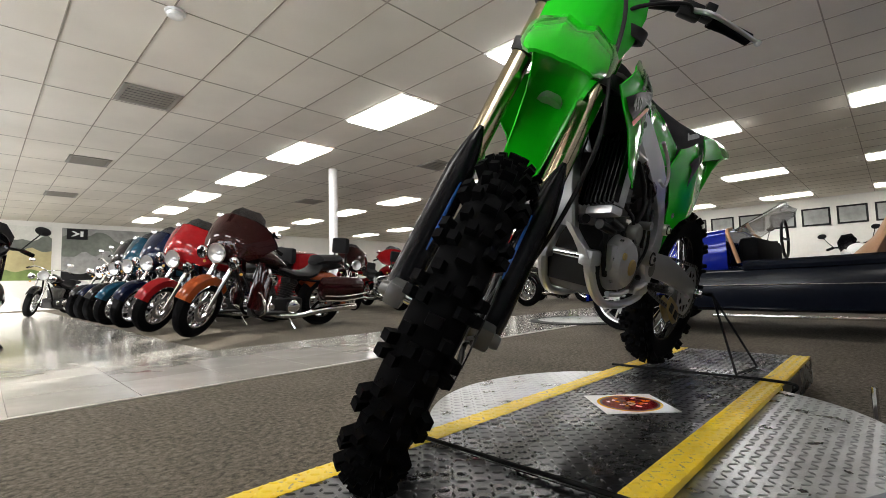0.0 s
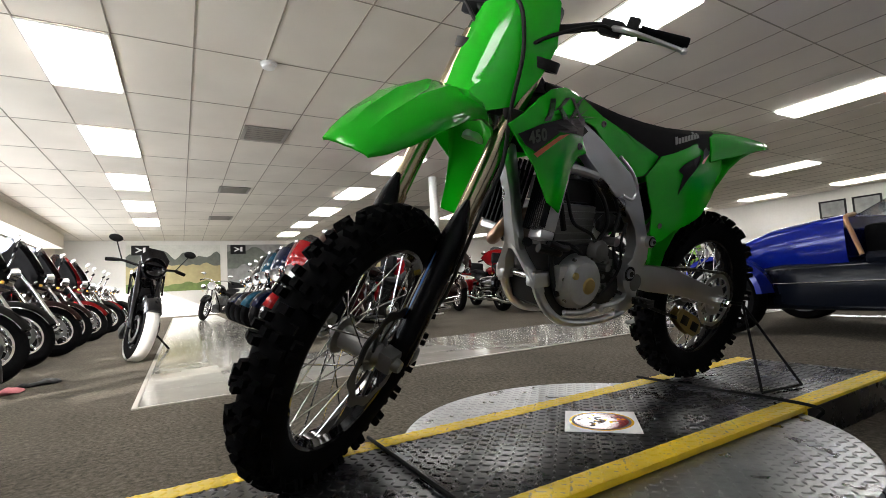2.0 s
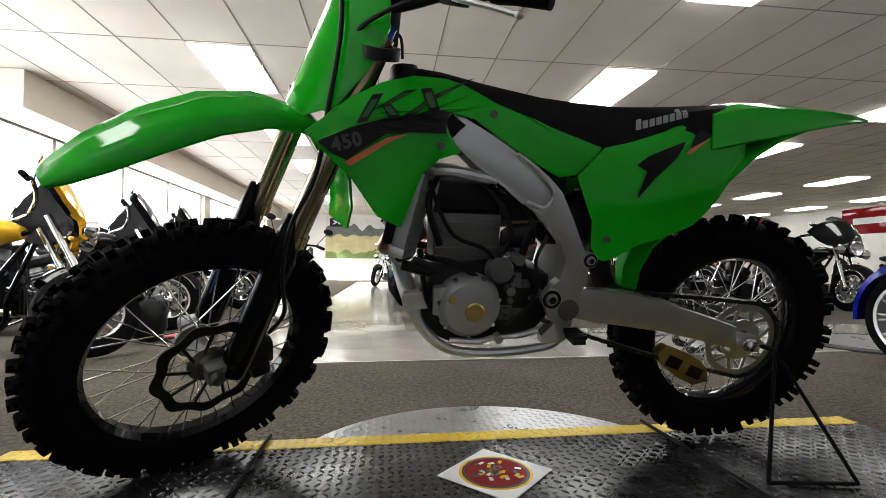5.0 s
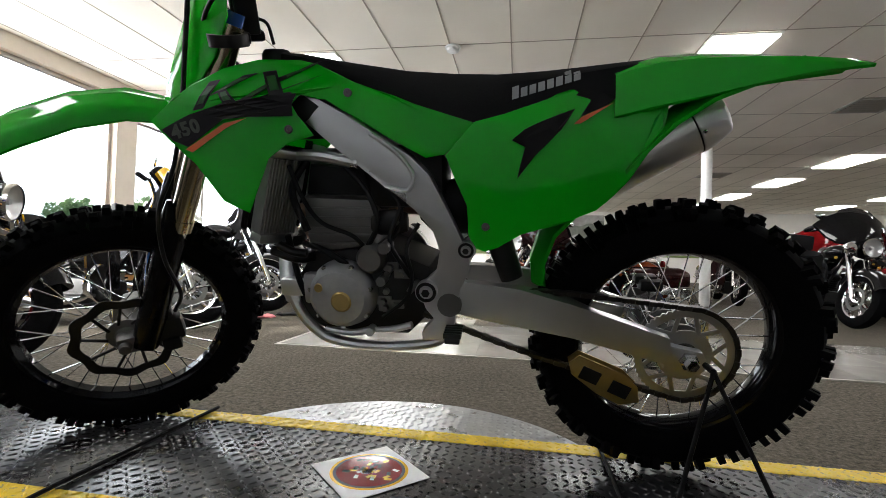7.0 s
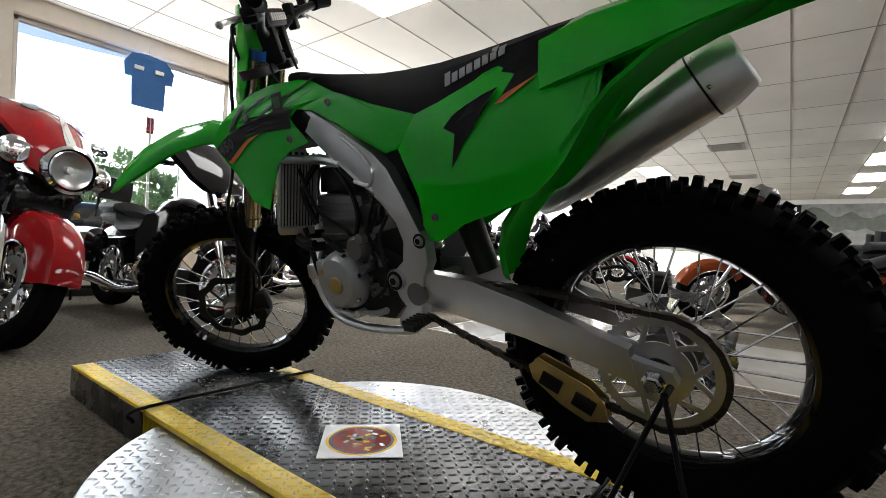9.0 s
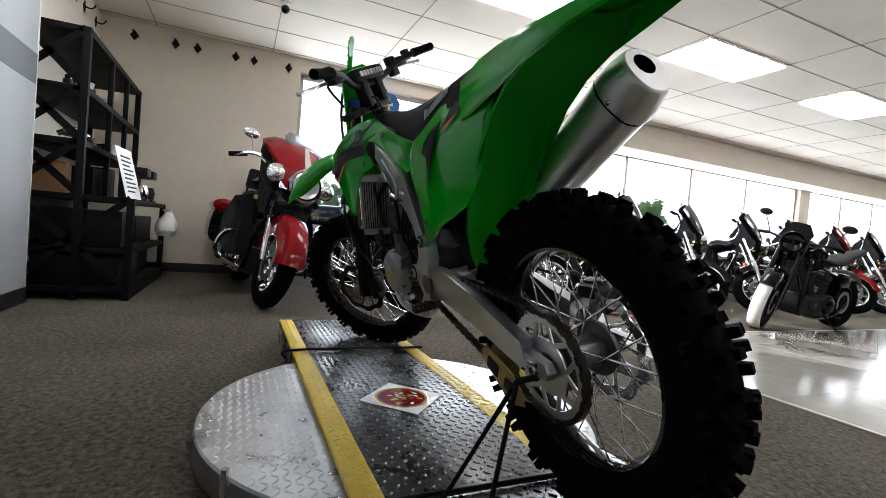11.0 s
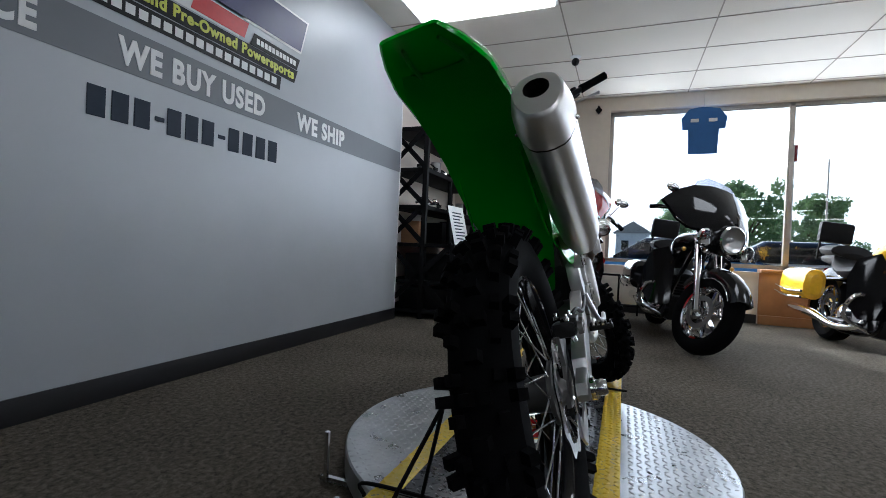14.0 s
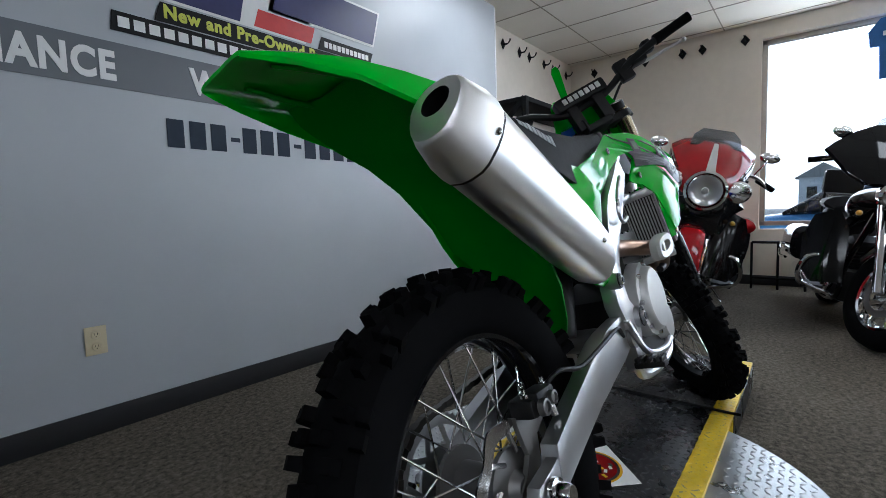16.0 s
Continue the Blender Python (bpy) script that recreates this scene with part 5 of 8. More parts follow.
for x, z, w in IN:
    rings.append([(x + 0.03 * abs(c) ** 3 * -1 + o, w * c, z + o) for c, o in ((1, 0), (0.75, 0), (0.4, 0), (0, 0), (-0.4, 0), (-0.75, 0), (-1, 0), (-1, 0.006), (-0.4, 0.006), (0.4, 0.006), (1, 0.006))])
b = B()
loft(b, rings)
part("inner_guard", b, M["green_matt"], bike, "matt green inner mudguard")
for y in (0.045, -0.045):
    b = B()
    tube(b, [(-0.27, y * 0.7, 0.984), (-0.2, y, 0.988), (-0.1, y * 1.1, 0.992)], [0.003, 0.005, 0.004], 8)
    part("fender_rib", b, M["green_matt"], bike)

# muffler on the right
axis0, axis1 = Vector((0.29, -0.148, 0.675)), Vector((-0.118, -0.15, 0.905))
ax = (axis1 - axis0).normalized()
sidev = Vector((0, 1, 0))
upv = sidev.cross(ax).normalized() * -1
if upv.z < 0:
    upv = -upv
SHAPE = [(0.32, 1.0), (0.75, 0.78), (0.98, 0.3), (0.9, -0.35), (0.55, -0.95), (0.0, -1.1), (-0.55, -0.95), (-0.9, -0.35), (-0.98, 0.3), (-0.75, 0.78), (-0.32, 1.0)]
SHAPE = [((a[0] * k + b_[0] * (1 - k)) * 1.03, (a[1] * k + b_[1] * (1 - k)) * 1.03) for a, b_ in zip(SHAPE, SHAPE[1:] + SHAPE[:1]) for k in (0.8, 0.2)]


def muffler_ring(t, k, g=1.0):
    c = axis0.lerp(axis1, t)
    return [c + sidev * (u * 0.056 * k) + upv * (v * 0.061 * k) for u, v in SHAPE]


b = B()
loft(b, [muffler_ring(-0.1, 0.5), muffler_ring(-0.085, 0.72), muffler_ring(0.0, 0.9), muffler_ring(0.2, 1.0), muffler_ring(0.84, 1.04)])
muf = part("muffler", b, M["muffler"], bike, "satin metal exhaust muffler")
b = B()
rows = [muffler_ring(0.832, 1.04), muffler_ring(0.834, 1.075), muffler_ring(0.845, 1.085), muffler_ring(0.9, 1.06), muffler_ring(0.98, 0.9), muffler_ring(0.994, 0.85), muffler_ring(1.0, 0.79)]
loft(b, rows, True, False)
c1, c2 = axis0.lerp(axis1, 1.0) + upv * 0.012, axis0.lerp(axis1, 0.93) + upv * 0.012
hole = [[c + (sidev * math.cos(a) + upv * math.sin(a)) * 0.025 for a in (math.atan2(v, u) for u, v in SHAPE)] for c in (c1, c2)]
loft(b, [muffler_ring(1.0, 0.8), hole[0]], True, False)
bmesh.ops.remove_doubles(b, verts=b.verts, dist=1e-5)
part("end_cap", b, M["cap"], muf, "brushed end cap with round outlet")
b = B()
loft(b, [[c2 + (sidev * math.cos(a) + upv * math.sin(a)) * r for a in (2 * math.pi * i / 16 for i in range(16))] for r in (0.0255, 0.001)])
loft(b, hole, True, False)
part("outlet", b, M["black"], muf, "dark outlet bore")
b = B()
loft(b, [muffler_ring(0.822, 1.035), muffler_ring(0.823, 1.06), muffler_ring(0.83, 1.06), muffler_ring(0.831, 1.035)], True, False)
part("cap_seam", b, M["dark_cast"], muf, "dark joint round the end cap")
b = B()
for t, off in ((0.85, (0.7, 0.75)), (0.85, (-0.7, 0.75)), (0.85, (0.95, -0.25)), (0.85, (-0.95, -0.25)), (0.1, (-0.85, -0.1))):
    c = axis0.lerp(axis1, t) + sidev * off[0] * 0.06 + upv * off[1] * 0.065
    b = B()
    ball(b, c, 0.0055, 8, 6)
    part("rivet", b, M["steel"], muf)

# swingarm, sprocket, chain
SW = [(0.6, 0.512), (0.503, 0.514), (0.466, 0.512), (0.382, 0.503), (0.263, 0.471), (0.143, 0.432), (0.044, 0.398), (0.03, 0.328), (0.138, 0.357), (0.26, 0.388), (0.357, 0.404), (0.468, 0.42), (0.6, 0.45)]
SW_Y = [(0.0, 0.12), (0.3, 0.112), (0.5, 0.1), (0.62, 0.095)]
for s in (1, -1):
    b = B()
    plate(b, SW, lambda u, v: (u, s * curve(u, SW_Y), v), 0.03, 1, 0.006)
    arm = part("swingarm", b, M["alu"], bike, "brushed aluminium swingarm")
    b = B()
    plate(b, [(0.058, 0.385), (0.02, 0.375), (-0.03, 0.365), (-0.04, 0.345), (-0.03, 0.33), (0.02, 0.325), (0.052, 0.322)], lambda u, v: (u, s * 0.117, v), 0.022, 0, 0.004)
    part("axle_block", b, M["alu"], arm)
    b = B()
    lathe(b, [(0.0, 0.03), (0.013, 0.03), (0.016, 0.024), (0.016, 0.01), (0.022, 0.008), (0.022, 0.0)], 6 if s > 0 else 20, pose(0, s * 0.12, 0.346) @ Matrix.Diagonal((1, s, 1, 1)))
    part("axle_nut", b, M["steel"], arm)
b = B()
tube(b, [(0.55, -0.11, 0.46), (0.55, 0.11, 0.46)], 0.03, 16, 2)
part("swingarm_pivot", b, M["cast"], bike)
b = B()
SPR = 0.112
rings_o = [(SPR + (0.004 if k % 2 else -0.001), 2 * math.pi * k / 100) for k in range(100)]
rings_i = [(SPR * 0.84, 2 * math.pi * k / 100) for k in range(100)]
rows = [[(r * math.cos(a), y, r * math.sin(a)) for r, a in ring] for ring, y in ((rings_o, 0.086), (rings_o, 0.09), (rings_i, 0.09), (rings_i, 0.086), (rings_o, 0.086))]
loft(b, rows, True, False)
spr = part("sprocket", moved(b, rear_m), M["alu"], bike, "slotted aluminium rear sprocket")
b = B()
lathe(b, [(0.03, 0.086), (0.062, 0.086), (0.062, 0.09), (0.03, 0.09)], 48, closed=True)
part("carrier", moved(b, rear_m), M["alu"], spr)
for k in range(6):
    a = 2 * math.pi * k / 6
    for dd in (-0.34, 0.34):
        b = B()
        tube(b, [(0.058 * math.cos(a), 0.088, 0.058 * math.sin(a)), (SPR * 0.87 * math.cos(a + dd), 0.088, SPR * 0.87 * math.sin(a + dd))], 0.006, 6, flat=0.5)
        part("sprocket_arm", moved(b, rear_m), M["alu"], spr)
loop = []
for k in range(41):
    a = radians(85) - radians(170) * 0 + math.pi * k / 40
    loop.append(Vector((-(SPR + 0.004) * math.sin(math.pi * k / 40), 0, 0.346 + (SPR + 0.004) * math.cos(math.pi * k / 40))))
top_run = [Vector((0.62 * t, 0, 0.346 + (SPR + 0.004) + (0.5 - 0.462) * t + 0.012 * math.sin(math.pi * t))) for t in np.linspace(1, 0.02, 44)]
low_run = [Vector((0.62 * t, 0, 0.346 - (SPR + 0.004) + (0.43 - 0.23) * t - 0.012 * math.sin(math.pi * t))) for t in np.linspace(0.02, 1, 46)]
line = top_run + loop + low_run
b = B()
dist, last = 0.0, line[0]
step = 0.0155
acc = 0.0
k = 0
for p, q in zip(line, line[1:]):
    d = (q - p).length
    while acc <= d:
        c = p.lerp(q, acc / d)
        dirv = (q - p).normalized()
        ang = math.atan2(dirv.z, dirv.x)
        wdt = 0.009 if k % 2 else 0.006
        box(b, (-0.0085, -wdt, -0.0055), (0.0085, wdt, 0.0055), 0.0, Matrix.Translation((c.x, 0.088, c.z)) @ Matrix.Rotation(-ang, 4, "Y"))
        k += 1
        acc += step
    acc -= d
part("chain", b, M["chain"], bike, "dark oiled drive chain", smooth=0)
b = B()
for y in (0.072, 0.1):
    plate(b, [(0.262, 0.318), (0.238, 0.338), (0.19, 0.318), (0.13, 0.292), (0.1, 0.262), (0.094, 0.222), (0.14, 0.212), (0.195, 0.24), (0.255, 0.288)], lambda u, v: (u, y, v), 0.004, 0, 0.001)
part("chain_guide", b, M["gold_plate"], bike, "gold anodised chain guide")
for x, z in ((0.212, 0.288), (0.142, 0.254)):
    b = B()
    box(b, (-0.024, 0.1005, -0.017), (0.024, 0.104, 0.017), 0.004, pose(x, 0, z, 0, -24))
    part("guide_window", b, M["black"], bike)
b = B()
box(b, (0.006, -0.114, 0.446), (0.066, -0.066, 0.478), 0.011)
box(b, (0.018, -0.12, 0.462), (0.076, -0.084, 0.486), 0.008)
caliper = part("rear_caliper", b, M["dark_cast"], bike, "dark rear brake caliper")
for x, z, r in ((0.026, 0.462, 0.014), (0.056, 0.468, 0.012)):
    b = B()
    lathe(b, [(0.0, 0.007), (r * 0.55, 0.007), (r * 0.6, 0.011), (r * 0.9, 0.01), (r, 0.0)], 20, pose(x, -0.118, z) @ Matrix.Diagonal((1, -1, 1, 1)))
    part("piston_cap", b, M["cast"], caliper)
for x, y, z in ((0.075, -0.1, 0.482), (0.012, -0.1, 0.48), (0.05, -0.075, 0.482)):
    b = B()
    lathe(b, [(0.0, 0.014), (0.003, 0.014), (0.003, 0.006), (0.006, 0.006), (0.006, 0.0)], 8, pose(x, y, z, 90, 0, 0))
    part("bolt", b, M["steel"], caliper)
b = B()
tube(b, [(0.078, -0.085, 0.47), (0.096, -0.092, 0.448), (0.094, -0.1, 0.425)], [0.006, 0.008, 0.006], 10, 2)
part("slide_pin", b, M["steel"], caliper)
b = B()
tube(b, [(0.08, -0.1, 0.478), (0.12, -0.112, 0.492), (0.2, -0.118, 0.478), (0.32, -0.118, 0.49), (0.44, -0.112, 0.498), (0.5, -0.1, 0.47)], 0.0045, 8)
part("rear_brake_hose", b, M["black"], bike, "black rear brake hose")
b = B()
plate(b, [(-0.022, 0.318), (0.02, 0.312), (0.05, 0.36), (0.06, 0.41), (0.098, 0.43), (0.09, 0.458), (0.04, 0.452), (0.005, 0.452), (0.012, 0.42), (0.022, 0.39), (0.0, 0.362), (-0.02, 0.35)], lambda u, v: (u, -0.079, v), 0.009, 0, 0.001)
part("caliper_bracket", b, M["cast"], bike, "cast rear caliper bracket")
b = B()
plate(b, [(0.04, 0.32), (0.0, 0.28), (-0.06, 0.26), (-0.105, 0.29), (-0.1, 0.33), (-0.06, 0.3), (0.0, 0.31)], lambda u, v: (u, -0.1, v), 0.005, 0, 0.001)
part("disc_guard", b, M["alu"], bike)
b = B()
tube(b, [(0.52, -0.11, 0.5), (0.55, -0.13, 0.42), (0.66, -0.14, 0.4), (0.74, -0.14, 0.41)], 0.008, 8)
part("brake_pedal", b, M["alu"], bike, "silver brake pedal")
b = B()
tube(b, [(0.4, 0.0, 0.5), (0.44, 0.0, 0.62), (0.48, 0.0, 0.78)], [0.03, 0.034, 0.03], 12)
part("rear_shock", b, M["dark_cast"], bike)

# steering: forks, clamps, bars, plate, fender
def steer_part(name, bm, material, parent=None, label="", smooth=35.0):
    return part(name, moved(bm, TURN), material, parent or bike, label, smooth)


def fork_x(z):
    return 1.468 - (z - 0.352) * 0.455


for s in (1, -1):
    y = s * 0.103 - 0.012
    b = B()
    tube(b, [(fork_x(z), y, z) for z in (0.675, 0.71, 0.9, 1.15)], [0.027, 0.0275, 0.029, 0.029], 20, 2)
    fk = steer_part("fork_tube", b, M["gold"], None, "bronze-coloured upper fork tube")
    b = B()
    tube(b, [(fork_x(0.67), y, 0.67), (fork_x(0.697), y, 0.697)], 0.031, 20, 1)
    steer_part("seal_ring", b, M["gold"], fk)
    b = B()
    tube(b, [(fork_x(z), y, z) for z in (0.35, 0.5, 0.68)], 0.022, 16, 2)
    steer_part("slider", b, M["steel"], fk)
    b = B()
    tube(b, [(fork_x(z) + d, y + s * 0.004, z) for z, d in ((0.34, 0.012), (0.4, 0.012), (0.5, 0.012), (0.64, 0.014), (0.71, 0.03), (0.755, 0.042))], [0.034, 0.037, 0.036, 0.036, 0.022, 0.006], 14, 3, flat=1.0)
    steer_part("fork_guard", b, M["guard"], fk, "glossy black plastic fork guard")
    # thin blue strip paints the window sky's reflection on the black guard
    b = B()
    tube(b, [(fork_x(z) + 0.043, y - s * 0.012, z) for z in (0.42, 0.5, 0.58, 0.66)], [0.002, 0.005, 0.005, 0.002], 8, 2)
    steer_part("protective_film", b, M["blue_sheen_and_cap"], fk, "thin blue strip painting a reflection on the fork guard")
    b = B()
    box(b, (fork_x(0.352) - 0.015, y - 0.022, 0.33), (1.548, y + 0.022, 0.384), 0.012)
    lathe(b, [(0.0, 0.038), (0.014, 0.038), (0.017, 0.028), (0.017, 0.0)], 20, pose(1.528, y, 0.358) @ Matrix.Diagonal((1, s, 1, 1)))
    steer_part("axle_clamp", b, M["cast"], fk, "cast axle clamp")
    b = B()
    tube(b, [(fork_x(1.15), y, 1.15), (fork_x(1.175), y, 1.175)], 0.024, 16, 1)
    steer_part("fork_cap", b, M["blue_sheen_and_cap"] if s > 0 else M["black"], fk)
for z, h in ((0.98, 0.03), (1.12, 0.026)):
    b = B()
    x = fork_x(z)
    box(b, (x - 0.09, -0.05, z - h / 2), (x + 0.02, 0.05, z + h / 2), 0.01)
    for s in (1, -1):
        lathe(b, [(0.044, -h / 2), (0.044, h / 2), (0.03, h / 2), (0.03, -h / 2)], 24, pose(x, s * 0.108, z, 90), closed=True)
        box(b, (x - 0.05, min(s * 0.04, s * 0.1), z - h / 2), (x + 0.015, max(s * 0.04, s * 0.1), z + h / 2), 0.006)
    steer_part("triple_clamp", b, M["dark_cast"], None, "dark fork clamp")
b = B()
tube(b, [(1.528, -0.1, 0.358), (1.528, 0.1, 0.358)], 0.012, 12, 1)
steer_part("front_axle", b, M["steel"])
b = B()
box(b, (1.38, 0.065, 0.335), (1.46, 0.11, 0.41), 0.014)
box(b, (1.395, 0.05, 0.31), (1.445, 0.12, 0.35), 0.01)
box(b, (1.4, 0.055, 0.39), (1.44, 0.09, 0.425), 0.008)
steer_part("front_caliper", b, M["dark_cast"], None, "cast front brake caliper")
b = B()
tube(b, [(1.39, 0.1, 0.43), (1.36, 0.125, 0.5), (1.37, 0.14, 0.62), (1.35, 0.145, 0.75), (1.29, 0.14, 0.86), (1.24, 0.1, 1.0), (1.2, 0.07, 1.14), (1.16, 0.0, 1.25), (1.1, -0.12, 1.24), (1.06, -0.2, 1.24)], 0.0055, 8)
steer_part("brake_hose", b, M["black"], None, "black front brake hose")

BAR = [(0.955, -0.415, 1.272), (0.985, -0.3, 1.268), (1.02, -0.2, 1.255), (1.055, -0.12, 1.225), (1.065, -0.06, 1.21), (1.065, 0.0, 1.21)]
bar_line = BAR + [(x, -y, z) for x, y, z in BAR[-2::-1]]
b = B()
tube(b, bar_line, 0.0125, 14)
hb = steer_part("handlebar", b, M["black"], None, "black motocross handlebar")
for s in (1, -1):
    b = B()
    tube(b, [(0.955, s * 0.418, 1.272), (0.975, s * 0.345, 1.27), (0.985, s * 0.295, 1.268)], [0.017, 0.0165, 0.019], 14, 4)
    steer_part("grip", b, M["rubber"], hb, "black rubber grip")
    b = B()
    box(b, (1.01, min(s * 0.2, s * 0.26), 1.235), (1.05, max(s * 0.2, s * 0.26), 1.275), 0.008)
    box(b, (1.0, min(s * 0.262, s * 0.292), 1.25), (1.03, max(s * 0.262, s * 0.292), 1.295), 0.006)
    steer_part("lever_perch", b, M["black"], hb)
    b = B()
    tube(b, [(1.04, s * 0.23, 1.255), (1.075, s * 0.28, 1.25), (1.06, s * 0.36, 1.245), (1.045, s * 0.42, 1.24)], [0.008, 0.007, 0.006, 0.006], 8)
    ball(b, (1.045, s * 0.42, 1.24), 0.009, 10, 8)
    steer_part("lever", b, M["alu"], hb, "silver hand lever")
b = B()
box(b, (1.025, -0.2, 1.205), (1.055, -0.15, 1.285), 0.008)
steer_part("brake_reservoir", b, M["black"], hb)
b = B()
box(b, (1.035, -0.1, 1.222), (1.09, 0.1, 1.272), 0.014)
steer_part("bar_pad", b, M["black"], hb, "black crossbar pad with white print")
b = B()
for k in range(7):
    y = -0.075 + 0.022 * k
    box(b, (1.03, y, 1.238), (1.0355, y + 0.015, 1.258), 0.0008)
    box(b, (1.0895, y, 1.238), (1.095, y + 0.015, 1.258), 0.0008)
    box(b, (1.052, y, 1.2715), (1.074, y + 0.015, 1.274), 0.0008)
steer_part("pad_bars", b, M["letters"], hb, "white printed bars", smooth=0)
for s in (1, -1):
    b = B()
    box(b, (1.04, s * 0.05 - 0.02, 1.125), (1.09, s * 0.05 + 0.02, 1.225), 0.008)
    steer_part("bar_clamp", b, M["dark_cast"], hb)
b = B()
tube(b, [(1.03, 0.24, 1.25), (1.1, 0.2, 1.24), (1.16, 0.08, 1.16), (1.16, 0.02, 1.05), (1.05, 0.06, 0.95)], 0.005, 8)
steer_part("cable", b, M["black"], hb)
b = B()
tube(b, [(1.02, -0.24, 1.25), (1.1, -0.16, 1.22), (1.13, -0.05, 1.1), (1.02, -0.05, 0.95)], 0.005, 8)
steer_part("cable", b, M["black"], hb)


def plate_pt(u, v):
    """u across, v up: the front number plate's gently folded face."""
    x = fork_x(v) + 0.105 - 3.2 * u * u - 0.25 * abs(u)
    return (x, u, v)


b = B()
plate(b, [(-0.05, 0.972), (0.05, 0.972), (0.1, 1.0), (0.126, 1.09), (0.13, 1.17), (0.098, 1.275), (0.075, 1.295), (-0.075, 1.295), (-0.098, 1.275), (-0.13, 1.17), (-0.126, 1.09), (-0.1, 1.0)], plate_pt, 0.004, 3, 0.001)
npl = steer_part("number_plate", b, M["green"], None, "glossy lime green front number plate")
b = B()
plate(b, [(-0.013, 1.285), (0.013, 1.285), (0.016, 1.37), (0.008, 1.385), (-0.008, 1.385), (-0.016, 1.37)], lambda u, v: (fork_x(v) + 0.06 - (v - 1.285) * 0.25, u + 0.03, v), 0.004, 0, 0.001)
steer_part("plate_strap", b, M["green"], npl)
b = B()
for z in (1.31, 1.33, 1.35, 1.37):
    lathe(b, [(0.0, 0.0), (0.0045, 0.0), (0.0045, 0.007)], 10, pose(fork_x(z) + 0.0635 - (z - 1.285) * 0.25, 0.03, z, 0, 0, -90))
steer_part("strap_hole", b, M["black"], npl)

FF = [(1.138, 0.655, 0.05, 0.0), (1.132, 0.72, 0.058, 0.0), (1.14, 0.81, 0.064, 0.01), (1.175, 0.895, 0.07, 0.02), (1.25, 0.962, 0.078, 0.03), (1.36, 0.995, 0.086, 0.038), (1.47, 0.992, 0.09, 0.042), (1.58, 0.962, 0.087, 0.042), (1.67, 0.922, 0.077, 0.034), (1.725, 0.889, 0.064, 0.02), (1.752, 0.868, 0.05, 0.006)]
rings = []
for i, (x, z, w, d) in enumerate(FF):
    a, c = FF[max(0, i - 1)], FF[min(len(FF) - 1, i + 1)]
    tx, tz = c[0] - a[0], c[1] - a[1]
    l = math.hypot(tx, tz)
    nx, nz = -tz / l, tx / l
    outer = [(x - nx * d * e, w * q, z - nz * d * e) for q, e in ((1, 1.0), (0.96, 0.55), (0.8, 0.12), (0.55, -0.05), (0.3, -0.32), (0.0, -0.12), (-0.3, -0.32), (-0.55, -0.05), (-0.8, 0.12), (-0.96, 0.55), (-1, 1.0))]
    inner = [(p[0] - nx * 0.005, p[1] * 0.95, p[2] - nz * 0.005) for p in outer[::-1]]
    rings.append(outer + inner)
b = B()
loft(b, rings)
steer_part("front_fender", b, M["green"], None, "glossy lime green front fender")

# filler cap area
b = B()
lathe(b, [(0.0, 0.03), (0.03, 0.03), (0.036, 0.02), (0.036, 0.0), (0.05, -0.02)], 24, pose(0.985, 0, 1.045, 90) @ Matrix.Diagonal((1, 1, -1, 1)))
part("fuel_cap", b, M["black"], bike, "black fuel cap")
b = B()
loft(b, [[(x, w * math.sin(a), 0.93 + h * math.cos(a)) for a in np.linspace(-1.9, 1.9, 12)] + [(x, 0, 0.86)] for x, w, h in ((1.08, 0.06, 0.07), (1.02, 0.09, 0.095), (0.93, 0.11, 0.105), (0.82, 0.1, 0.085), (0.7, 0.08, 0.06))])
part("fuel_tank", b, M["black"], bike, "black plastic fuel tank")
b = B()
tube(b, [(0.99, 0.0, 1.09), (1.0, 0.02, 1.14), (1.06, 0.06, 1.13), (1.09, 0.08, 1.05)], 0.004, 8)
part("breather_hose", b, M["black"], bike)

# wire stand at the rear axle
top = empty("bike_stand", pose(0, 0, 0.122), "black wire triangle stand under the rear axle", "stand")
b = B()
apex = (0.005, 0.175, 0.315)
tube(b, [apex, (0.12, 0.27, 0.007)], 0.005, 8, 2)
part("leg", b, M["black_shelf"], top)
b = B()
tube(b, [apex, (-0.1, 0.3, 0.007)], 0.005, 8, 2)
part("leg", b, M["black_shelf"], top)
b = B()
tube(b, [(0.12, 0.27, 0.007), (-0.1, 0.3, 0.007)], 0.005, 8, 2)
part("foot_rod", b, M["black_shelf"], top)
b = B()
tube(b, [apex, (0.005, 0.13, 0.32)], 0.007, 8, 2)
part("axle_pin", b, M["black_shelf"], top)

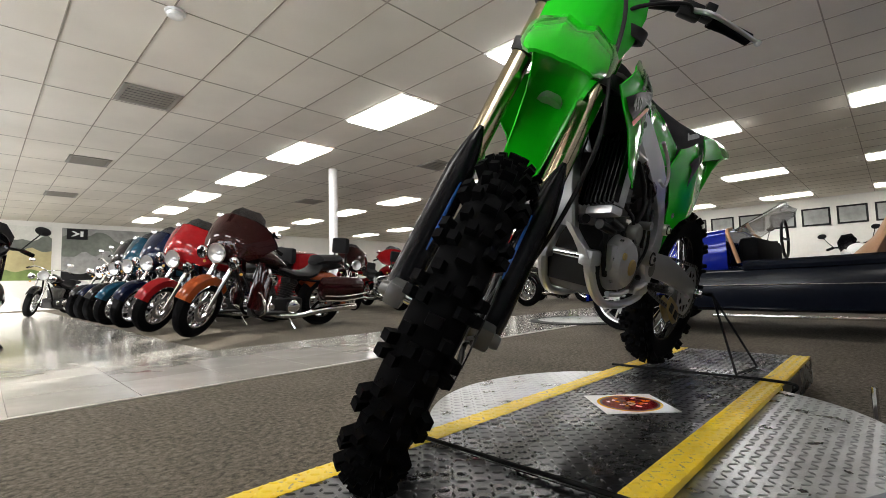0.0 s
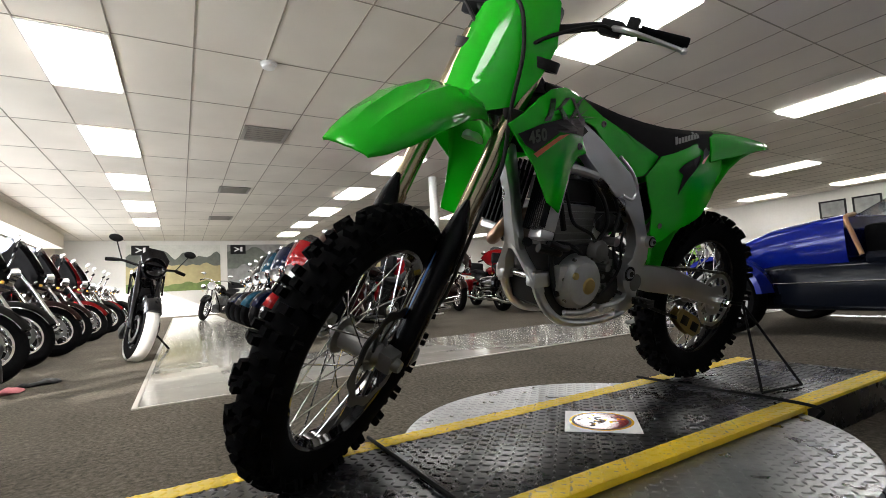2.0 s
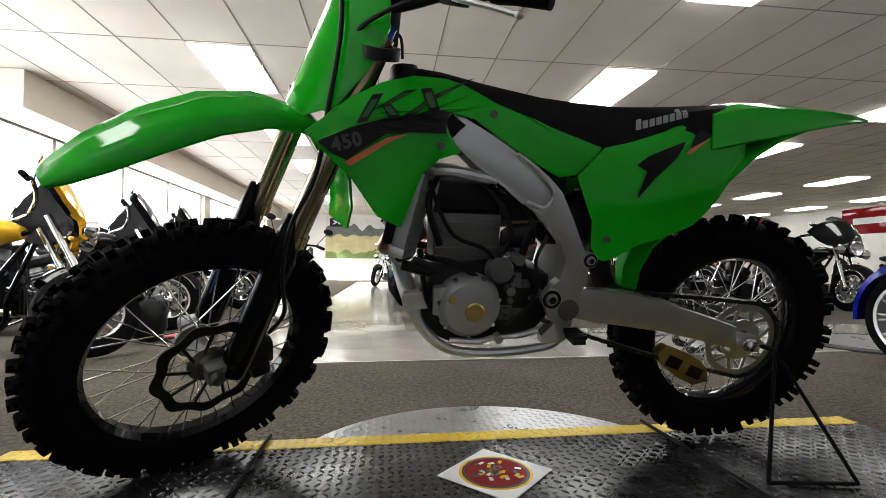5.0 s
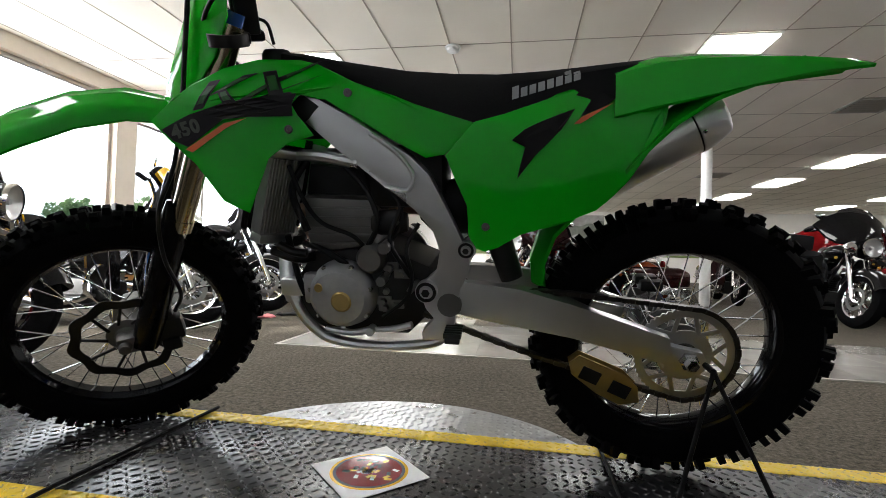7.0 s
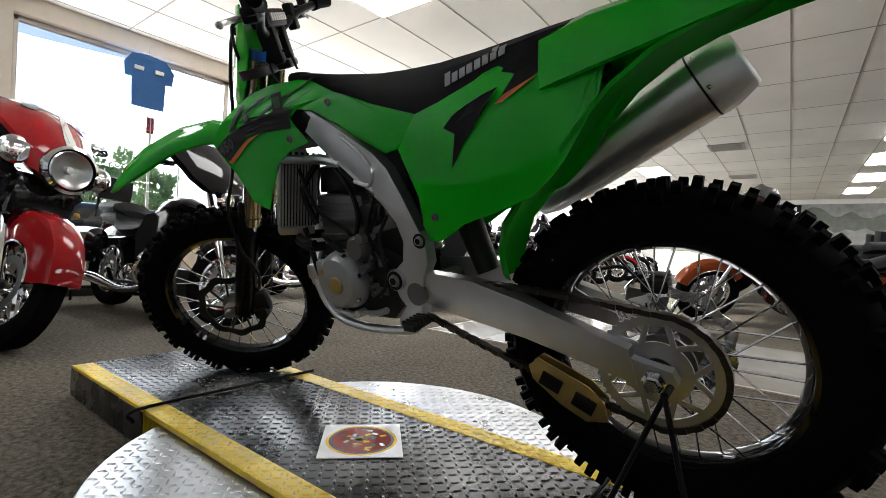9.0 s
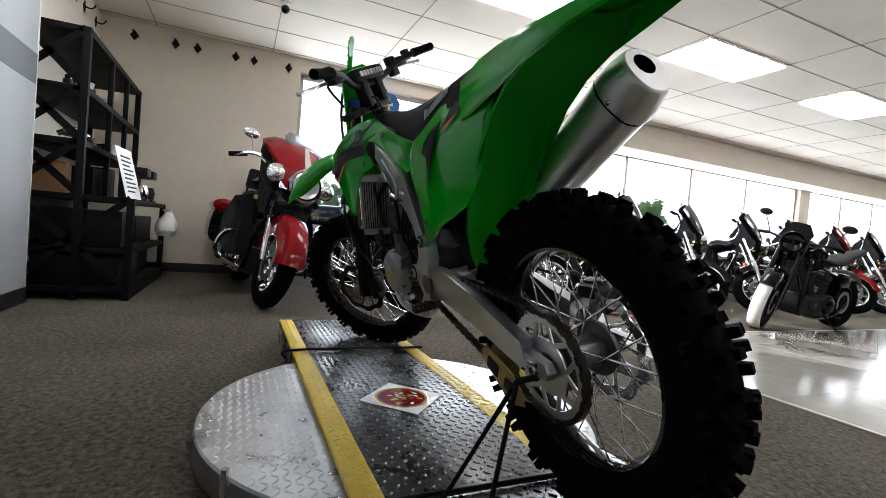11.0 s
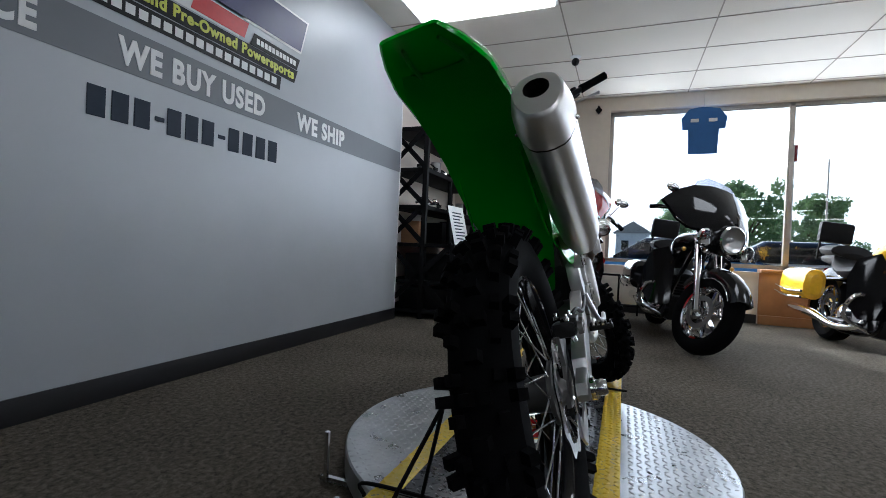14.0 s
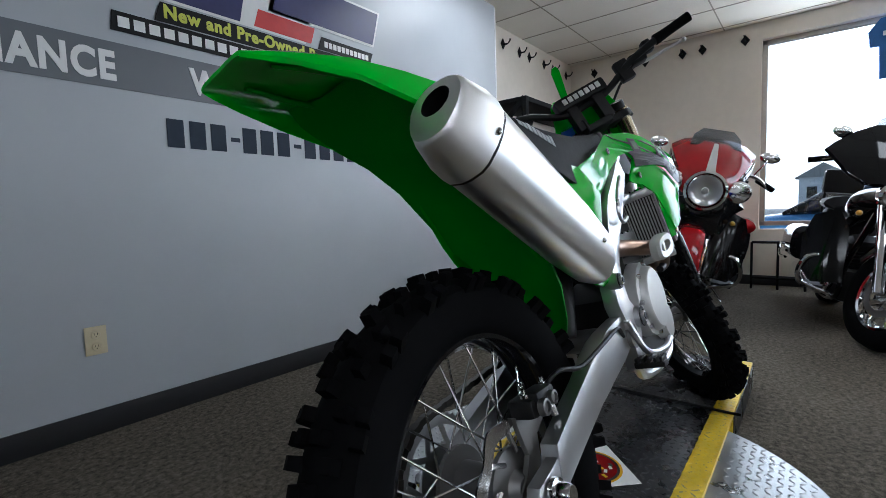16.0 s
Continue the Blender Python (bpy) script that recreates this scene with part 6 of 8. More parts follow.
# ---- things round the bike ----
def shelf_unit():
    """A black steel bench with a narrower shelf rack standing on its back half, braced at the end."""
    top = empty("shelf_unit", pose(3.49, 1.45, 0), "tall black steel shelf unit with crossed braces on a deep bench", "shelf")
    w, d, h, front, lowh, loww = 1.86, 0.75, 2.01, 0.33, 0.79, 1.6
    steel = M["black_shelf"]

    def slab(name, lo, hi, bevel=0.004):
        b = B()
        box(b, lo, hi, bevel)
        return part(name, b, steel, top)

    for x in (0.0, w):
        for y in (front, d):
            slab("post", (x - 0.025, y - 0.025, 0), (x + 0.025, y + 0.025, h))
    for x in (0.0, loww):
        slab("post", (x - 0.025, -0.025, 0), (x + 0.025, 0.025, lowh))
    for x in (0.72, 1.3):
        slab("divider", (x - 0.018, front - 0.02, lowh), (x + 0.018, front + 0.02, h))
    for z in (1.19, 1.58, 2.01):
        slab("shelf_board", (-0.02, front - 0.02, z - 0.045), (w + 0.02, d + 0.02, z))
    for z in (0.1, 0.4, lowh):
        slab("bench_board", (-0.02, -0.02, z - 0.04), (loww + 0.02, d + 0.02, z))
    for y0, levels in ((front, (lowh, 1.19, 1.58, 2.0)), (0.0, (0.1, lowh))):
        for z0, z1 in zip(levels, levels[1:]):
            for a, c in ((z0, z1), (z1, z0)):
                b = B()
                n = Vector((0, c - a, y0 - d)).normalized() * 0.026
                loft(b, [[(x, y + e * n.y, z + e * n.z) for x, e in ((-0.02, -1), (-0.012, -1), (-0.012, 1), (-0.02, 1))] for y, z in ((y0, a), (d, c))])
                part("brace", b, steel, top)
    slab("kick_plate", (0.0, -0.018, 0.0), (loww, -0.006, 0.06), 0.002)
    return top


shelf_unit()


def carton(m, size, material, label):
    top = empty("box", m, label, "box")
    b = B()
    box(b, (-size[0] / 2, -size[1] / 2, 0), (size[0] / 2, size[1] / 2, size[2]), 0.006)
    part("body", b, material, top)
    b = B()
    box(b, (-size[0] / 2 - 0.002, -0.02, size[2] - 0.001), (size[0] / 2 + 0.002, 0.02, size[2] + 0.002))
    part("tape", b, M["tan"], top)
    return top


def chrome_part(m, k):
    top = empty("chrome_accessory", m, "polished chrome motorcycle accessory on the shelf", "accessory")
    b = B()
    tube(b, [(-0.1, 0, 0.04), (0.0, 0.03, 0.1), (0.1, 0, 0.05)], 0.02, 10)
    lathe(b, [(0.0, 0.0), (0.05, 0.0), (0.055, 0.02), (0.03, 0.04), (0.0, 0.045)], 18, pose(0.02, 0, 0.045 + 0.01 * k, 90))
    part("body", b, M["chrome"], top)
    b = B()
    lathe(b, [(0.0, 0.0), (0.03, 0.0), (0.03, 0.03)], 14, pose(-0.1, 0, 0.03, 90))
    part("foot", b, M["black"], top)
    return top


for i, (x, y, z) in enumerate(((3.72, 1.92, 1.58), (3.95, 1.9, 1.58), (4.35, 1.95, 1.58), (3.75, 1.9, 1.19), (4.05, 1.92, 1.19), (4.6, 1.92, 1.19), (5.0, 1.95, 1.58))):
    chrome_part(pose(x, y, z, 0, 0, 40 * i), i % 3)
carton(pose(3.75, 2.02, 0.79, 0, 0, 8), (0.26, 0.2, 0.24), M["tan"], "tan carton on the black bench")
carton(pose(4.45, 2.0, 0.79, 0, 0, -5), (0.28, 0.24, 0.26), M["black"], "dark carton on the black bench")
carton(pose(4.9, 2.0, 0.79, 0, 0, 3), (0.3, 0.24, 0.3), M["black"], "dark carton on the black bench")
carton(pose(3.95, 1.8, 0.4, 0, 0, 4), (0.7, 0.5, 0.28), M["black"], "dark carton under the bench")
carton(pose(4.7, 1.8, 0.4, 0, 0, -3), (0.6, 0.5, 0.25), M["black"], "dark carton under the bench")
carton(pose(3.95, 1.8, 0.1, 0, 0, 0), (0.76, 0.55, 0.22), M["black"], "wide dark carton on the bottom board")
carton(pose(4.72, 1.8, 0.1, 0, 0, 2), (0.62, 0.5, 0.24), M["black"], "wide dark carton on the bottom board")
for x, z, r, lab in ((4.15, 1.58, 0.06, "pale round tin on the shelf"), (4.75, 1.58, 0.05, "pale round tin on the shelf"), (5.1, 1.19, 0.07, "pale round tin on the shelf")):
    b = B()
    lathe(b, [(0.0, 0.0), (r, 0.0), (r, 0.15), (r + 0.004, 0.152), (r + 0.004, 0.17), (0.0, 0.172)], 24, pose(0, 0, 0, 90))
    ob = tagged(part("tin", b, M["fin"]), lab, "tin")
    ob.matrix_world = pose(x, 1.95, z)
top = empty("info_sheet", pose(3.98, 1.52, 0.792, -14, 0, -6), "white printed price sheet leaning on the bench", "notice")
b = B()
box(b, (-0.19, -0.004, 0), (0.19, 0.0, 0.44), 0.001)
part("card", b, M["white"], top)
b = B()
for k in range(9):
    box(b, (-0.12, -0.0055, 0.06 + 0.037 * k), (0.12 if k % 3 else 0.06, -0.0042, 0.074 + 0.037 * k))
part("text_bars", b, M["ink"], top, smooth=0)
for x, z, hue in ((4.5, 0.79, "chrome"), (4.85, 0.79, "black")):
    top = empty("coffee_maker", pose(x, 1.6, z), "small dark coffee maker on the side table", "coffee maker")
    b = B()
    box(b, (-0.1, -0.1, 0), (0.1, 0.12, 0.03), 0.01)
    box(b, (-0.1, 0.04, 0.03), (0.1, 0.12, 0.3), 0.012)
    box(b, (-0.1, -0.1, 0.24), (0.1, 0.04, 0.32), 0.012)
    part("body", b, M["black"], top)
    b = B()
    lathe(b, [(0.0, 0.0), (0.06, 0.0), (0.07, 0.06), (0.055, 0.12), (0.0, 0.125)], 18, pose(0, -0.035, 0.032, 90) @ Matrix.Diagonal((1, 1, -1, 1)))
    part("pot", b, M[hue], top)
b = B()
lathe(b, [(0.0, 0.0), (0.075, 0.01), (0.11, 0.07), (0.1, 0.16), (0.04, 0.25), (0.03, 0.27), (0.045, 0.3), (0.0, 0.3)], 20, pose(0, 0, 0, 90))
for v in b.verts:
    v.co += Vector((noise.noise(v.co * 14), noise.noise(v.co * 14 + Vector((3, 0, 0))), 0)) * 0.02
bag = tagged(part("white_bag", b, M["white"]), "white rubbish bag hanging beside the table", "bag")
bag.matrix_world = pose(5.08, 1.4, 0.44)


# ---- parked motorcycles ----
def street_wheel(name, parent, c, R, w, spokes, chrome, turn=None):
    m = (turn or Matrix.Identity(4)) @ Matrix.Translation(c)
    rim = R - 0.115
    b = B()
    prof = [(rim, -w * 0.4), (rim + 0.03, -w / 2), (R - 0.04, -w / 2), (R - 0.012, -w * 0.36), (R, 0)]
    prof += [(r, -y) for r, y in prof[-2::-1]]
    lathe(b, prof + [(rim - 0.003, 0)], 40, closed=True)
    ty = part(name, moved(b, m), M["rubber"], parent, "black road tyre")
    b = B()
    lathe(b, [(rim + 0.006, -w * 0.4), (rim - 0.015, -w * 0.34), (rim - 0.03, 0), (rim - 0.015, w * 0.34), (rim + 0.006, w * 0.4), (rim, 0)], 40, closed=True)
    lathe(b, [(0.0, -0.07), (0.04, -0.07), (0.05, -0.04), (0.05, 0.04), (0.04, 0.07), (0.0, 0.07)], 16)
    for k in range(spokes):
        a = 2 * math.pi * k / spokes
        if spokes < 14:
            tube(b, [(0.04 * math.cos(a), 0.0, 0.04 * math.sin(a)), ((rim - 0.02) * math.cos(a + 0.1), 0, (rim - 0.02) * math.sin(a + 0.1))], [0.02, 0.014], 6, 1)
        else:
            s = 0.035 if k % 2 else -0.035
            tube(b, [(0.045 * math.cos(a + 0.5), s, 0.045 * math.sin(a + 0.5)), ((rim - 0.02) * math.cos(a), 0, (rim - 0.02) * math.sin(a))], 0.003, 4, 1)
    part("rim", moved(b, m), chrome, ty, "bright wheel rim")
    for s in (-1, 1):
        b = B()
        lathe(b, [(0.135, s * 0.06), (0.135, s * 0.064), (0.095, s * 0.064), (0.095, s * 0.06)], 32, closed=True)
        part("brake_disc", moved(b, m), M["cast"], ty)
    return ty


def arc_fender(parent, name, c, R, w, a0, a1, material, turn=None, label="", deep=0.09):
    rings = []
    for k in range(15):
        a = radians(a0 + (a1 - a0) * k / 14)
        ring = []
        for q, dr in ((1.0, -deep), (0.98, -0.03), (0.8, 0.0), (0.4, 0.014), (-0.4, 0.014), (-0.8, 0.0), (-0.98, -0.03), (-1.0, -deep), (-0.94, 0.005 - deep), (-0.8, -0.015), (0.8, -0.015), (0.94, 0.005 - deep)):
            r = R + dr
            ring.append((c[0] + r * math.cos(a), w / 2 * q, c[2] + r * math.sin(a)))
        rings.append(ring)
    b = B()
    loft(b, rings)
    if turn is not None:
        moved(b, turn)
    return part(name, b, material, parent, label)


def road_bike(m, paint, style, label, fender=None, group="parked motorcycles", steer=0.0, trunk=False, extra=None):
    """style: 'tour' has a fork-mounted fairing and side cases, 'cruise' is bare, 'naked' is a short sporty one."""
    fender = fender or paint
    dresser = style == "dresser"
    style = "tour" if dresser else style
    top = empty("motorcycle", m, label, "motorcycle", group)
    wb, R = (1.62, 0.33) if style != "naked" else (1.45, 0.31)
    P = M[paint] if isinstance(paint, str) else paint
    FP = M[fender] if isinstance(fender, str) else fender
    rake = radians(29 if style != "naked" else 24)
    ap = Vector((wb + 0.1, 0, 0))
    ad = Vector((-math.sin(rake), 0, math.cos(rake)))
    T = Matrix.Translation(ap) @ Matrix.Rotation(radians(steer), 4, ad) @ Matrix.Translation(-ap)
    metal = M["chrome"] if style != "naked" else M["gloss_black"]
    street_wheel("rear_wheel", top, (0, 0, R), R, 0.17, 10, metal)
    street_wheel("front_wheel", top, (wb, 0, R), R, 0.12, 9 if style != "cruise" else 28, metal, T)
    def fx(z):
        return wb - (z - R) * math.tan(rake) + 0.02
    if dresser:
        ff = arc_fender(top, "front_fender", (wb, 0, R), R + 0.04, 0.175, 160, 4, FP, T, "deep red valanced front fender", 0.17)
        for s in (1, -1):
            b = B()
            tube(b, [(wb + (R - 0.125) * math.cos(radians(a)), s * 0.089, R + (R - 0.125) * math.sin(radians(a))) for a in range(160, 3, -12)], 0.006, 8, 2)
            part("fender_trim", moved(b, T), M["chrome"], ff, "chrome edge trim")
    else:
        a0, a1 = (150, 26) if style == "tour" else (120, 35)
        ff = arc_fender(top, "front_fender", (wb, 0, R), R + 0.035, 0.15, a0, a1, FP, T, "painted front fender")
        if style == "tour":
            for s in (1, -1):
                b = B()
                tube(b, [(wb + (R - 0.052) * math.cos(radians(a)), s * 0.076, R + (R - 0.052) * math.sin(radians(a))) for a in range(a0, a1 - 1, -12)], 0.005, 6, 2)
                part("fender_trim", moved(b, T), M["chrome"], ff, "chrome edge trim")
    arc_fender(top, "rear_fender", (0, 0, R), R + 0.06, 0.2, 200 if style != "naked" else 140, 40, FP if style != "naked" else M["black"], None, "painted rear fender")
    for s in (1, -1):
        b = B()
        tube(b, [(fx(R) - 0.01, s * 0.1, R), (fx(0.6), s * 0.1, 0.6), (fx(1.0), s * 0.1, 1.0)], [0.03, 0.028, 0.024], 12, 2)
        part("fork_leg", moved(b, T), metal, top, "bright fork leg")
    # frame and engine
    b = B()
    box(b, (0.35, -0.13, 0.16), (0.98, 0.13, 0.4), 0.05)
    part("crankcase", b, M["dark_cast"], top, "engine case")
    for dx, tilt in ((0.56, -18), (0.76, 22)):
        levels = []
        for k in range(7):
            levels += [(0.03 * k, 0.06), (0.03 * k + 0.002, 0.08), (0.03 * k + 0.016, 0.08), (0.03 * k + 0.018, 0.06)]
        levels += [(0.205, 0.085), (0.25, 0.085), (0.272, 0.06)]
        b = B()
        loft(b, [[(u * r, v * r * 1.06, z) for u, v in ((1, 0.7), (0.7, 1), (-0.7, 1), (-1, 0.7), (-1, -0.7), (-0.7, -1), (0.7, -1), (1, -0.7))] for z, r in levels])
        part("cylinder", moved(b, pose(dx, 0, 0.38, 0, tilt, 0)), M["cast"] if style == "cruise" else M["black"], top, "finned cylinder")
    for x, y, z, r, d in ((0.5, 0.13, 0.29, 0.1, 0.05), (0.5, -0.13, 0.29, 0.1, 0.05), (0.82, 0.13, 0.3, 0.06, 0.04), (0.66, -0.1, 0.6, 0.075, 0.07)):
        b = B()
        lathe(b, [(0.0, d), (r * 0.6, d), (r * 0.9, d * 0.6), (r, 0.0)], 24, pose(x, y, z) @ Matrix.Diagonal((1, math.copysign(1, y), 1, 1)))
        part("engine_cover", b, metal, top, "bright engine cover")
    b = B()
    for s in (1, -1):
        tube(b, [(1.22, s * 0.04, 0.82), (1.05, s * 0.11, 0.45), (0.98, s * 0.13, 0.2), (0.4, s * 0.14, 0.16), (0.1, s * 0.12, 0.33)], 0.018, 8)
        tube(b, [(1.2, 0, 0.9), (0.7, s * 0.06, 0.72), (0.3, s * 0.1, 0.62), (-0.1, s * 0.1, 0.6)], 0.018, 8)
    part("frame", b, M["gloss_black"], top)
    for s in ((1, -1) if style == "tour" else (-1,)):
        b = B()
        tube(b, [(0.8, s * 0.1, 0.42), (0.86, s * 0.17, 0.24), (0.5, s * 0.19, 0.18), (0.1, s * 0.21, 0.24), (-0.45, s * 0.21, 0.26)], [0.022, 0.024, 0.03, 0.045, 0.045], 12)
        part("exhaust_pipe", b, M["chrome"] if style != "naked" else M["black"], top, "chrome exhaust pipe")
    # tank and seat
    tank = [(1.16, 0.92, 0.05, 0.06), (1.08, 0.95, 0.11, 0.1), (0.95, 0.96, 0.15, 0.14), (0.8, 0.93, 0.14, 0.14), (0.66, 0.86, 0.1, 0.1), (0.58, 0.8, 0.06, 0.06)]
    b = B()
    loft(b, [[(x, w * math.cos(a), z - h * 0.5 + h * 0.75 * math.sin(a)) for a in (2 * math.pi * k / 16 for k in range(16))] for x, z, w, h in tank])
    part("fuel_tank", b, P, top, "painted fuel tank")
    st = [(0.7, 0.8, 0.1, 0.08), (0.5, 0.735, 0.17, 0.1), (0.3, 0.73, 0.18, 0.11), (0.18, 0.78, 0.17, 0.12), (0.1, 0.86, 0.15, 0.12), (-0.1, 0.86, 0.14, 0.11), (-0.24, 0.85, 0.11, 0.08)]
    if style == "naked":
        st = [(0.7, 0.83, 0.1, 0.07), (0.5, 0.8, 0.15, 0.08), (0.3, 0.82, 0.15, 0.08), (0.1, 0.88, 0.12, 0.07), (-0.25, 0.95, 0.07, 0.05)]
    b = B()
    loft(b, [[(x, w * math.cos(a), z - h * 0.5 + h * 0.6 * math.sin(a)) for a in (2 * math.pi * k / 14 for k in range(14))] for x, z, w, h in st])
    part("seat", b, M["seat"], top, "black leather seat")
    # bars, lamps, mirrors
    b = B()
    low = 0.14 if style == "naked" else 0.0
    half = [(1.06, -0.42 + low * 0.5, 1.06 - low * 0.6), (1.12, -0.3 + low * 0.3, 1.12 - low), (1.18, -0.12, 1.1 - low), (1.18, 0.0, 1.06 - low * 0.6)]
    tube(b, half + [(x, -y, z) for x, y, z in half[-2::-1]], 0.014, 10)
    part("handlebar", moved(b, T), metal, top, "bright handlebar")
    for s in (1, -1):
        b = B()
        tube(b, [(1.04, s * (0.46 - low * 0.5), 1.05 - low * 0.6), (1.09, s * (0.34 - low * 0.4), 1.1 - low * 0.85)], 0.02, 10, 1)
        part("grip", moved(b, T), M["rubber"], top)
        b = B()
        tube(b, [(1.12, s * (0.3 - low * 0.3), 1.115 - low), (1.13, s * 0.36, 1.24 - low * 0.5)], 0.006, 6, 1)
        ball(b, (1.12, s * 0.37, 1.265 - low * 0.5), 0.065, 14, 8, (0.25, 1, 0.62))
        part("mirror", moved(b, T), metal if style != "naked" else M["black"], top, "small round mirror")
    hz = 0.95
    hx = fx(hz) + (0.2 if style == "tour" else 0.12)
    lx = hx + (0.2 if dresser else (0.075 if style == "tour" else 0.0))
    b = B()
    hr = 0.92 if dresser else (0.95 if style == "tour" else 1.0)
    lathe(b, [(0.0, -0.13), (0.07 * hr, -0.12), (0.112 * hr, -0.05), (0.12 * hr, 0.0), (0.108 * hr, 0.012)], 28, pose(lx, 0, hz, 0, 0, -90))
    hl = part("headlight", moved(b, T), metal if style != "tour" else M["chrome"], top, "round chrome headlight")
    b = B()
    lathe(b, [(0.107 * hr, 0.002), (0.09 * hr, -0.02), (0.05 * hr, -0.04), (0.022, -0.044), (0.018, -0.012), (0.0, -0.008)], 28, pose(lx, 0, hz, 0, 0, -90))
    part("lens", moved(b, T), M["alu"] if style != "naked" else M["gloss_black"], hl, "fluted headlight lens")
    if style == "naked":
        b = B()
        box(b, (1.02, -0.14, 0.42), (1.07, 0.14, 0.74), 0.015)
        part("radiator", b, M["black"], top, "black radiator")
        for s in (1, -1):
            b = B()
            plate(b, [(1.2, 0.74), (1.1, 0.66), (0.86, 0.7), (0.8, 0.86), (1.0, 0.92), (1.16, 0.88)], lambda u, v: (u, s * (0.16 + 0.1 * (1.2 - u) * (u - 0.7)), v), 0.02, 1)
            part("tank_shroud", b, P, top, "black side shroud")
        b = B()
        plate(b, [(-0.12, 0.98), (-0.14, 1.06), (-0.07, 1.16), (0.07, 1.16), (0.14, 1.06), (0.12, 0.98)], lambda u, v: (hx + 0.02 - 0.6 * (v - 0.98) - 1.2 * u * u, u, v), 0.015, 1)
        part("fly_screen", moved(b, T), M["gloss_black"], top, "small black fly screen")
    if style != "naked":
        for s in (1, -1):
            b = B()
            lathe(b, [(0.0, -0.07), (0.05, -0.06), (0.072, 0.0), (0.06, 0.014), (0.0, 0.02)], 20, pose(hx + (0.06 if dresser else 0.03), s * 0.2, hz + (0.03 if dresser else -0.05), 0, 0, -90))
            lamp_ob = part("passing_lamp", moved(b, T), M["chrome"], top, "small chrome passing lamp")
            b = B()
            tube(b, [(hx - 0.1, s * 0.05, hz - 0.1), (hx - 0.1, s * 0.17, hz - 0.09)], 0.012, 8, 1)
            part("lamp_bracket", moved(b, T), M["chrome"], lamp_ob)
            b = B()
            ball(b, (hx - 0.1, s * 0.24, hz - 0.18), 0.017, 12, 8, (1, 1, 1))
            part("indicator", moved(b, T), M["amber"], top, "amber indicator")
    if style == "tour":
        b = B()
        loft(b, [[(x, w * math.cos(a), z + h * math.sin(a)) for a in (2 * math.pi * k / 14 for k in range(14))] for x, w, z, h in ((0.16, 0.1, 0.84, 0.03), (0.1, 0.17, 0.88, 0.07), (-0.14, 0.17, 0.89, 0.07), (-0.24, 0.14, 0.9, 0.06))])
        part("pillion_seat", b, M["seat"], top, "padded black pillion seat")
        if not trunk:
            b = B()
            box(b, (-0.34, -0.15, 0.98), (-0.26, 0.15, 1.2), 0.035)
            tube(b, [(-0.3, -0.12, 0.8), (-0.3, -0.12, 1.0)], 0.012, 8, 1)
            tube(b, [(-0.3, 0.12, 0.8), (-0.3, 0.12, 1.0)], 0.012, 8, 1)
            part("sissy_bar", b, M["seat"], top, "black padded backrest")
        half = [(0.0, 0.85), (0.1, 0.855), (0.15, 0.9), (0.2, 0.965), (0.28, 0.945), (0.36, 1.0), (0.44, 1.13), (0.405, 1.19), (0.34, 1.27), (0.26, 1.33), (0.14, 1.365), (0.0, 1.375)]
        out = half + [(-u, v) for u, v in half[-2:0:-1]]

        def wing(u, v):
            return (hx + 0.04 - 1.6 * u * u - max(0.0, v - 0.95) * 0.2 - 0.95 * max(0.0, v - 0.95) ** 2 - (0.05 if abs(u) < 0.11 and v < 1.06 else 0.0), u, v)

        b = B()
        if dresser:
            nose = [(0.15, 0.1, 1.055, 0.96, 0.86), (0.08, 0.145, 1.11, 1.0, 0.875), (-0.02, 0.19, 1.2, 1.08, 0.92), (-0.12, 0.23, 1.27, 1.15, 0.99), (-0.24, 0.262, 1.32, 1.21, 1.07), (-0.36, 0.28, 1.34, 1.26, 1.15)]
            loft(b, [[(hx + x, w * c, {2: zt, 1: (zt * 2 + zm) / 3, 0: zm, -1: (zb * 2 + zm) / 3, -2: zb}[q]) for c, q in ((0, 2), (0.3, 2), (0.72, 1), (1, 0), (0.92, -1), (0.5, -2), (-0.5, -2), (-0.92, -1), (-1, 0), (-0.72, 1), (-0.3, 2))] for x, w, zt, zm, zb in nose])
            fair = part("fairing", moved(b, T), P, top, "deep red pointed nose fairing")
            b = B()
            plate(b, [(0.155, -0.03), (0.07, -0.026), (-0.1, -0.014), (-0.1, 0.014), (0.07, 0.026), (0.155, 0.03)], lambda u, v: (hx + u, v, 1.064 - (u - 0.15) * (0.8 if u > 0.05 else 0.86)), 0.006, 1)
            part("nose_trim", moved(b, T), M["chrome"], fair, "chrome strip down the nose")
            b = B()
            lathe(b, [(0.112, -0.07), (0.132, -0.03), (0.128, 0.0), (0.112, 0.008)], 32, pose(lx, 0, hz, 0, 0, -90))
            part("headlight_bezel", moved(b, T), M["chrome"], fair, "chrome headlight surround")
            b = B()
            box(b, (hx - 0.16, -0.15, 0.66), (hx + 0.06, 0.15, 0.9), 0.04)
            part("fork_cover", moved(b, T), M["gloss_black"], top, "black cover below the fairing")
            for s in (1, -1):
                b = B()
                plate(b, [(0.05, 1.0), (-0.1, 1.11), (-0.3, 1.22), (-0.3, 1.15), (-0.1, 1.02), (0.04, 0.93)], lambda u, v: (hx + u, s * (curve(-u, [(-0.08, 0.147), (0.02, 0.192), (0.12, 0.233), (0.24, 0.265), (0.36, 0.284)]) + 0.004), v), 0.006, 2)
                part("side_panel", moved(b, T), M["gloss_black"], fair, "black lower fairing edge")
                b = B()
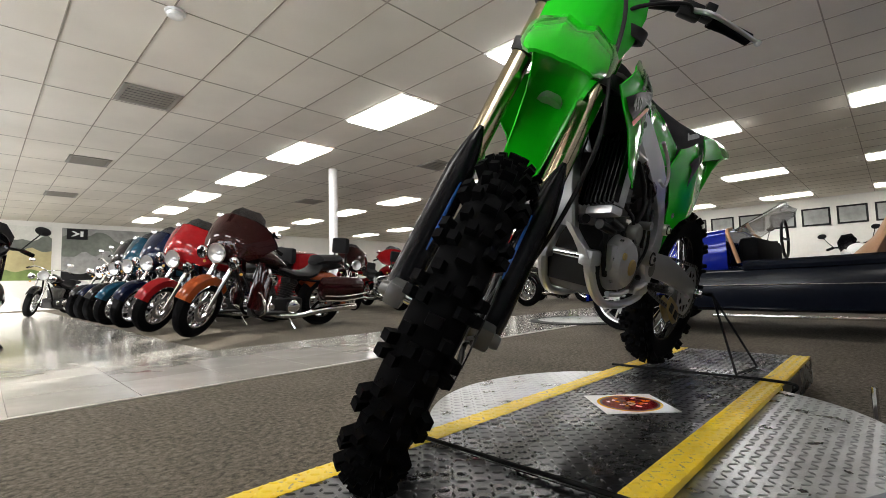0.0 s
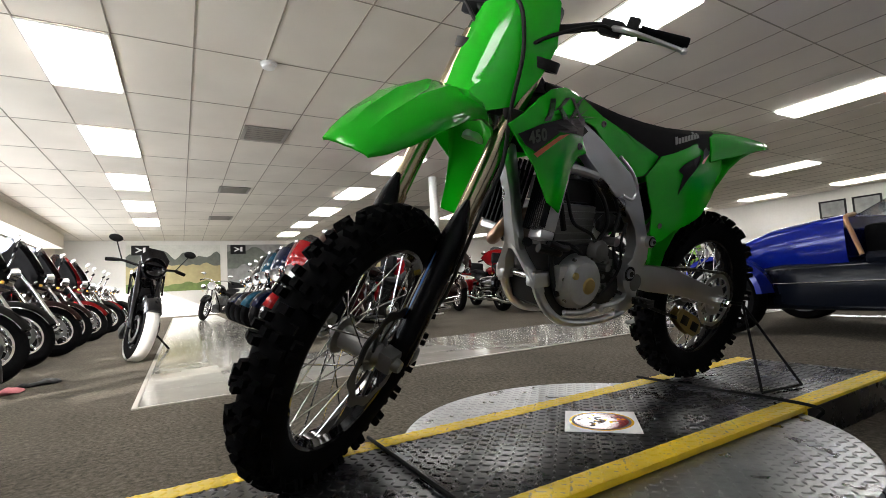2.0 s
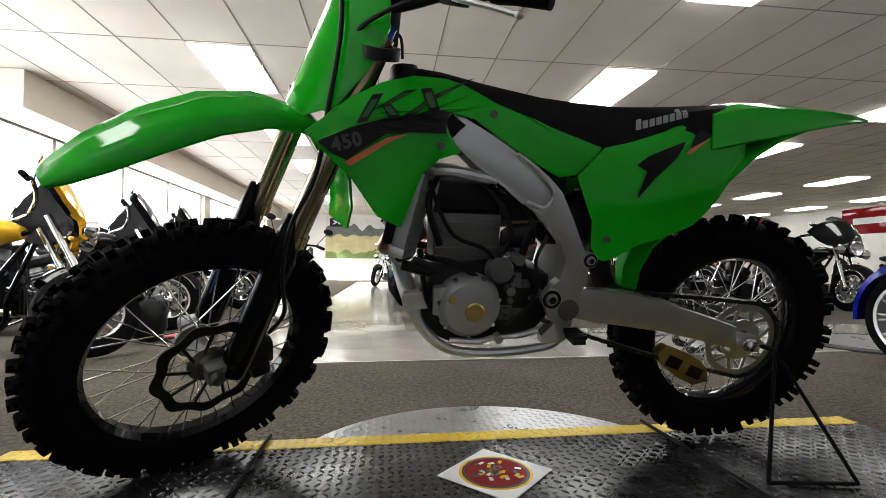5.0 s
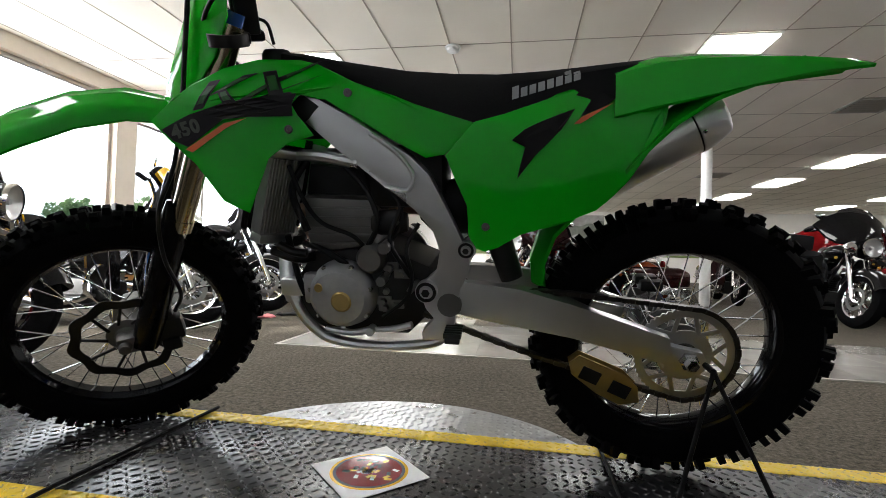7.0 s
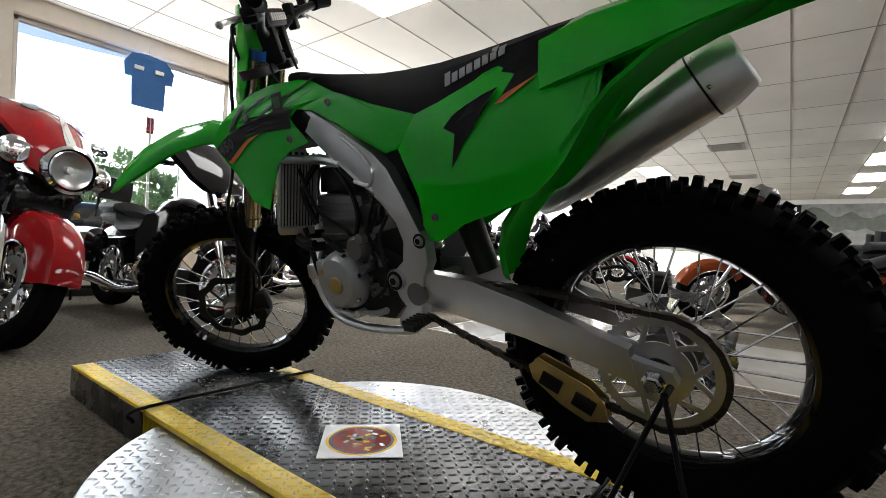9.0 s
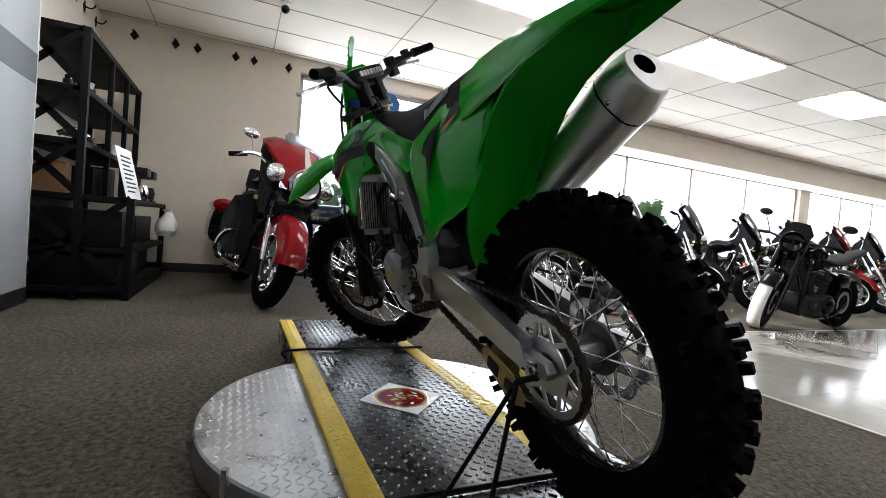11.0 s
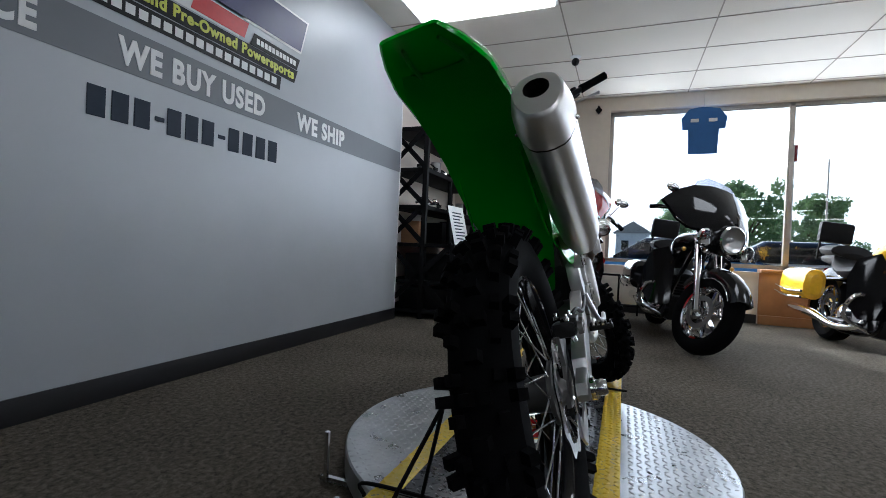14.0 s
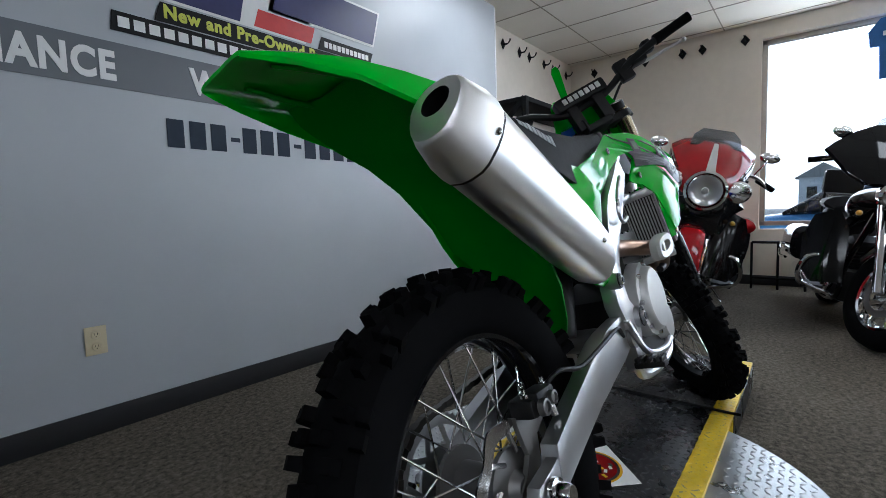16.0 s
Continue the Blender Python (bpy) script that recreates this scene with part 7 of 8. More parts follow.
                plate(b, [(s * 0.1, 0.66), (s * 0.19, 0.68), (s * 0.25, 0.9), (s * 0.27, 1.08), (s * 0.2, 1.03), (s * 0.1, 0.9)], lambda u, v: (hx - 0.06 - 1.5 * u * u - 0.3 * max(0.0, v - 0.9), u, v), 0.06, 2)
                part("lower_fairing", moved(b, T), M["gloss_black"], top, "black lower fairing")
            b = B()
            plate(b, [(-0.16, 1.26), (0.0, 1.275), (0.16, 1.26), (0.15, 1.34), (0.1, 1.4), (-0.1, 1.4), (-0.15, 1.34)], lambda u, v: (hx - 0.12 - (v - 1.26) * 1.5 - 0.8 * u * u, u, v), 0.005, 1)
            part("windscreen", moved(b, T), M["screen"], top, "low dark smoked windscreen")
        else:
            plate(b, out, wing, 0.05, 3, 0.0)
            fair = part("fairing", moved(b, T), P, top, "painted batwing fairing")
            b = B()
            plate(b, [(u * 0.985, 1.09 + (v - 1.09) * 0.975) for u, v in out], lambda u, v: (wing(u, v)[0] - 0.052, u, v), 0.03, 2)
            part("inner_fairing", moved(b, T), M["rubber"], top, "matt black inner fairing")
            b = B()
            plate(b, [(-0.25, 1.31), (0.0, 1.355), (0.25, 1.31), (0.21, 1.39), (0.12, 1.45), (-0.12, 1.45), (-0.21, 1.39)], lambda u, v: (hx - 0.2 - (v - 1.28) * 0.75 - 1.3 * u * u, u, v), 0.004, 1)
            part("windscreen", moved(b, T), M["screen"], top, "smoked windscreen")
        by, bh = (0.32, 0.2) if dresser else (0.27, 0.16)
        for s in (1, -1):
            b = B()
            loft(b, [[(x, s * (by + w * math.cos(a)), 0.52 + h * bh / 0.16 * math.copysign(abs(math.sin(a)) ** 0.6, math.sin(a))) for a in (2 * math.pi * k / 16 for k in range(16))] for x, w, h in ((0.2, 0.05, 0.1), (0.16, 0.09, 0.15), (-0.1, 0.1, 0.16), (-0.4, 0.1, 0.15), (-0.5, 0.06, 0.1))])
            bag_ob = part("saddlebag", b, M["gloss_black"] if dresser else P, top, "black hard saddlebag" if dresser else "painted hard saddlebag")
            if dresser:
                b = B()
                loft(b, [[(x, s * (by + w * math.cos(a)), 0.7 + h * math.sin(a)) for a in (2 * math.pi * k / 16 for k in range(16))] for x, w, h in ((0.24, 0.05, 0.03), (0.19, 0.108, 0.07), (-0.1, 0.116, 0.075), (-0.4, 0.112, 0.07), (-0.52, 0.06, 0.03))])
                part("bag_lid", b, P, bag_ob, "red saddlebag lid")
            b = B()
            tube(b, [(0.2, s * 0.38, 0.38), (-0.1, s * 0.395, 0.37), (-0.5, s * 0.37, 0.4)], 0.012, 8)
            tube(b, [(0.2, s * 0.38, 0.44), (-0.1, s * 0.395, 0.43), (-0.5, s * 0.37, 0.46)], 0.012, 8)
            part("bag_rail", b, M["chrome"], top, "chrome guard rail")
            b = B()
            tube(b, [(1.02, s * 0.12, 0.5), (1.06, s * 0.33, 0.48), (1.02, s * 0.36, 0.3), (0.95, s * 0.14, 0.2)], 0.016, 8)
            part("engine_guard", b, M["chrome"], top, "chrome engine guard")
            b = B()
            plate(b, [(s * 0.13, 0.32), (s * 0.3, 0.3), (s * 0.37, 0.4), (s * 0.38, 0.62), (s * 0.33, 0.78), (s * 0.2, 0.84), (s * 0.13, 0.7)], lambda u, v: (1.12 - 1.2 * (abs(u) - 0.13) ** 2 - 0.15 * (v - 0.3), u, v), 0.05, 1)
            part("leg_shield", b, M["maroon"] if paint == "maroon" else M["gloss_black"], top, "dark glossy leg shield")
            b = B()
            box(b, (0.7, min(s * 0.2, s * 0.34), 0.24), (0.98, max(s * 0.2, s * 0.34), 0.265), 0.01)
            part("floorboard", b, M["black"], top)
    else:
        b = B()
        box(b, (0.16, -0.16, 0.5), (0.36, 0.16, 0.66), 0.04)
        part("side_cover", b, P, top, "painted side cover")
    if trunk:
        b = B()
        box(b, (-0.62, -0.28, 0.8), (-0.22, 0.28, 1.08), 0.07)
        part("trunk", b, P, top, "painted top case")
        b = B()
        box(b, (-0.22, -0.22, 0.9), (-0.13, 0.22, 1.14), 0.04)
        part("backrest", b, M["seat"], top, "padded black backrest")
    b = B()
    tube(b, [(0.6, 0.16, 0.2), (0.56, 0.3, 0.045)], 0.012, 8, 1)
    part("side_stand", b, metal, top)
    b = B()
    lathe(b, [(0.0, 0.03), (0.035, 0.028), (0.045, 0.0)], 16, pose(-0.3, 0, 0.68, 0, 0, 90))
    part("tail_light", b, M["red"], top, "red tail light")
    if extra:
        extra(top, T)
    return top


def white_strip(top, T):
    b = B()
    lathe(b, [(0.3, -0.062), (0.315, -0.04), (0.315, 0.04), (0.3, 0.062)], 40, T @ Matrix.Translation((1.45, 0, 0.31)))
    part("tyre_wrap", b, M["whitewall"], top, "white protective wrap on the tyre")


def at_front(fx, fy, heading, wb=1.62, lean=7):
    """The pose of a bike whose front wheel stands at (fx, fy) and which faces heading degrees from +x."""
    h = radians(heading)
    return pose(fx - wb * math.cos(h), fy - wb * math.sin(h), 0.004, -lean, 0, heading)


# along the windows, facing into the room
road_bike(at_front(3.24, 0.47, 186, 1.62 * 1.1, lean=11) @ Matrix.Scale(1.1, 4), "red", "dresser", "red touring motorcycle with chrome lamps and black side cases", steer=8)
road_bike(at_front(3.2, -0.72, 187), "gloss_black", "tour", "gloss black touring motorcycle with chrome forks by the window", steer=26)
road_bike(at_front(3.17, -2.2, 183), "yellow_paint", "tour", "yellow touring motorcycle with a black front fender", "gloss_black", trunk=False, steer=46)
row = [("gloss_black", "gloss_black", "black touring motorcycle with a dark fairing in the window row"), ("gloss_black", "gloss_black", "black touring motorcycle with chrome trim in the window row"),
       ("gloss_black", "maroon", "black touring motorcycle with a maroon front fender"), ("maroon", "maroon", "maroon touring motorcycle in the window row"), ("red", "red", "red touring motorcycle in the window row"),
       ("gloss_black", "maroon", "black touring motorcycle with a dark red fender in the window row"), ("gloss_black", "gloss_black", "black cruiser in the window row"), ("red", "red", "red motorcycle far along the windows"),
       ("gloss_black", "gloss_black", "black motorcycle far along the windows"), ("gloss_black", "gloss_black", "black motorcycle at the far end of the windows")]
for k, (paint, fend, lab) in enumerate(row):
    road_bike(at_front(3.25 + 0.05 * (k % 2), -3.55 - 1.15 * k, 182), paint, "tour" if k < 6 else "cruise", lab, fend, steer=44)
# aisle corner
road_bike(at_front(2.33, -4.43, 92, 1.45), "gloss_black", "naked", "black naked motorcycle with a white wrap on its front tyre", steer=18, extra=white_strip)
# middle row, facing the aisle
road_bike(at_front(0.57, -4.72, 7), "maroon", "tour", "dark maroon touring motorcycle with a copper front fender", "copper", steer=31)
road_bike(at_front(0.68, -5.9, 7), "red", "tour", "red touring motorcycle with chrome headlights in the middle row", steer=31, trunk=True)
road_bike(at_front(0.72, -6.95, 7), "dark_blue", "tour", "dark blue touring motorcycle in the middle row", steer=31)
road_bike(at_front(0.75, -7.95, 7), "teal", "tour", "dark teal touring motorcycle in the middle row", steer=31)
road_bike(at_front(0.75, -8.95, 7), "gloss_black", "tour", "black touring motorcycle in the middle row", steer=31)
road_bike(at_front(0.75, -9.95, 7), "dark_blue", "cruise", "deep blue cruiser in the middle row", steer=31)
road_bike(at_front(0.75, -11.0, 7), "gloss_black", "cruise", "black cruiser far down the aisle", steer=31)
road_bike(at_front(1.4, -13.2, 60), "gloss_black", "cruise", "black cruiser at the end of the aisle", steer=10)
# second row behind, tails to the first
road_bike(at_front(-3.4, -4.75, 80), "gloss_black", "tour", "gloss black touring motorcycle with three chrome lamps facing the aisle", steer=14)
road_bike(at_front(-3.3, -7.4, 80), "maroon", "tour", "dark maroon touring motorcycle with a trunk", trunk=True)
road_bike(at_front(-4.6, -7.5, 80), "red", "tour", "red touring motorcycle in the back row", trunk=True)
road_bike(at_front(-5.8, -7.6, 80), "gloss_black", "cruise", "black cruiser in the back row")
road_bike(at_front(-5.7, -4.7, 75), "gloss_black", "tour", "black touring motorcycle facing the aisle", steer=12)
road_bike(at_front(-4.5, -4.8, 78), "red", "tour", "red touring motorcycle facing the aisle", steer=12)
road_bike(at_front(-7.6, -4.4, 75), "gloss_black", "cruise", "black cruiser facing the aisle", steer=12)
road_bike(at_front(-8.8, -4.4, 75), "maroon", "cruise", "maroon cruiser facing the aisle", steer=12)
road_bike(at_front(-7.0, -1.0, 200), "red", "naked", "red sports motorcycle beyond the blue roadster", steer=8)
road_bike(at_front(-8.2, 0.2, 200), "white", "naked", "white sports motorcycle beyond the blue roadster", steer=8)


# ---- the blue open roadster; x forward along its nose, y to its left ----
def roadster():
    top = empty("roadster", pose(-3.15, 0.1, 0, 0, 0, -90), "low metallic blue open three-wheeled roadster with tan seats", "car")
    def body_ring(x, w, z0, z1, k=0.55):
        c, h = (z0 + z1) / 2, (z1 - z0) / 2
        return [(x, w * math.copysign(abs(math.cos(a)) ** k, math.cos(a)), c + h * math.copysign(abs(math.sin(a)) ** k, math.sin(a))) for a in (2 * math.pi * i / 24 for i in range(24))]
    b = B()
    loft(b, [body_ring(1.45, 0.3, 0.2, 0.5), body_ring(1.3, 0.5, 0.18, 0.58, 0.4), body_ring(0.9, 0.7, 0.2, 0.6, 0.25), body_ring(0.0, 0.75, 0.2, 0.6, 0.2), body_ring(-1.0, 0.76, 0.2, 0.64, 0.2), body_ring(-1.6, 0.7, 0.22, 0.66, 0.25), body_ring(-1.9, 0.5, 0.28, 0.62, 0.4)])
    part("lower_body", b, M["navy"], top, "dark navy lower body")
    b = B()
    loft(b, [body_ring(1.52, 0.25, 0.42, 0.6, 0.6), body_ring(1.38, 0.46, 0.45, 0.82, 0.5), body_ring(1.0, 0.6, 0.5, 0.91, 0.36), body_ring(0.55, 0.7, 0.52, 0.95, 0.28), body_ring(0.42, 0.72, 0.54, 0.96, 0.28)])
    part("hood", b, M["blue"], top, "glossy metallic blue hood")
    b = B()
    loft(b, [body_ring(-0.8, 0.72, 0.55, 0.95, 0.4), body_ring(-1.05, 0.72, 0.55, 1.02, 0.4), body_ring(-1.6, 0.6, 0.52, 0.92, 0.5), body_ring(-1.95, 0.4, 0.48, 0.75, 0.6)])
    part("tail", b, M["blue"], top, "metallic blue tail")
    for s in (1, -1):
        b = B()
        tube(b, [(0.3, s * 0.7, 0.6), (-0.3, s * 0.72, 0.61), (-1.0, s * 0.72, 0.63)], 0.05, 10)
        part("door_sill", b, M["navy"], top)
        b = B()
        tube(b, [(0.42, s * 0.5, 0.952), (0.41, s * 0.69, 0.915), (0.37, s * 0.715, 0.78), (0.33, s * 0.715, 0.63)], 0.016, 10)
        part("cockpit_trim", b, M["tan"], top, "tan leather cockpit edge")
        b = B()
        tube(b, [(1.0, s * 0.752, 0.43), (0.2, s * 0.778, 0.44), (-0.8, s * 0.778, 0.44)], 0.004, 8)
        part("side_moulding", b, M["chrome"], top, "bright side moulding")
        b = B()
        box(b, (-0.75, s * 0.74 - 0.02, 0.16), (0.55, s * 0.74 + 0.03, 0.185), 0.006)
        for k in range(30):
            box(b, (-0.72 + 0.042 * k, s * 0.76 - 0.005, 0.183), (-0.695 + 0.042 * k, s * 0.76 + 0.02, 0.189), 0.001)
        part("running_board", b, M["chrome"], top, "ribbed bright running board")
        b = B()
        for k in range(9):
            box(b, (-0.5 - 0.05 * k, s * 0.742 - 0.002, 0.49), (-0.472 - 0.05 * k, s * 0.742 + 0.006, 0.512), 0.001)
        part("badge_bars", b, M["letters"], top, "small white bars", smooth=0)
        # front wheel with its cycle fender
        m = Matrix.Translation((1.32, s * 0.78, 0.325))
        b = B()
        prof = [(0.24, -0.1), (0.3, -0.11), (0.32, -0.08), (0.325, 0), (0.32, 0.08), (0.3, 0.11), (0.24, 0.1)]
        lathe(b, prof, 40)
        ty = part("front_wheel", moved(b, m), M["rubber"], top, "low black tyre")
        b = B()
        lathe(b, [(0.25, -0.1), (0.236, -0.08), (0.236, 0.08), (0.25, 0.1)], 48)
        lathe(b, [(0.232, s * 0.1), (0.25, s * 0.104), (0.252, s * 0.09), (0.232, s * 0.088)], 48, closed=True)
        lathe(b, [(0.07, s * 0.088), (0.095, s * 0.086), (0.095, s * 0.07), (0.07, s * 0.07)], 32, closed=True)
        lathe(b, [(0.0, s * 0.09), (0.04, s * 0.09), (0.045, s * 0.06), (0.045, 0)], 18)
        for k in range(10):
            a = 2 * math.pi * k / 10
            for d in (-0.09, 0.09):
                tube(b, [(0.03 * math.cos(a), s * 0.075, 0.03 * math.sin(a)), (0.23 * math.cos(a + d), s * 0.085, 0.23 * math.sin(a + d))], [0.012, 0.008], 6, 1)
        part("rim", moved(b, m), M["cover"], ty, "silver ten-spoke rim")
        b = B()
        lathe(b, [(0.0, s * 0.02), (0.23, s * 0.02), (0.23, 0.0), (0.0, 0.0)], 32)
        part("brake_cover", moved(b, m), M["gloss_black"], ty, "dark disc behind the spokes")
        b = B()
        rings = []
        for k in range(17):
            a = radians(-5 + 180 * k / 16)
            rings.append([(1.32 + (0.375 + dr) * math.cos(a), s * 0.78 + q, 0.325 + (0.375 + dr) * math.sin(a)) for q, dr in ((-0.13, -0.04), (-0.12, 0.0), (0.0, 0.015), (0.12, 0.0), (0.13, -0.04), (0.12, -0.02), (0.0, -0.002), (-0.12, -0.02))])
        loft(b, rings)
        part("wheel_fender", b, M["blue"], top, "metallic blue wheel fender")
        b = B()
        tube(b, [(1.3, s * 0.45, 0.3), (1.32, s * 0.7, 0.32)], 0.025, 8, 1)
        part("suspension_arm", b, M["black"], top)
        b = B()
        loft(b, [[(x, s * 0.3 + w * math.cos(a), z + h * math.sin(a)) for a in (2 * math.pi * k / 14 for k in range(14))] for x, w, z, h in ((-0.05, 0.2, 0.54, 0.08), (-0.38, 0.23, 0.55, 0.1), (-0.54, 0.24, 0.66, 0.16), (-0.64, 0.22, 0.88, 0.13), (-0.7, 0.15, 1.05, 0.07))])
        part("seat", b, M["tan"], top, "tan leather bucket seat")
    b = B()
    street = [(0.245, -0.12), (0.31, -0.13), (0.33, 0), (0.31, 0.13), (0.245, 0.12)]
    lathe(b, street, 40, pose(-1.45, 0, 0.33))
    lathe(b, [(0.0, 0.1), (0.1, 0.11), (0.245, 0.12)], 24, pose(-1.45, 0, 0.33))
    lathe(b, [(0.0, -0.1), (0.1, -0.11), (0.245, -0.12)], 24, pose(-1.45, 0, 0.33))
    part("rear_wheel", b, M["rubber"], top)
    b = B()
    plate(b, [(-0.58, 0.93), (0.58, 0.93), (0.5, 1.12), (0.3, 1.165), (-0.3, 1.165), (-0.5, 1.12)], lambda u, v: (0.46 - (v - 0.93) * 1.8 - 0.25 * u * u, u, v), 0.005, 1)
    part("windscreen", b, M["lens"], top, "curved clear windscreen")
    b = B()
    lathe(b, [(0.17, -0.012), (0.182, 0.0), (0.17, 0.012), (0.158, 0.0)], 30, pose(0.05, 0.3, 0.84, 0, 0, 90) @ pose(0, 0, 0, 0, 0, 0, ), closed=True)
    tube(b, [(0.05, 0.14, 0.84), (0.06, 0.3, 0.84), (0.05, 0.46, 0.84)], 0.012, 8, 2)
    part("steering_wheel", b, M["black"], top, "black steering wheel")
    b = B()
    box(b, (0.2, -0.58, 0.62), (0.36, 0.58, 0.86), 0.05)
    part("dashboard", b, M["rubber"], top, "matt black dashboard")
    b = B()
    for y in (0.42, -0.42):
        tube(b, [(-0.8, y, 0.9), (-0.84, y, 1.15), (-0.96, y, 1.19), (-1.15, y, 1.0)], 0.045, 10)
    part("roll_bar", b, M["blue"], top)
    b = B()
    for y in (0.34, -0.34):
        lathe(b, [(0.0, 0.06), (0.07, 0.05), (0.09, 0.0), (0.07, -0.1), (0.0, -0.14)], 20, pose(1.36, y, 0.66, 0, 0, -90))
    part("headlight", b, M["chrome"], top, "round chrome headlight")
    return top


roadster()

top = empty("floor_plate", pose(-3.1, -2.15, 0.004), "low round steel turntable plate set on the carpet", "turntable")
b = B()
lathe(b, [(0.5, 0.012), (0.5, 0.022), (0.56, 0.022), (0.6, 0.014), (0.61, 0.0)], 64, pose(0, 0, 0, 90, 0, 0))
part("rim", b, M["black"], top, "dark sloping rim")
b = B()
lathe(b, [(0.0, 0.02), (0.34, 0.02), (0.5, 0.019), (0.5, 0.0)], 64, pose(0, 0, 0, 90, 0, 0))
part("disc", b, M["tread_steel"], top, "ribbed steel disc")


# ---- on the walls and in the window ----
def poster(m, w, h, label, hills):
    top = empty("wall_poster", m, label, "poster", "wall posters")
    b = B()
    box(b, (-w / 2, 0, 0), (w / 2, 0.02, h), 0.004)
    part("board", b, hills[0], top, smooth=0)
    rnd = random.Random(int(w * 100) + len(label))
    y = 0.021
    for k, (mt, lo, hi, rag) in enumerate(hills[1]):
        b = B()
        n = 26
        top_line = [(-w / 2 + w * i / n, h * hi + rag * h * (noise.noise((i * 0.35, k * 3.1, w)))) for i in range(n + 1)]
        plate(b, [(-w / 2, h * lo), (w / 2, h * lo)] + top_line[::-1], lambda u, v: (u, y + 0.002 * k, v), 0.0015, 0)
        part("print_layer", b, mt, top, smooth=0)
    return top


haze = plain("printed_pale_sky", (0.6, 0.6, 0.55), 0.6)
grass = plain("printed_dry_grass", (0.42, 0.36, 0.18), 0.6, vary=0.3, scale=3)
wood_print = plain("printed_dark_wood", (0.12, 0.13, 0.11), 0.6, vary=0.4, scale=6)
stone_print = plain("printed_grey_stone", (0.25, 0.25, 0.24), 0.6, vary=0.4, scale=5)
scene_a = (haze, [(wood_print, 0.5, 0.78, 0.22), (grass, 0.0, 0.56, 0.08), (plain("printed_green", (0.14, 0.2, 0.05), 0.6, vary=0.4, scale=4), 0.0, 0.16, 0.1)])
scene_b = (stone_print, [(wood_print, 0.45, 0.85, 0.25), (stone_print, 0.0, 0.5, 0.12), (M["black"], 0.0, 0.14, 0.1)])
poster(pose(2.1, -18.995, 0.95), 3.1, 1.75, "wide printed landscape poster on the far wall", scene_a)
poster(pose(-1.4, -18.995, 0.95), 3.4, 1.75, "wide printed rocky trail poster on the far wall", scene_b)
poster(pose(-6.0, -18.995, 1.0), 3.0, 1.6, "printed trail poster further along the wall", scene_a)
for x in (3.2, -0.1):
    top = empty("logo_board", pose(x, -18.96, 2.32), "small black square sign with a white mark", "sign", "logo boards")
    b = B()
    box(b, (-0.28, 0, 0), (0.28, 0.03, 0.36), 0.004)
    part("board", b, M["black"], top)
    b = B()
    box(b, (-0.16, 0.031, 0.1), (-0.08, 0.036, 0.28), 0.001)
    plate(b, [(-0.07, 0.19), (0.1, 0.28), (0.17, 0.28), (0.04, 0.19), (0.17, 0.1), (0.1, 0.1)], lambda u, v: (u, 0.034, v), 0.003)
    part("mark", b, M["letters"], top, smooth=0)


def framed_picture(m, w, h):
    top = empty("framed_picture", m, "dark framed picture on the white wall", "picture", "framed pictures")
    b = B()
    for lo, hi in (((0, -w / 2, 0), (0.03, w / 2, 0.05)), ((0, -w / 2, h - 0.05), (0.03, w / 2, h)), ((0, -w / 2, 0.05), (0.03, -w / 2 + 0.05, h - 0.05)), ((0, w / 2 - 0.05, 0.05), (0.03, w / 2, h - 0.05))):
        box(b, lo, hi, 0.004)
    part("frame", b, M["black"], top)
    b = B()
    box(b, (0.0, -w / 2 + 0.05, 0.05), (0.012, w / 2 - 0.05, h - 0.05))
    part("picture", b, stone_print, top, smooth=0)
    return top


f1 = framed_picture(pose(-15.99, -5.2, 2.0), 0.7, 0.55)
for k in range(1, 9):
    copy_thing(f1, pose(-15.99, -5.2 + 0.85 * k, 2.0))


# banners hanging by the back rows
def banner(m, w, h, material, label, mark):
    top = empty("dealer_banner", m, label, "banner")
    b = B()
    box(b, (-0.012, -w / 2, 0), (0.012, w / 2, h), 0.004)
    part("panel", b, material, top)
    for k in range(mark):
        z = h * (k + 0.5) / mark
        b = B()
        box(b, (0.013, -w * 0.3, z - h * 0.12 / mark), (0.017, w * 0.3, z + h * 0.12 / mark), 0.001)
        part("mark", b, M["letters"], top, smooth=0)
    for y in (-w / 2, w / 2):
        b = B()
        tube(b, [(0, y, 0), (0, y, -1.35 if h < 1 else -0.6)], 0.015, 8, 1)
        part("pole", b, M["black"], top)
    return top


banner(pose(-9.0, -7.1, 1.36, 0, 0, 0), 1.2, 0.55, M["red"], "red dealer banner on thin poles", 1)
banner(pose(-9.0, -6.05, 0.62, 0, 0, 0), 0.5, 1.7, M["black"], "tall black dealer banner on thin poles", 2)
banner(pose(-8.9, -5.45, 0.62, 0, 0, 0), 0.28, 1.75, plain("lime_banner", (0.2, 0.42, 0.05), 0.5), "tall narrow lime green banner", 1)

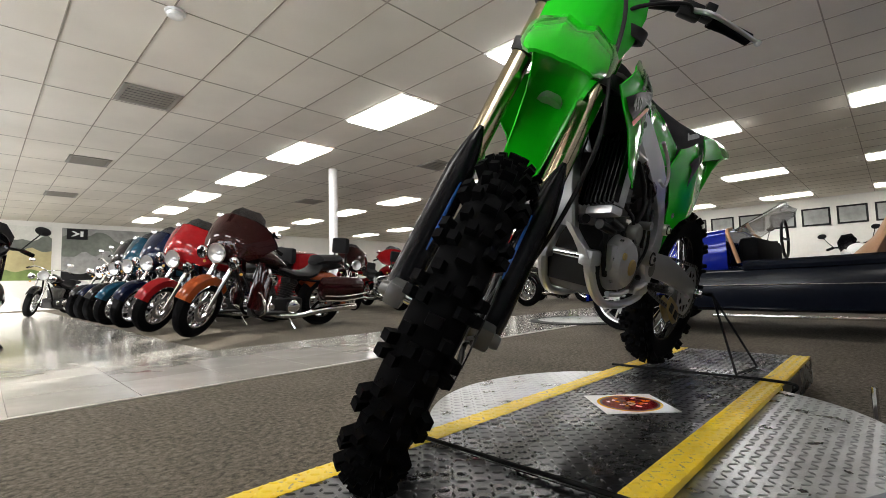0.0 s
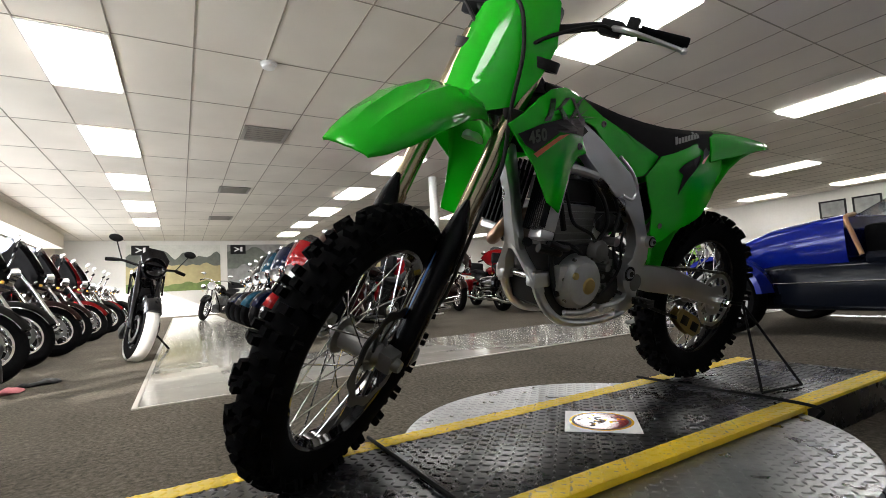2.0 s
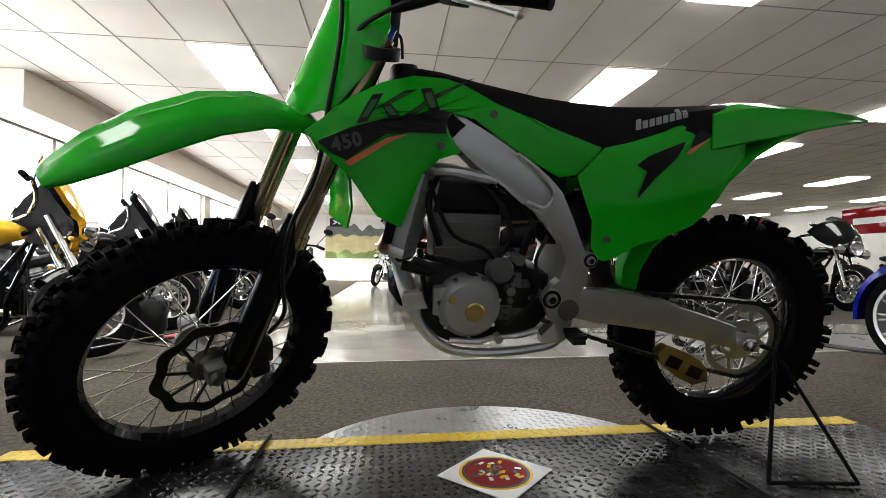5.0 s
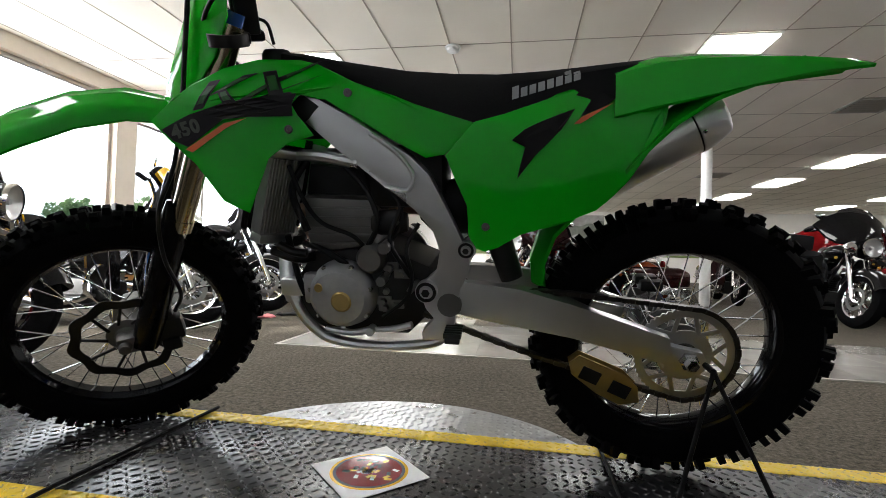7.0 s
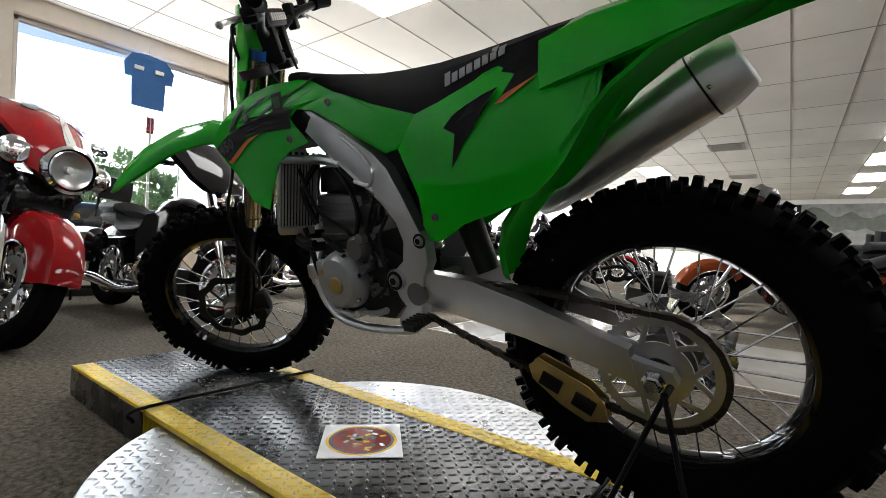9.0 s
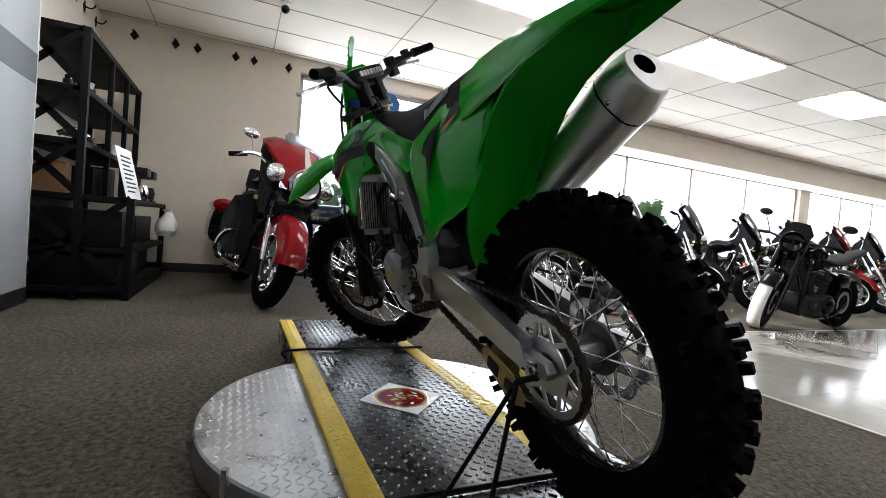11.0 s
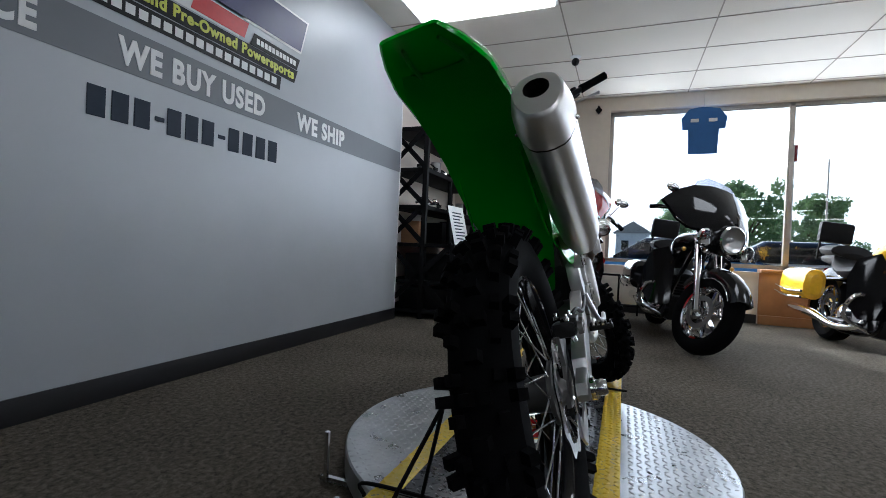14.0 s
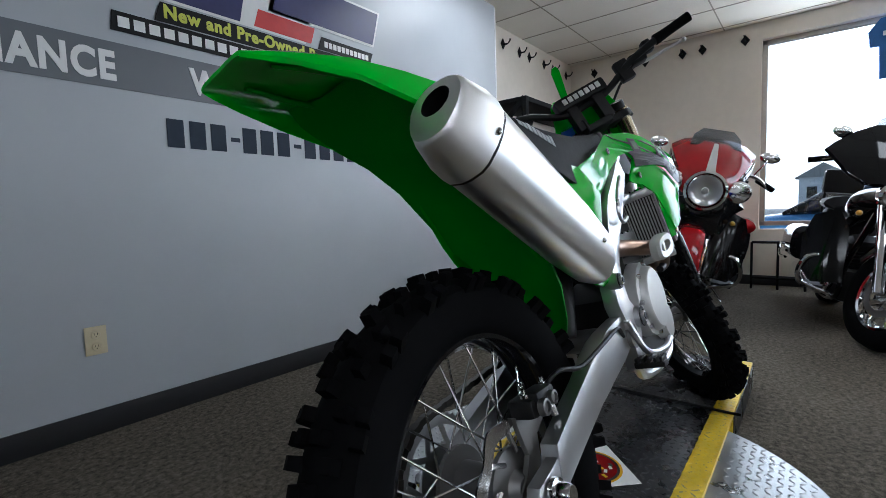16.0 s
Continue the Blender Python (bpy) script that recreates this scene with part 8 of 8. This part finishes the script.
# shirt hanging in the window
top = empty("hanging_shirt", pose(5.55, -1.02, 2.05), "mid blue shirt hanging in the window", "shirt")
b = B()
plate(b, [(-0.16, 0.0), (0.16, 0.0), (0.17, 0.3), (0.235, 0.3), (0.25, 0.44), (0.17, 0.55), (0.06, 0.57), (-0.06, 0.57), (-0.17, 0.55), (-0.25, 0.44), (-0.235, 0.3), (-0.17, 0.3)], lambda u, v: (0.02 * math.cos(9 * u), u, v), 0.02, 1, 0.0)
part("cloth", b, plain("navy_cotton", (0.03, 0.11, 0.3), 0.85, bump=0.2, scale=120), top)
b = B()
for u in (-0.1, 0.1):
    box(b, (-0.03, u - 0.045, 0.39), (-0.008, u + 0.045, 0.43), 0.002)
part("print_bars", b, M["letters"], top, smooth=0)
b = B()
tube(b, [(0.0, 0.0, 0.57), (0.0, 0.0, 0.796)], 0.002, 6, 1)
tube(b, [(0.0, -0.16, 0.545), (0.0, 0.0, 0.585), (0.0, 0.16, 0.545)], 0.003, 6, 1)
part("hanger", b, M["steel"], top)

# low rack under the first window
top = empty("low_rack", pose(5.35, -0.35, 0), "low black metal rack with upright bars", "rack")
for z in (0.12, 0.5):
    b = B()
    tube(b, [(0, -0.7, z), (0, 0.45, z)], 0.014, 8, 1)
    part("rail", b, M["black_shelf"], top)
for k in range(6):
    b = B()
    tube(b, [(0, -0.7 + 0.23 * k, 0.0), (0, -0.7 + 0.23 * k, 0.5)], 0.012, 8, 1)
    part("upright", b, M["black_shelf"], top)

# black bag by the window row
top = empty("holdall", pose(3.1, -2.97, 0, 0, 0, 20), "black fabric holdall standing upright on the carpet", "bag")
b = B()
ball(b, (0, 0, 0.15), 0.17, 24, 16, (1.0, 0.75, 0.9))
for v in b.verts:
    q = (v.co - Vector((0, 0, 0.15))) / 0.17
    q = Vector([math.copysign(abs(t) ** 0.55, t) for t in q])
    v.co = Vector((0.13 * q.x, 0.16 * q.y, 0.2 + 0.2 * q.z - 0.03 * q.y * q.y)) + q * 0.03 * noise.noise(q * 2.2)
    v.co.z = max(0.002, v.co.z)
part("body", b, M["black"], top)
b = B()
tube(b, [(0.0, -0.08, 0.38), (0.02, 0.0, 0.46), (0.0, 0.09, 0.38)], 0.011, 8)
part("strap", b, M["black"], top)

# stuff dropped on the carpet by the row
for x, y, mt, lab in ((3.02, -3.15, plain("pink_cloth", (0.6, 0.2, 0.22), 0.9), "crumpled pink cloth on the carpet"), (2.87, -3.45, M["black"], "crumpled black cloth on the carpet")):
    b = B()
    ball(b, (0, 0, 0.012), 0.1, 18, 10, (1.5, 0.8, 0.22))
    for v in b.verts:
        v.co.z = max(0.001, v.co.z + 0.02 * noise.noise(v.co * 18))
        v.co.x += 0.02 * noise.noise(v.co * 11)
    ob = tagged(part("cloth", b, mt), lab, "cloth")
    ob.matrix_world = pose(x, y, 0.0, 0, 0, 30)

# ---- outside ----
b = B()
box(b, (6.05, -400, -0.5), (420, 400, -0.25))
tagged(part("ground", b, M["asphalt"], smooth=0), "pale sunlit concrete car park outside the windows", "ground", kind="structure")


b = B()
loft(b, [[(6.5 + 95 * math.cos(a), 95 * math.sin(a), z) for a in np.linspace(-1.5, 1.5, 40)] for z in (-2.0, 32.0)], False, False)
tagged(part("backdrop", b, glow("pale_hazy_sky", (0.93, 0.97, 1.0), 1.3), smooth=0), "pale glaring summer sky beyond the car park", "sky", kind="structure")


def tree(m, h, seed, label):
    top = empty("tree", m, label, "tree", "trees outside")
    rnd = random.Random(seed)
    b = B()
    tube(b, [(0, 0, 0), (0.1, 0, h * 0.3), (0.0, 0.1, h * 0.6)], [h * 0.035, h * 0.026, h * 0.01], 8)
    for k in range(6):
        a = rnd.uniform(0, 6.28)
        z = h * rnd.uniform(0.3, 0.55)
        tube(b, [(0, 0, z), (h * 0.14 * math.cos(a), h * 0.14 * math.sin(a), z + h * 0.13), (h * 0.24 * math.cos(a), h * 0.24 * math.sin(a), z + h * 0.2)], [h * 0.014, h * 0.009, h * 0.004], 6, 3)
    part("trunk", b, M["bark"], top)
    verts, faces = [], []
    clumps = [(rnd.gauss(0, h * 0.15), rnd.gauss(0, h * 0.15), h * rnd.uniform(0.38, 0.95)) for _ in range(46)]
    for cx, cy, cz in clumps:
        r = h * rnd.uniform(0.06, 0.11)
        for _ in range(110):
            p = Vector((rnd.gauss(0, 1), rnd.gauss(0, 1), rnd.gauss(0, 0.8))).normalized() * r * rnd.uniform(0.5, 1.05) + Vector((cx, cy, cz))
            u = Vector((rnd.gauss(0, 1), rnd.gauss(0, 1), rnd.gauss(0, 1))).normalized()
            v = u.orthogonal().normalized()
            s = h * rnd.uniform(0.016, 0.032)
            i = len(verts)
            verts += [p - u * s, p + v * s * 0.5, p + u * s, p - v * s * 0.5]
            faces.append((i, i + 1, i + 2, i + 3))
    me = bpy.data.meshes.new("crown")
    me.from_pydata(verts, [], faces)
    me.materials.append(M["leaves"])
    ob = new("crown", me)
    ob.parent = top
    return top


for k, (x, y, h) in enumerate(((24, -2.5, 7), (27, -9, 8), (22, 3, 6), (30, -18, 9), (26, -26, 8), (34, 9, 9), (36, -6, 8), (40, -34, 10), (19.5, 4.6, 7.0), (24, -5.4, 8.4), (25, -27, 9.0))):
    tree(pose(x, y, -0.25), h * 0.55, 20 + k, "leafy green tree beyond the car park")


def parked_car(m, paint, label):
    top = empty("parked_car", m, label, "car", "cars outside")
    def ring(x, w, z0, z1):
        c, h = (z0 + z1) / 2, (z1 - z0) / 2
        return [(x, w * math.copysign(abs(math.cos(a)) ** 0.6, math.cos(a)), c + h * math.copysign(abs(math.sin(a)) ** 0.6, math.sin(a))) for a in (2 * math.pi * i / 20 for i in range(20))]
    b = B()
    loft(b, [ring(2.2, 0.6, 0.35, 0.7), ring(1.9, 0.85, 0.25, 0.85), ring(0.8, 0.9, 0.22, 0.98), ring(-1.6, 0.9, 0.22, 1.0), ring(-2.2, 0.75, 0.35, 0.9)])
    part("body", b, paint, top)
    b = B()
    loft(b, [ring(0.95, 0.6, 0.9, 1.0), ring(0.3, 0.7, 0.92, 1.42), ring(-0.9, 0.7, 0.92, 1.45), ring(-1.7, 0.62, 0.92, 1.05)])
    part("cabin", b, M["gloss_black"], top, "dark glazed cabin")
    for x in (1.35, -1.35):
        for s in (1, -1):
            b = B()
            lathe(b, [(0.0, -0.09), (0.2, -0.1), (0.32, -0.09), (0.33, 0), (0.32, 0.09), (0.2, 0.1), (0.0, 0.09)], 24, pose(x, s * 0.8, 0.33))
            part("wheel", b, M["rubber"], top)
    return top


for x, y, a, mt, lab in ((10.5, -1.0, 80, M["sky_blue"], "light blue car parked outside the window"), (11.0, -3.2, 95, M["white"], "white car parked outside the window"), (12.0, -6.0, 85, M["yellow_paint"], "yellow car parked outside the window"), (12.0, -9.5, 92, M["white"], "white car parked further off"), (12.5, -13.0, 88, M["red"], "red car parked further off")):
    parked_car(pose(x, y, -0.25, 0, 0, a), mt, lab)
top = empty("house", pose(52.0, -1.0, -0.25), "small pale house with a grey pitched roof beyond the car park", "house")
b = B()
box(b, (-2.0, -1.6, 0.0), (2.0, 1.6, 3.2), 0.02)
part("wall", b, M["white"], top, "pale boarded wall")
b = B()
loft(b, [[(-2.2, -1.9, 3.2), (-2.2, 0.0, 4.4), (-2.2, 1.9, 3.2)], [(2.2, -1.9, 3.2), (2.2, 0.0, 4.4), (2.2, 1.9, 3.2)]])
part("roof", b, M["asphalt"], top, "grey shingled roof", smooth=0)
for y in (-0.8, 0.7):
    b = B()
    box(b, (-2.03, y - 0.35, 1.4), (-1.98, y + 0.35, 2.4), 0.01)
    part("window", b, M["gloss_black"], top, "dark window pane")
for y, h, sign_h in ((-4.86, 4.55, 0.5), (-5.75, 4.1, 0.0)):
    top = empty("street_pole", pose(16.0, y, -0.25), "thin grey street pole with a small red sign" if sign_h else "thin bare grey street pole", "pole")
    b = B()
    tube(b, [(0, 0, 0), (0, 0, h)], [0.05, 0.035] if sign_h else [0.03, 0.02], 10, 1)
    part("pole", b, M["tbar"], top)
    if sign_h:
        b = B()
        box(b, (-0.03, -0.1, h - sign_h), (0.03, 0.1, h), 0.01)
        part("sign_panel", b, M["red"], top, "small red sign panel")
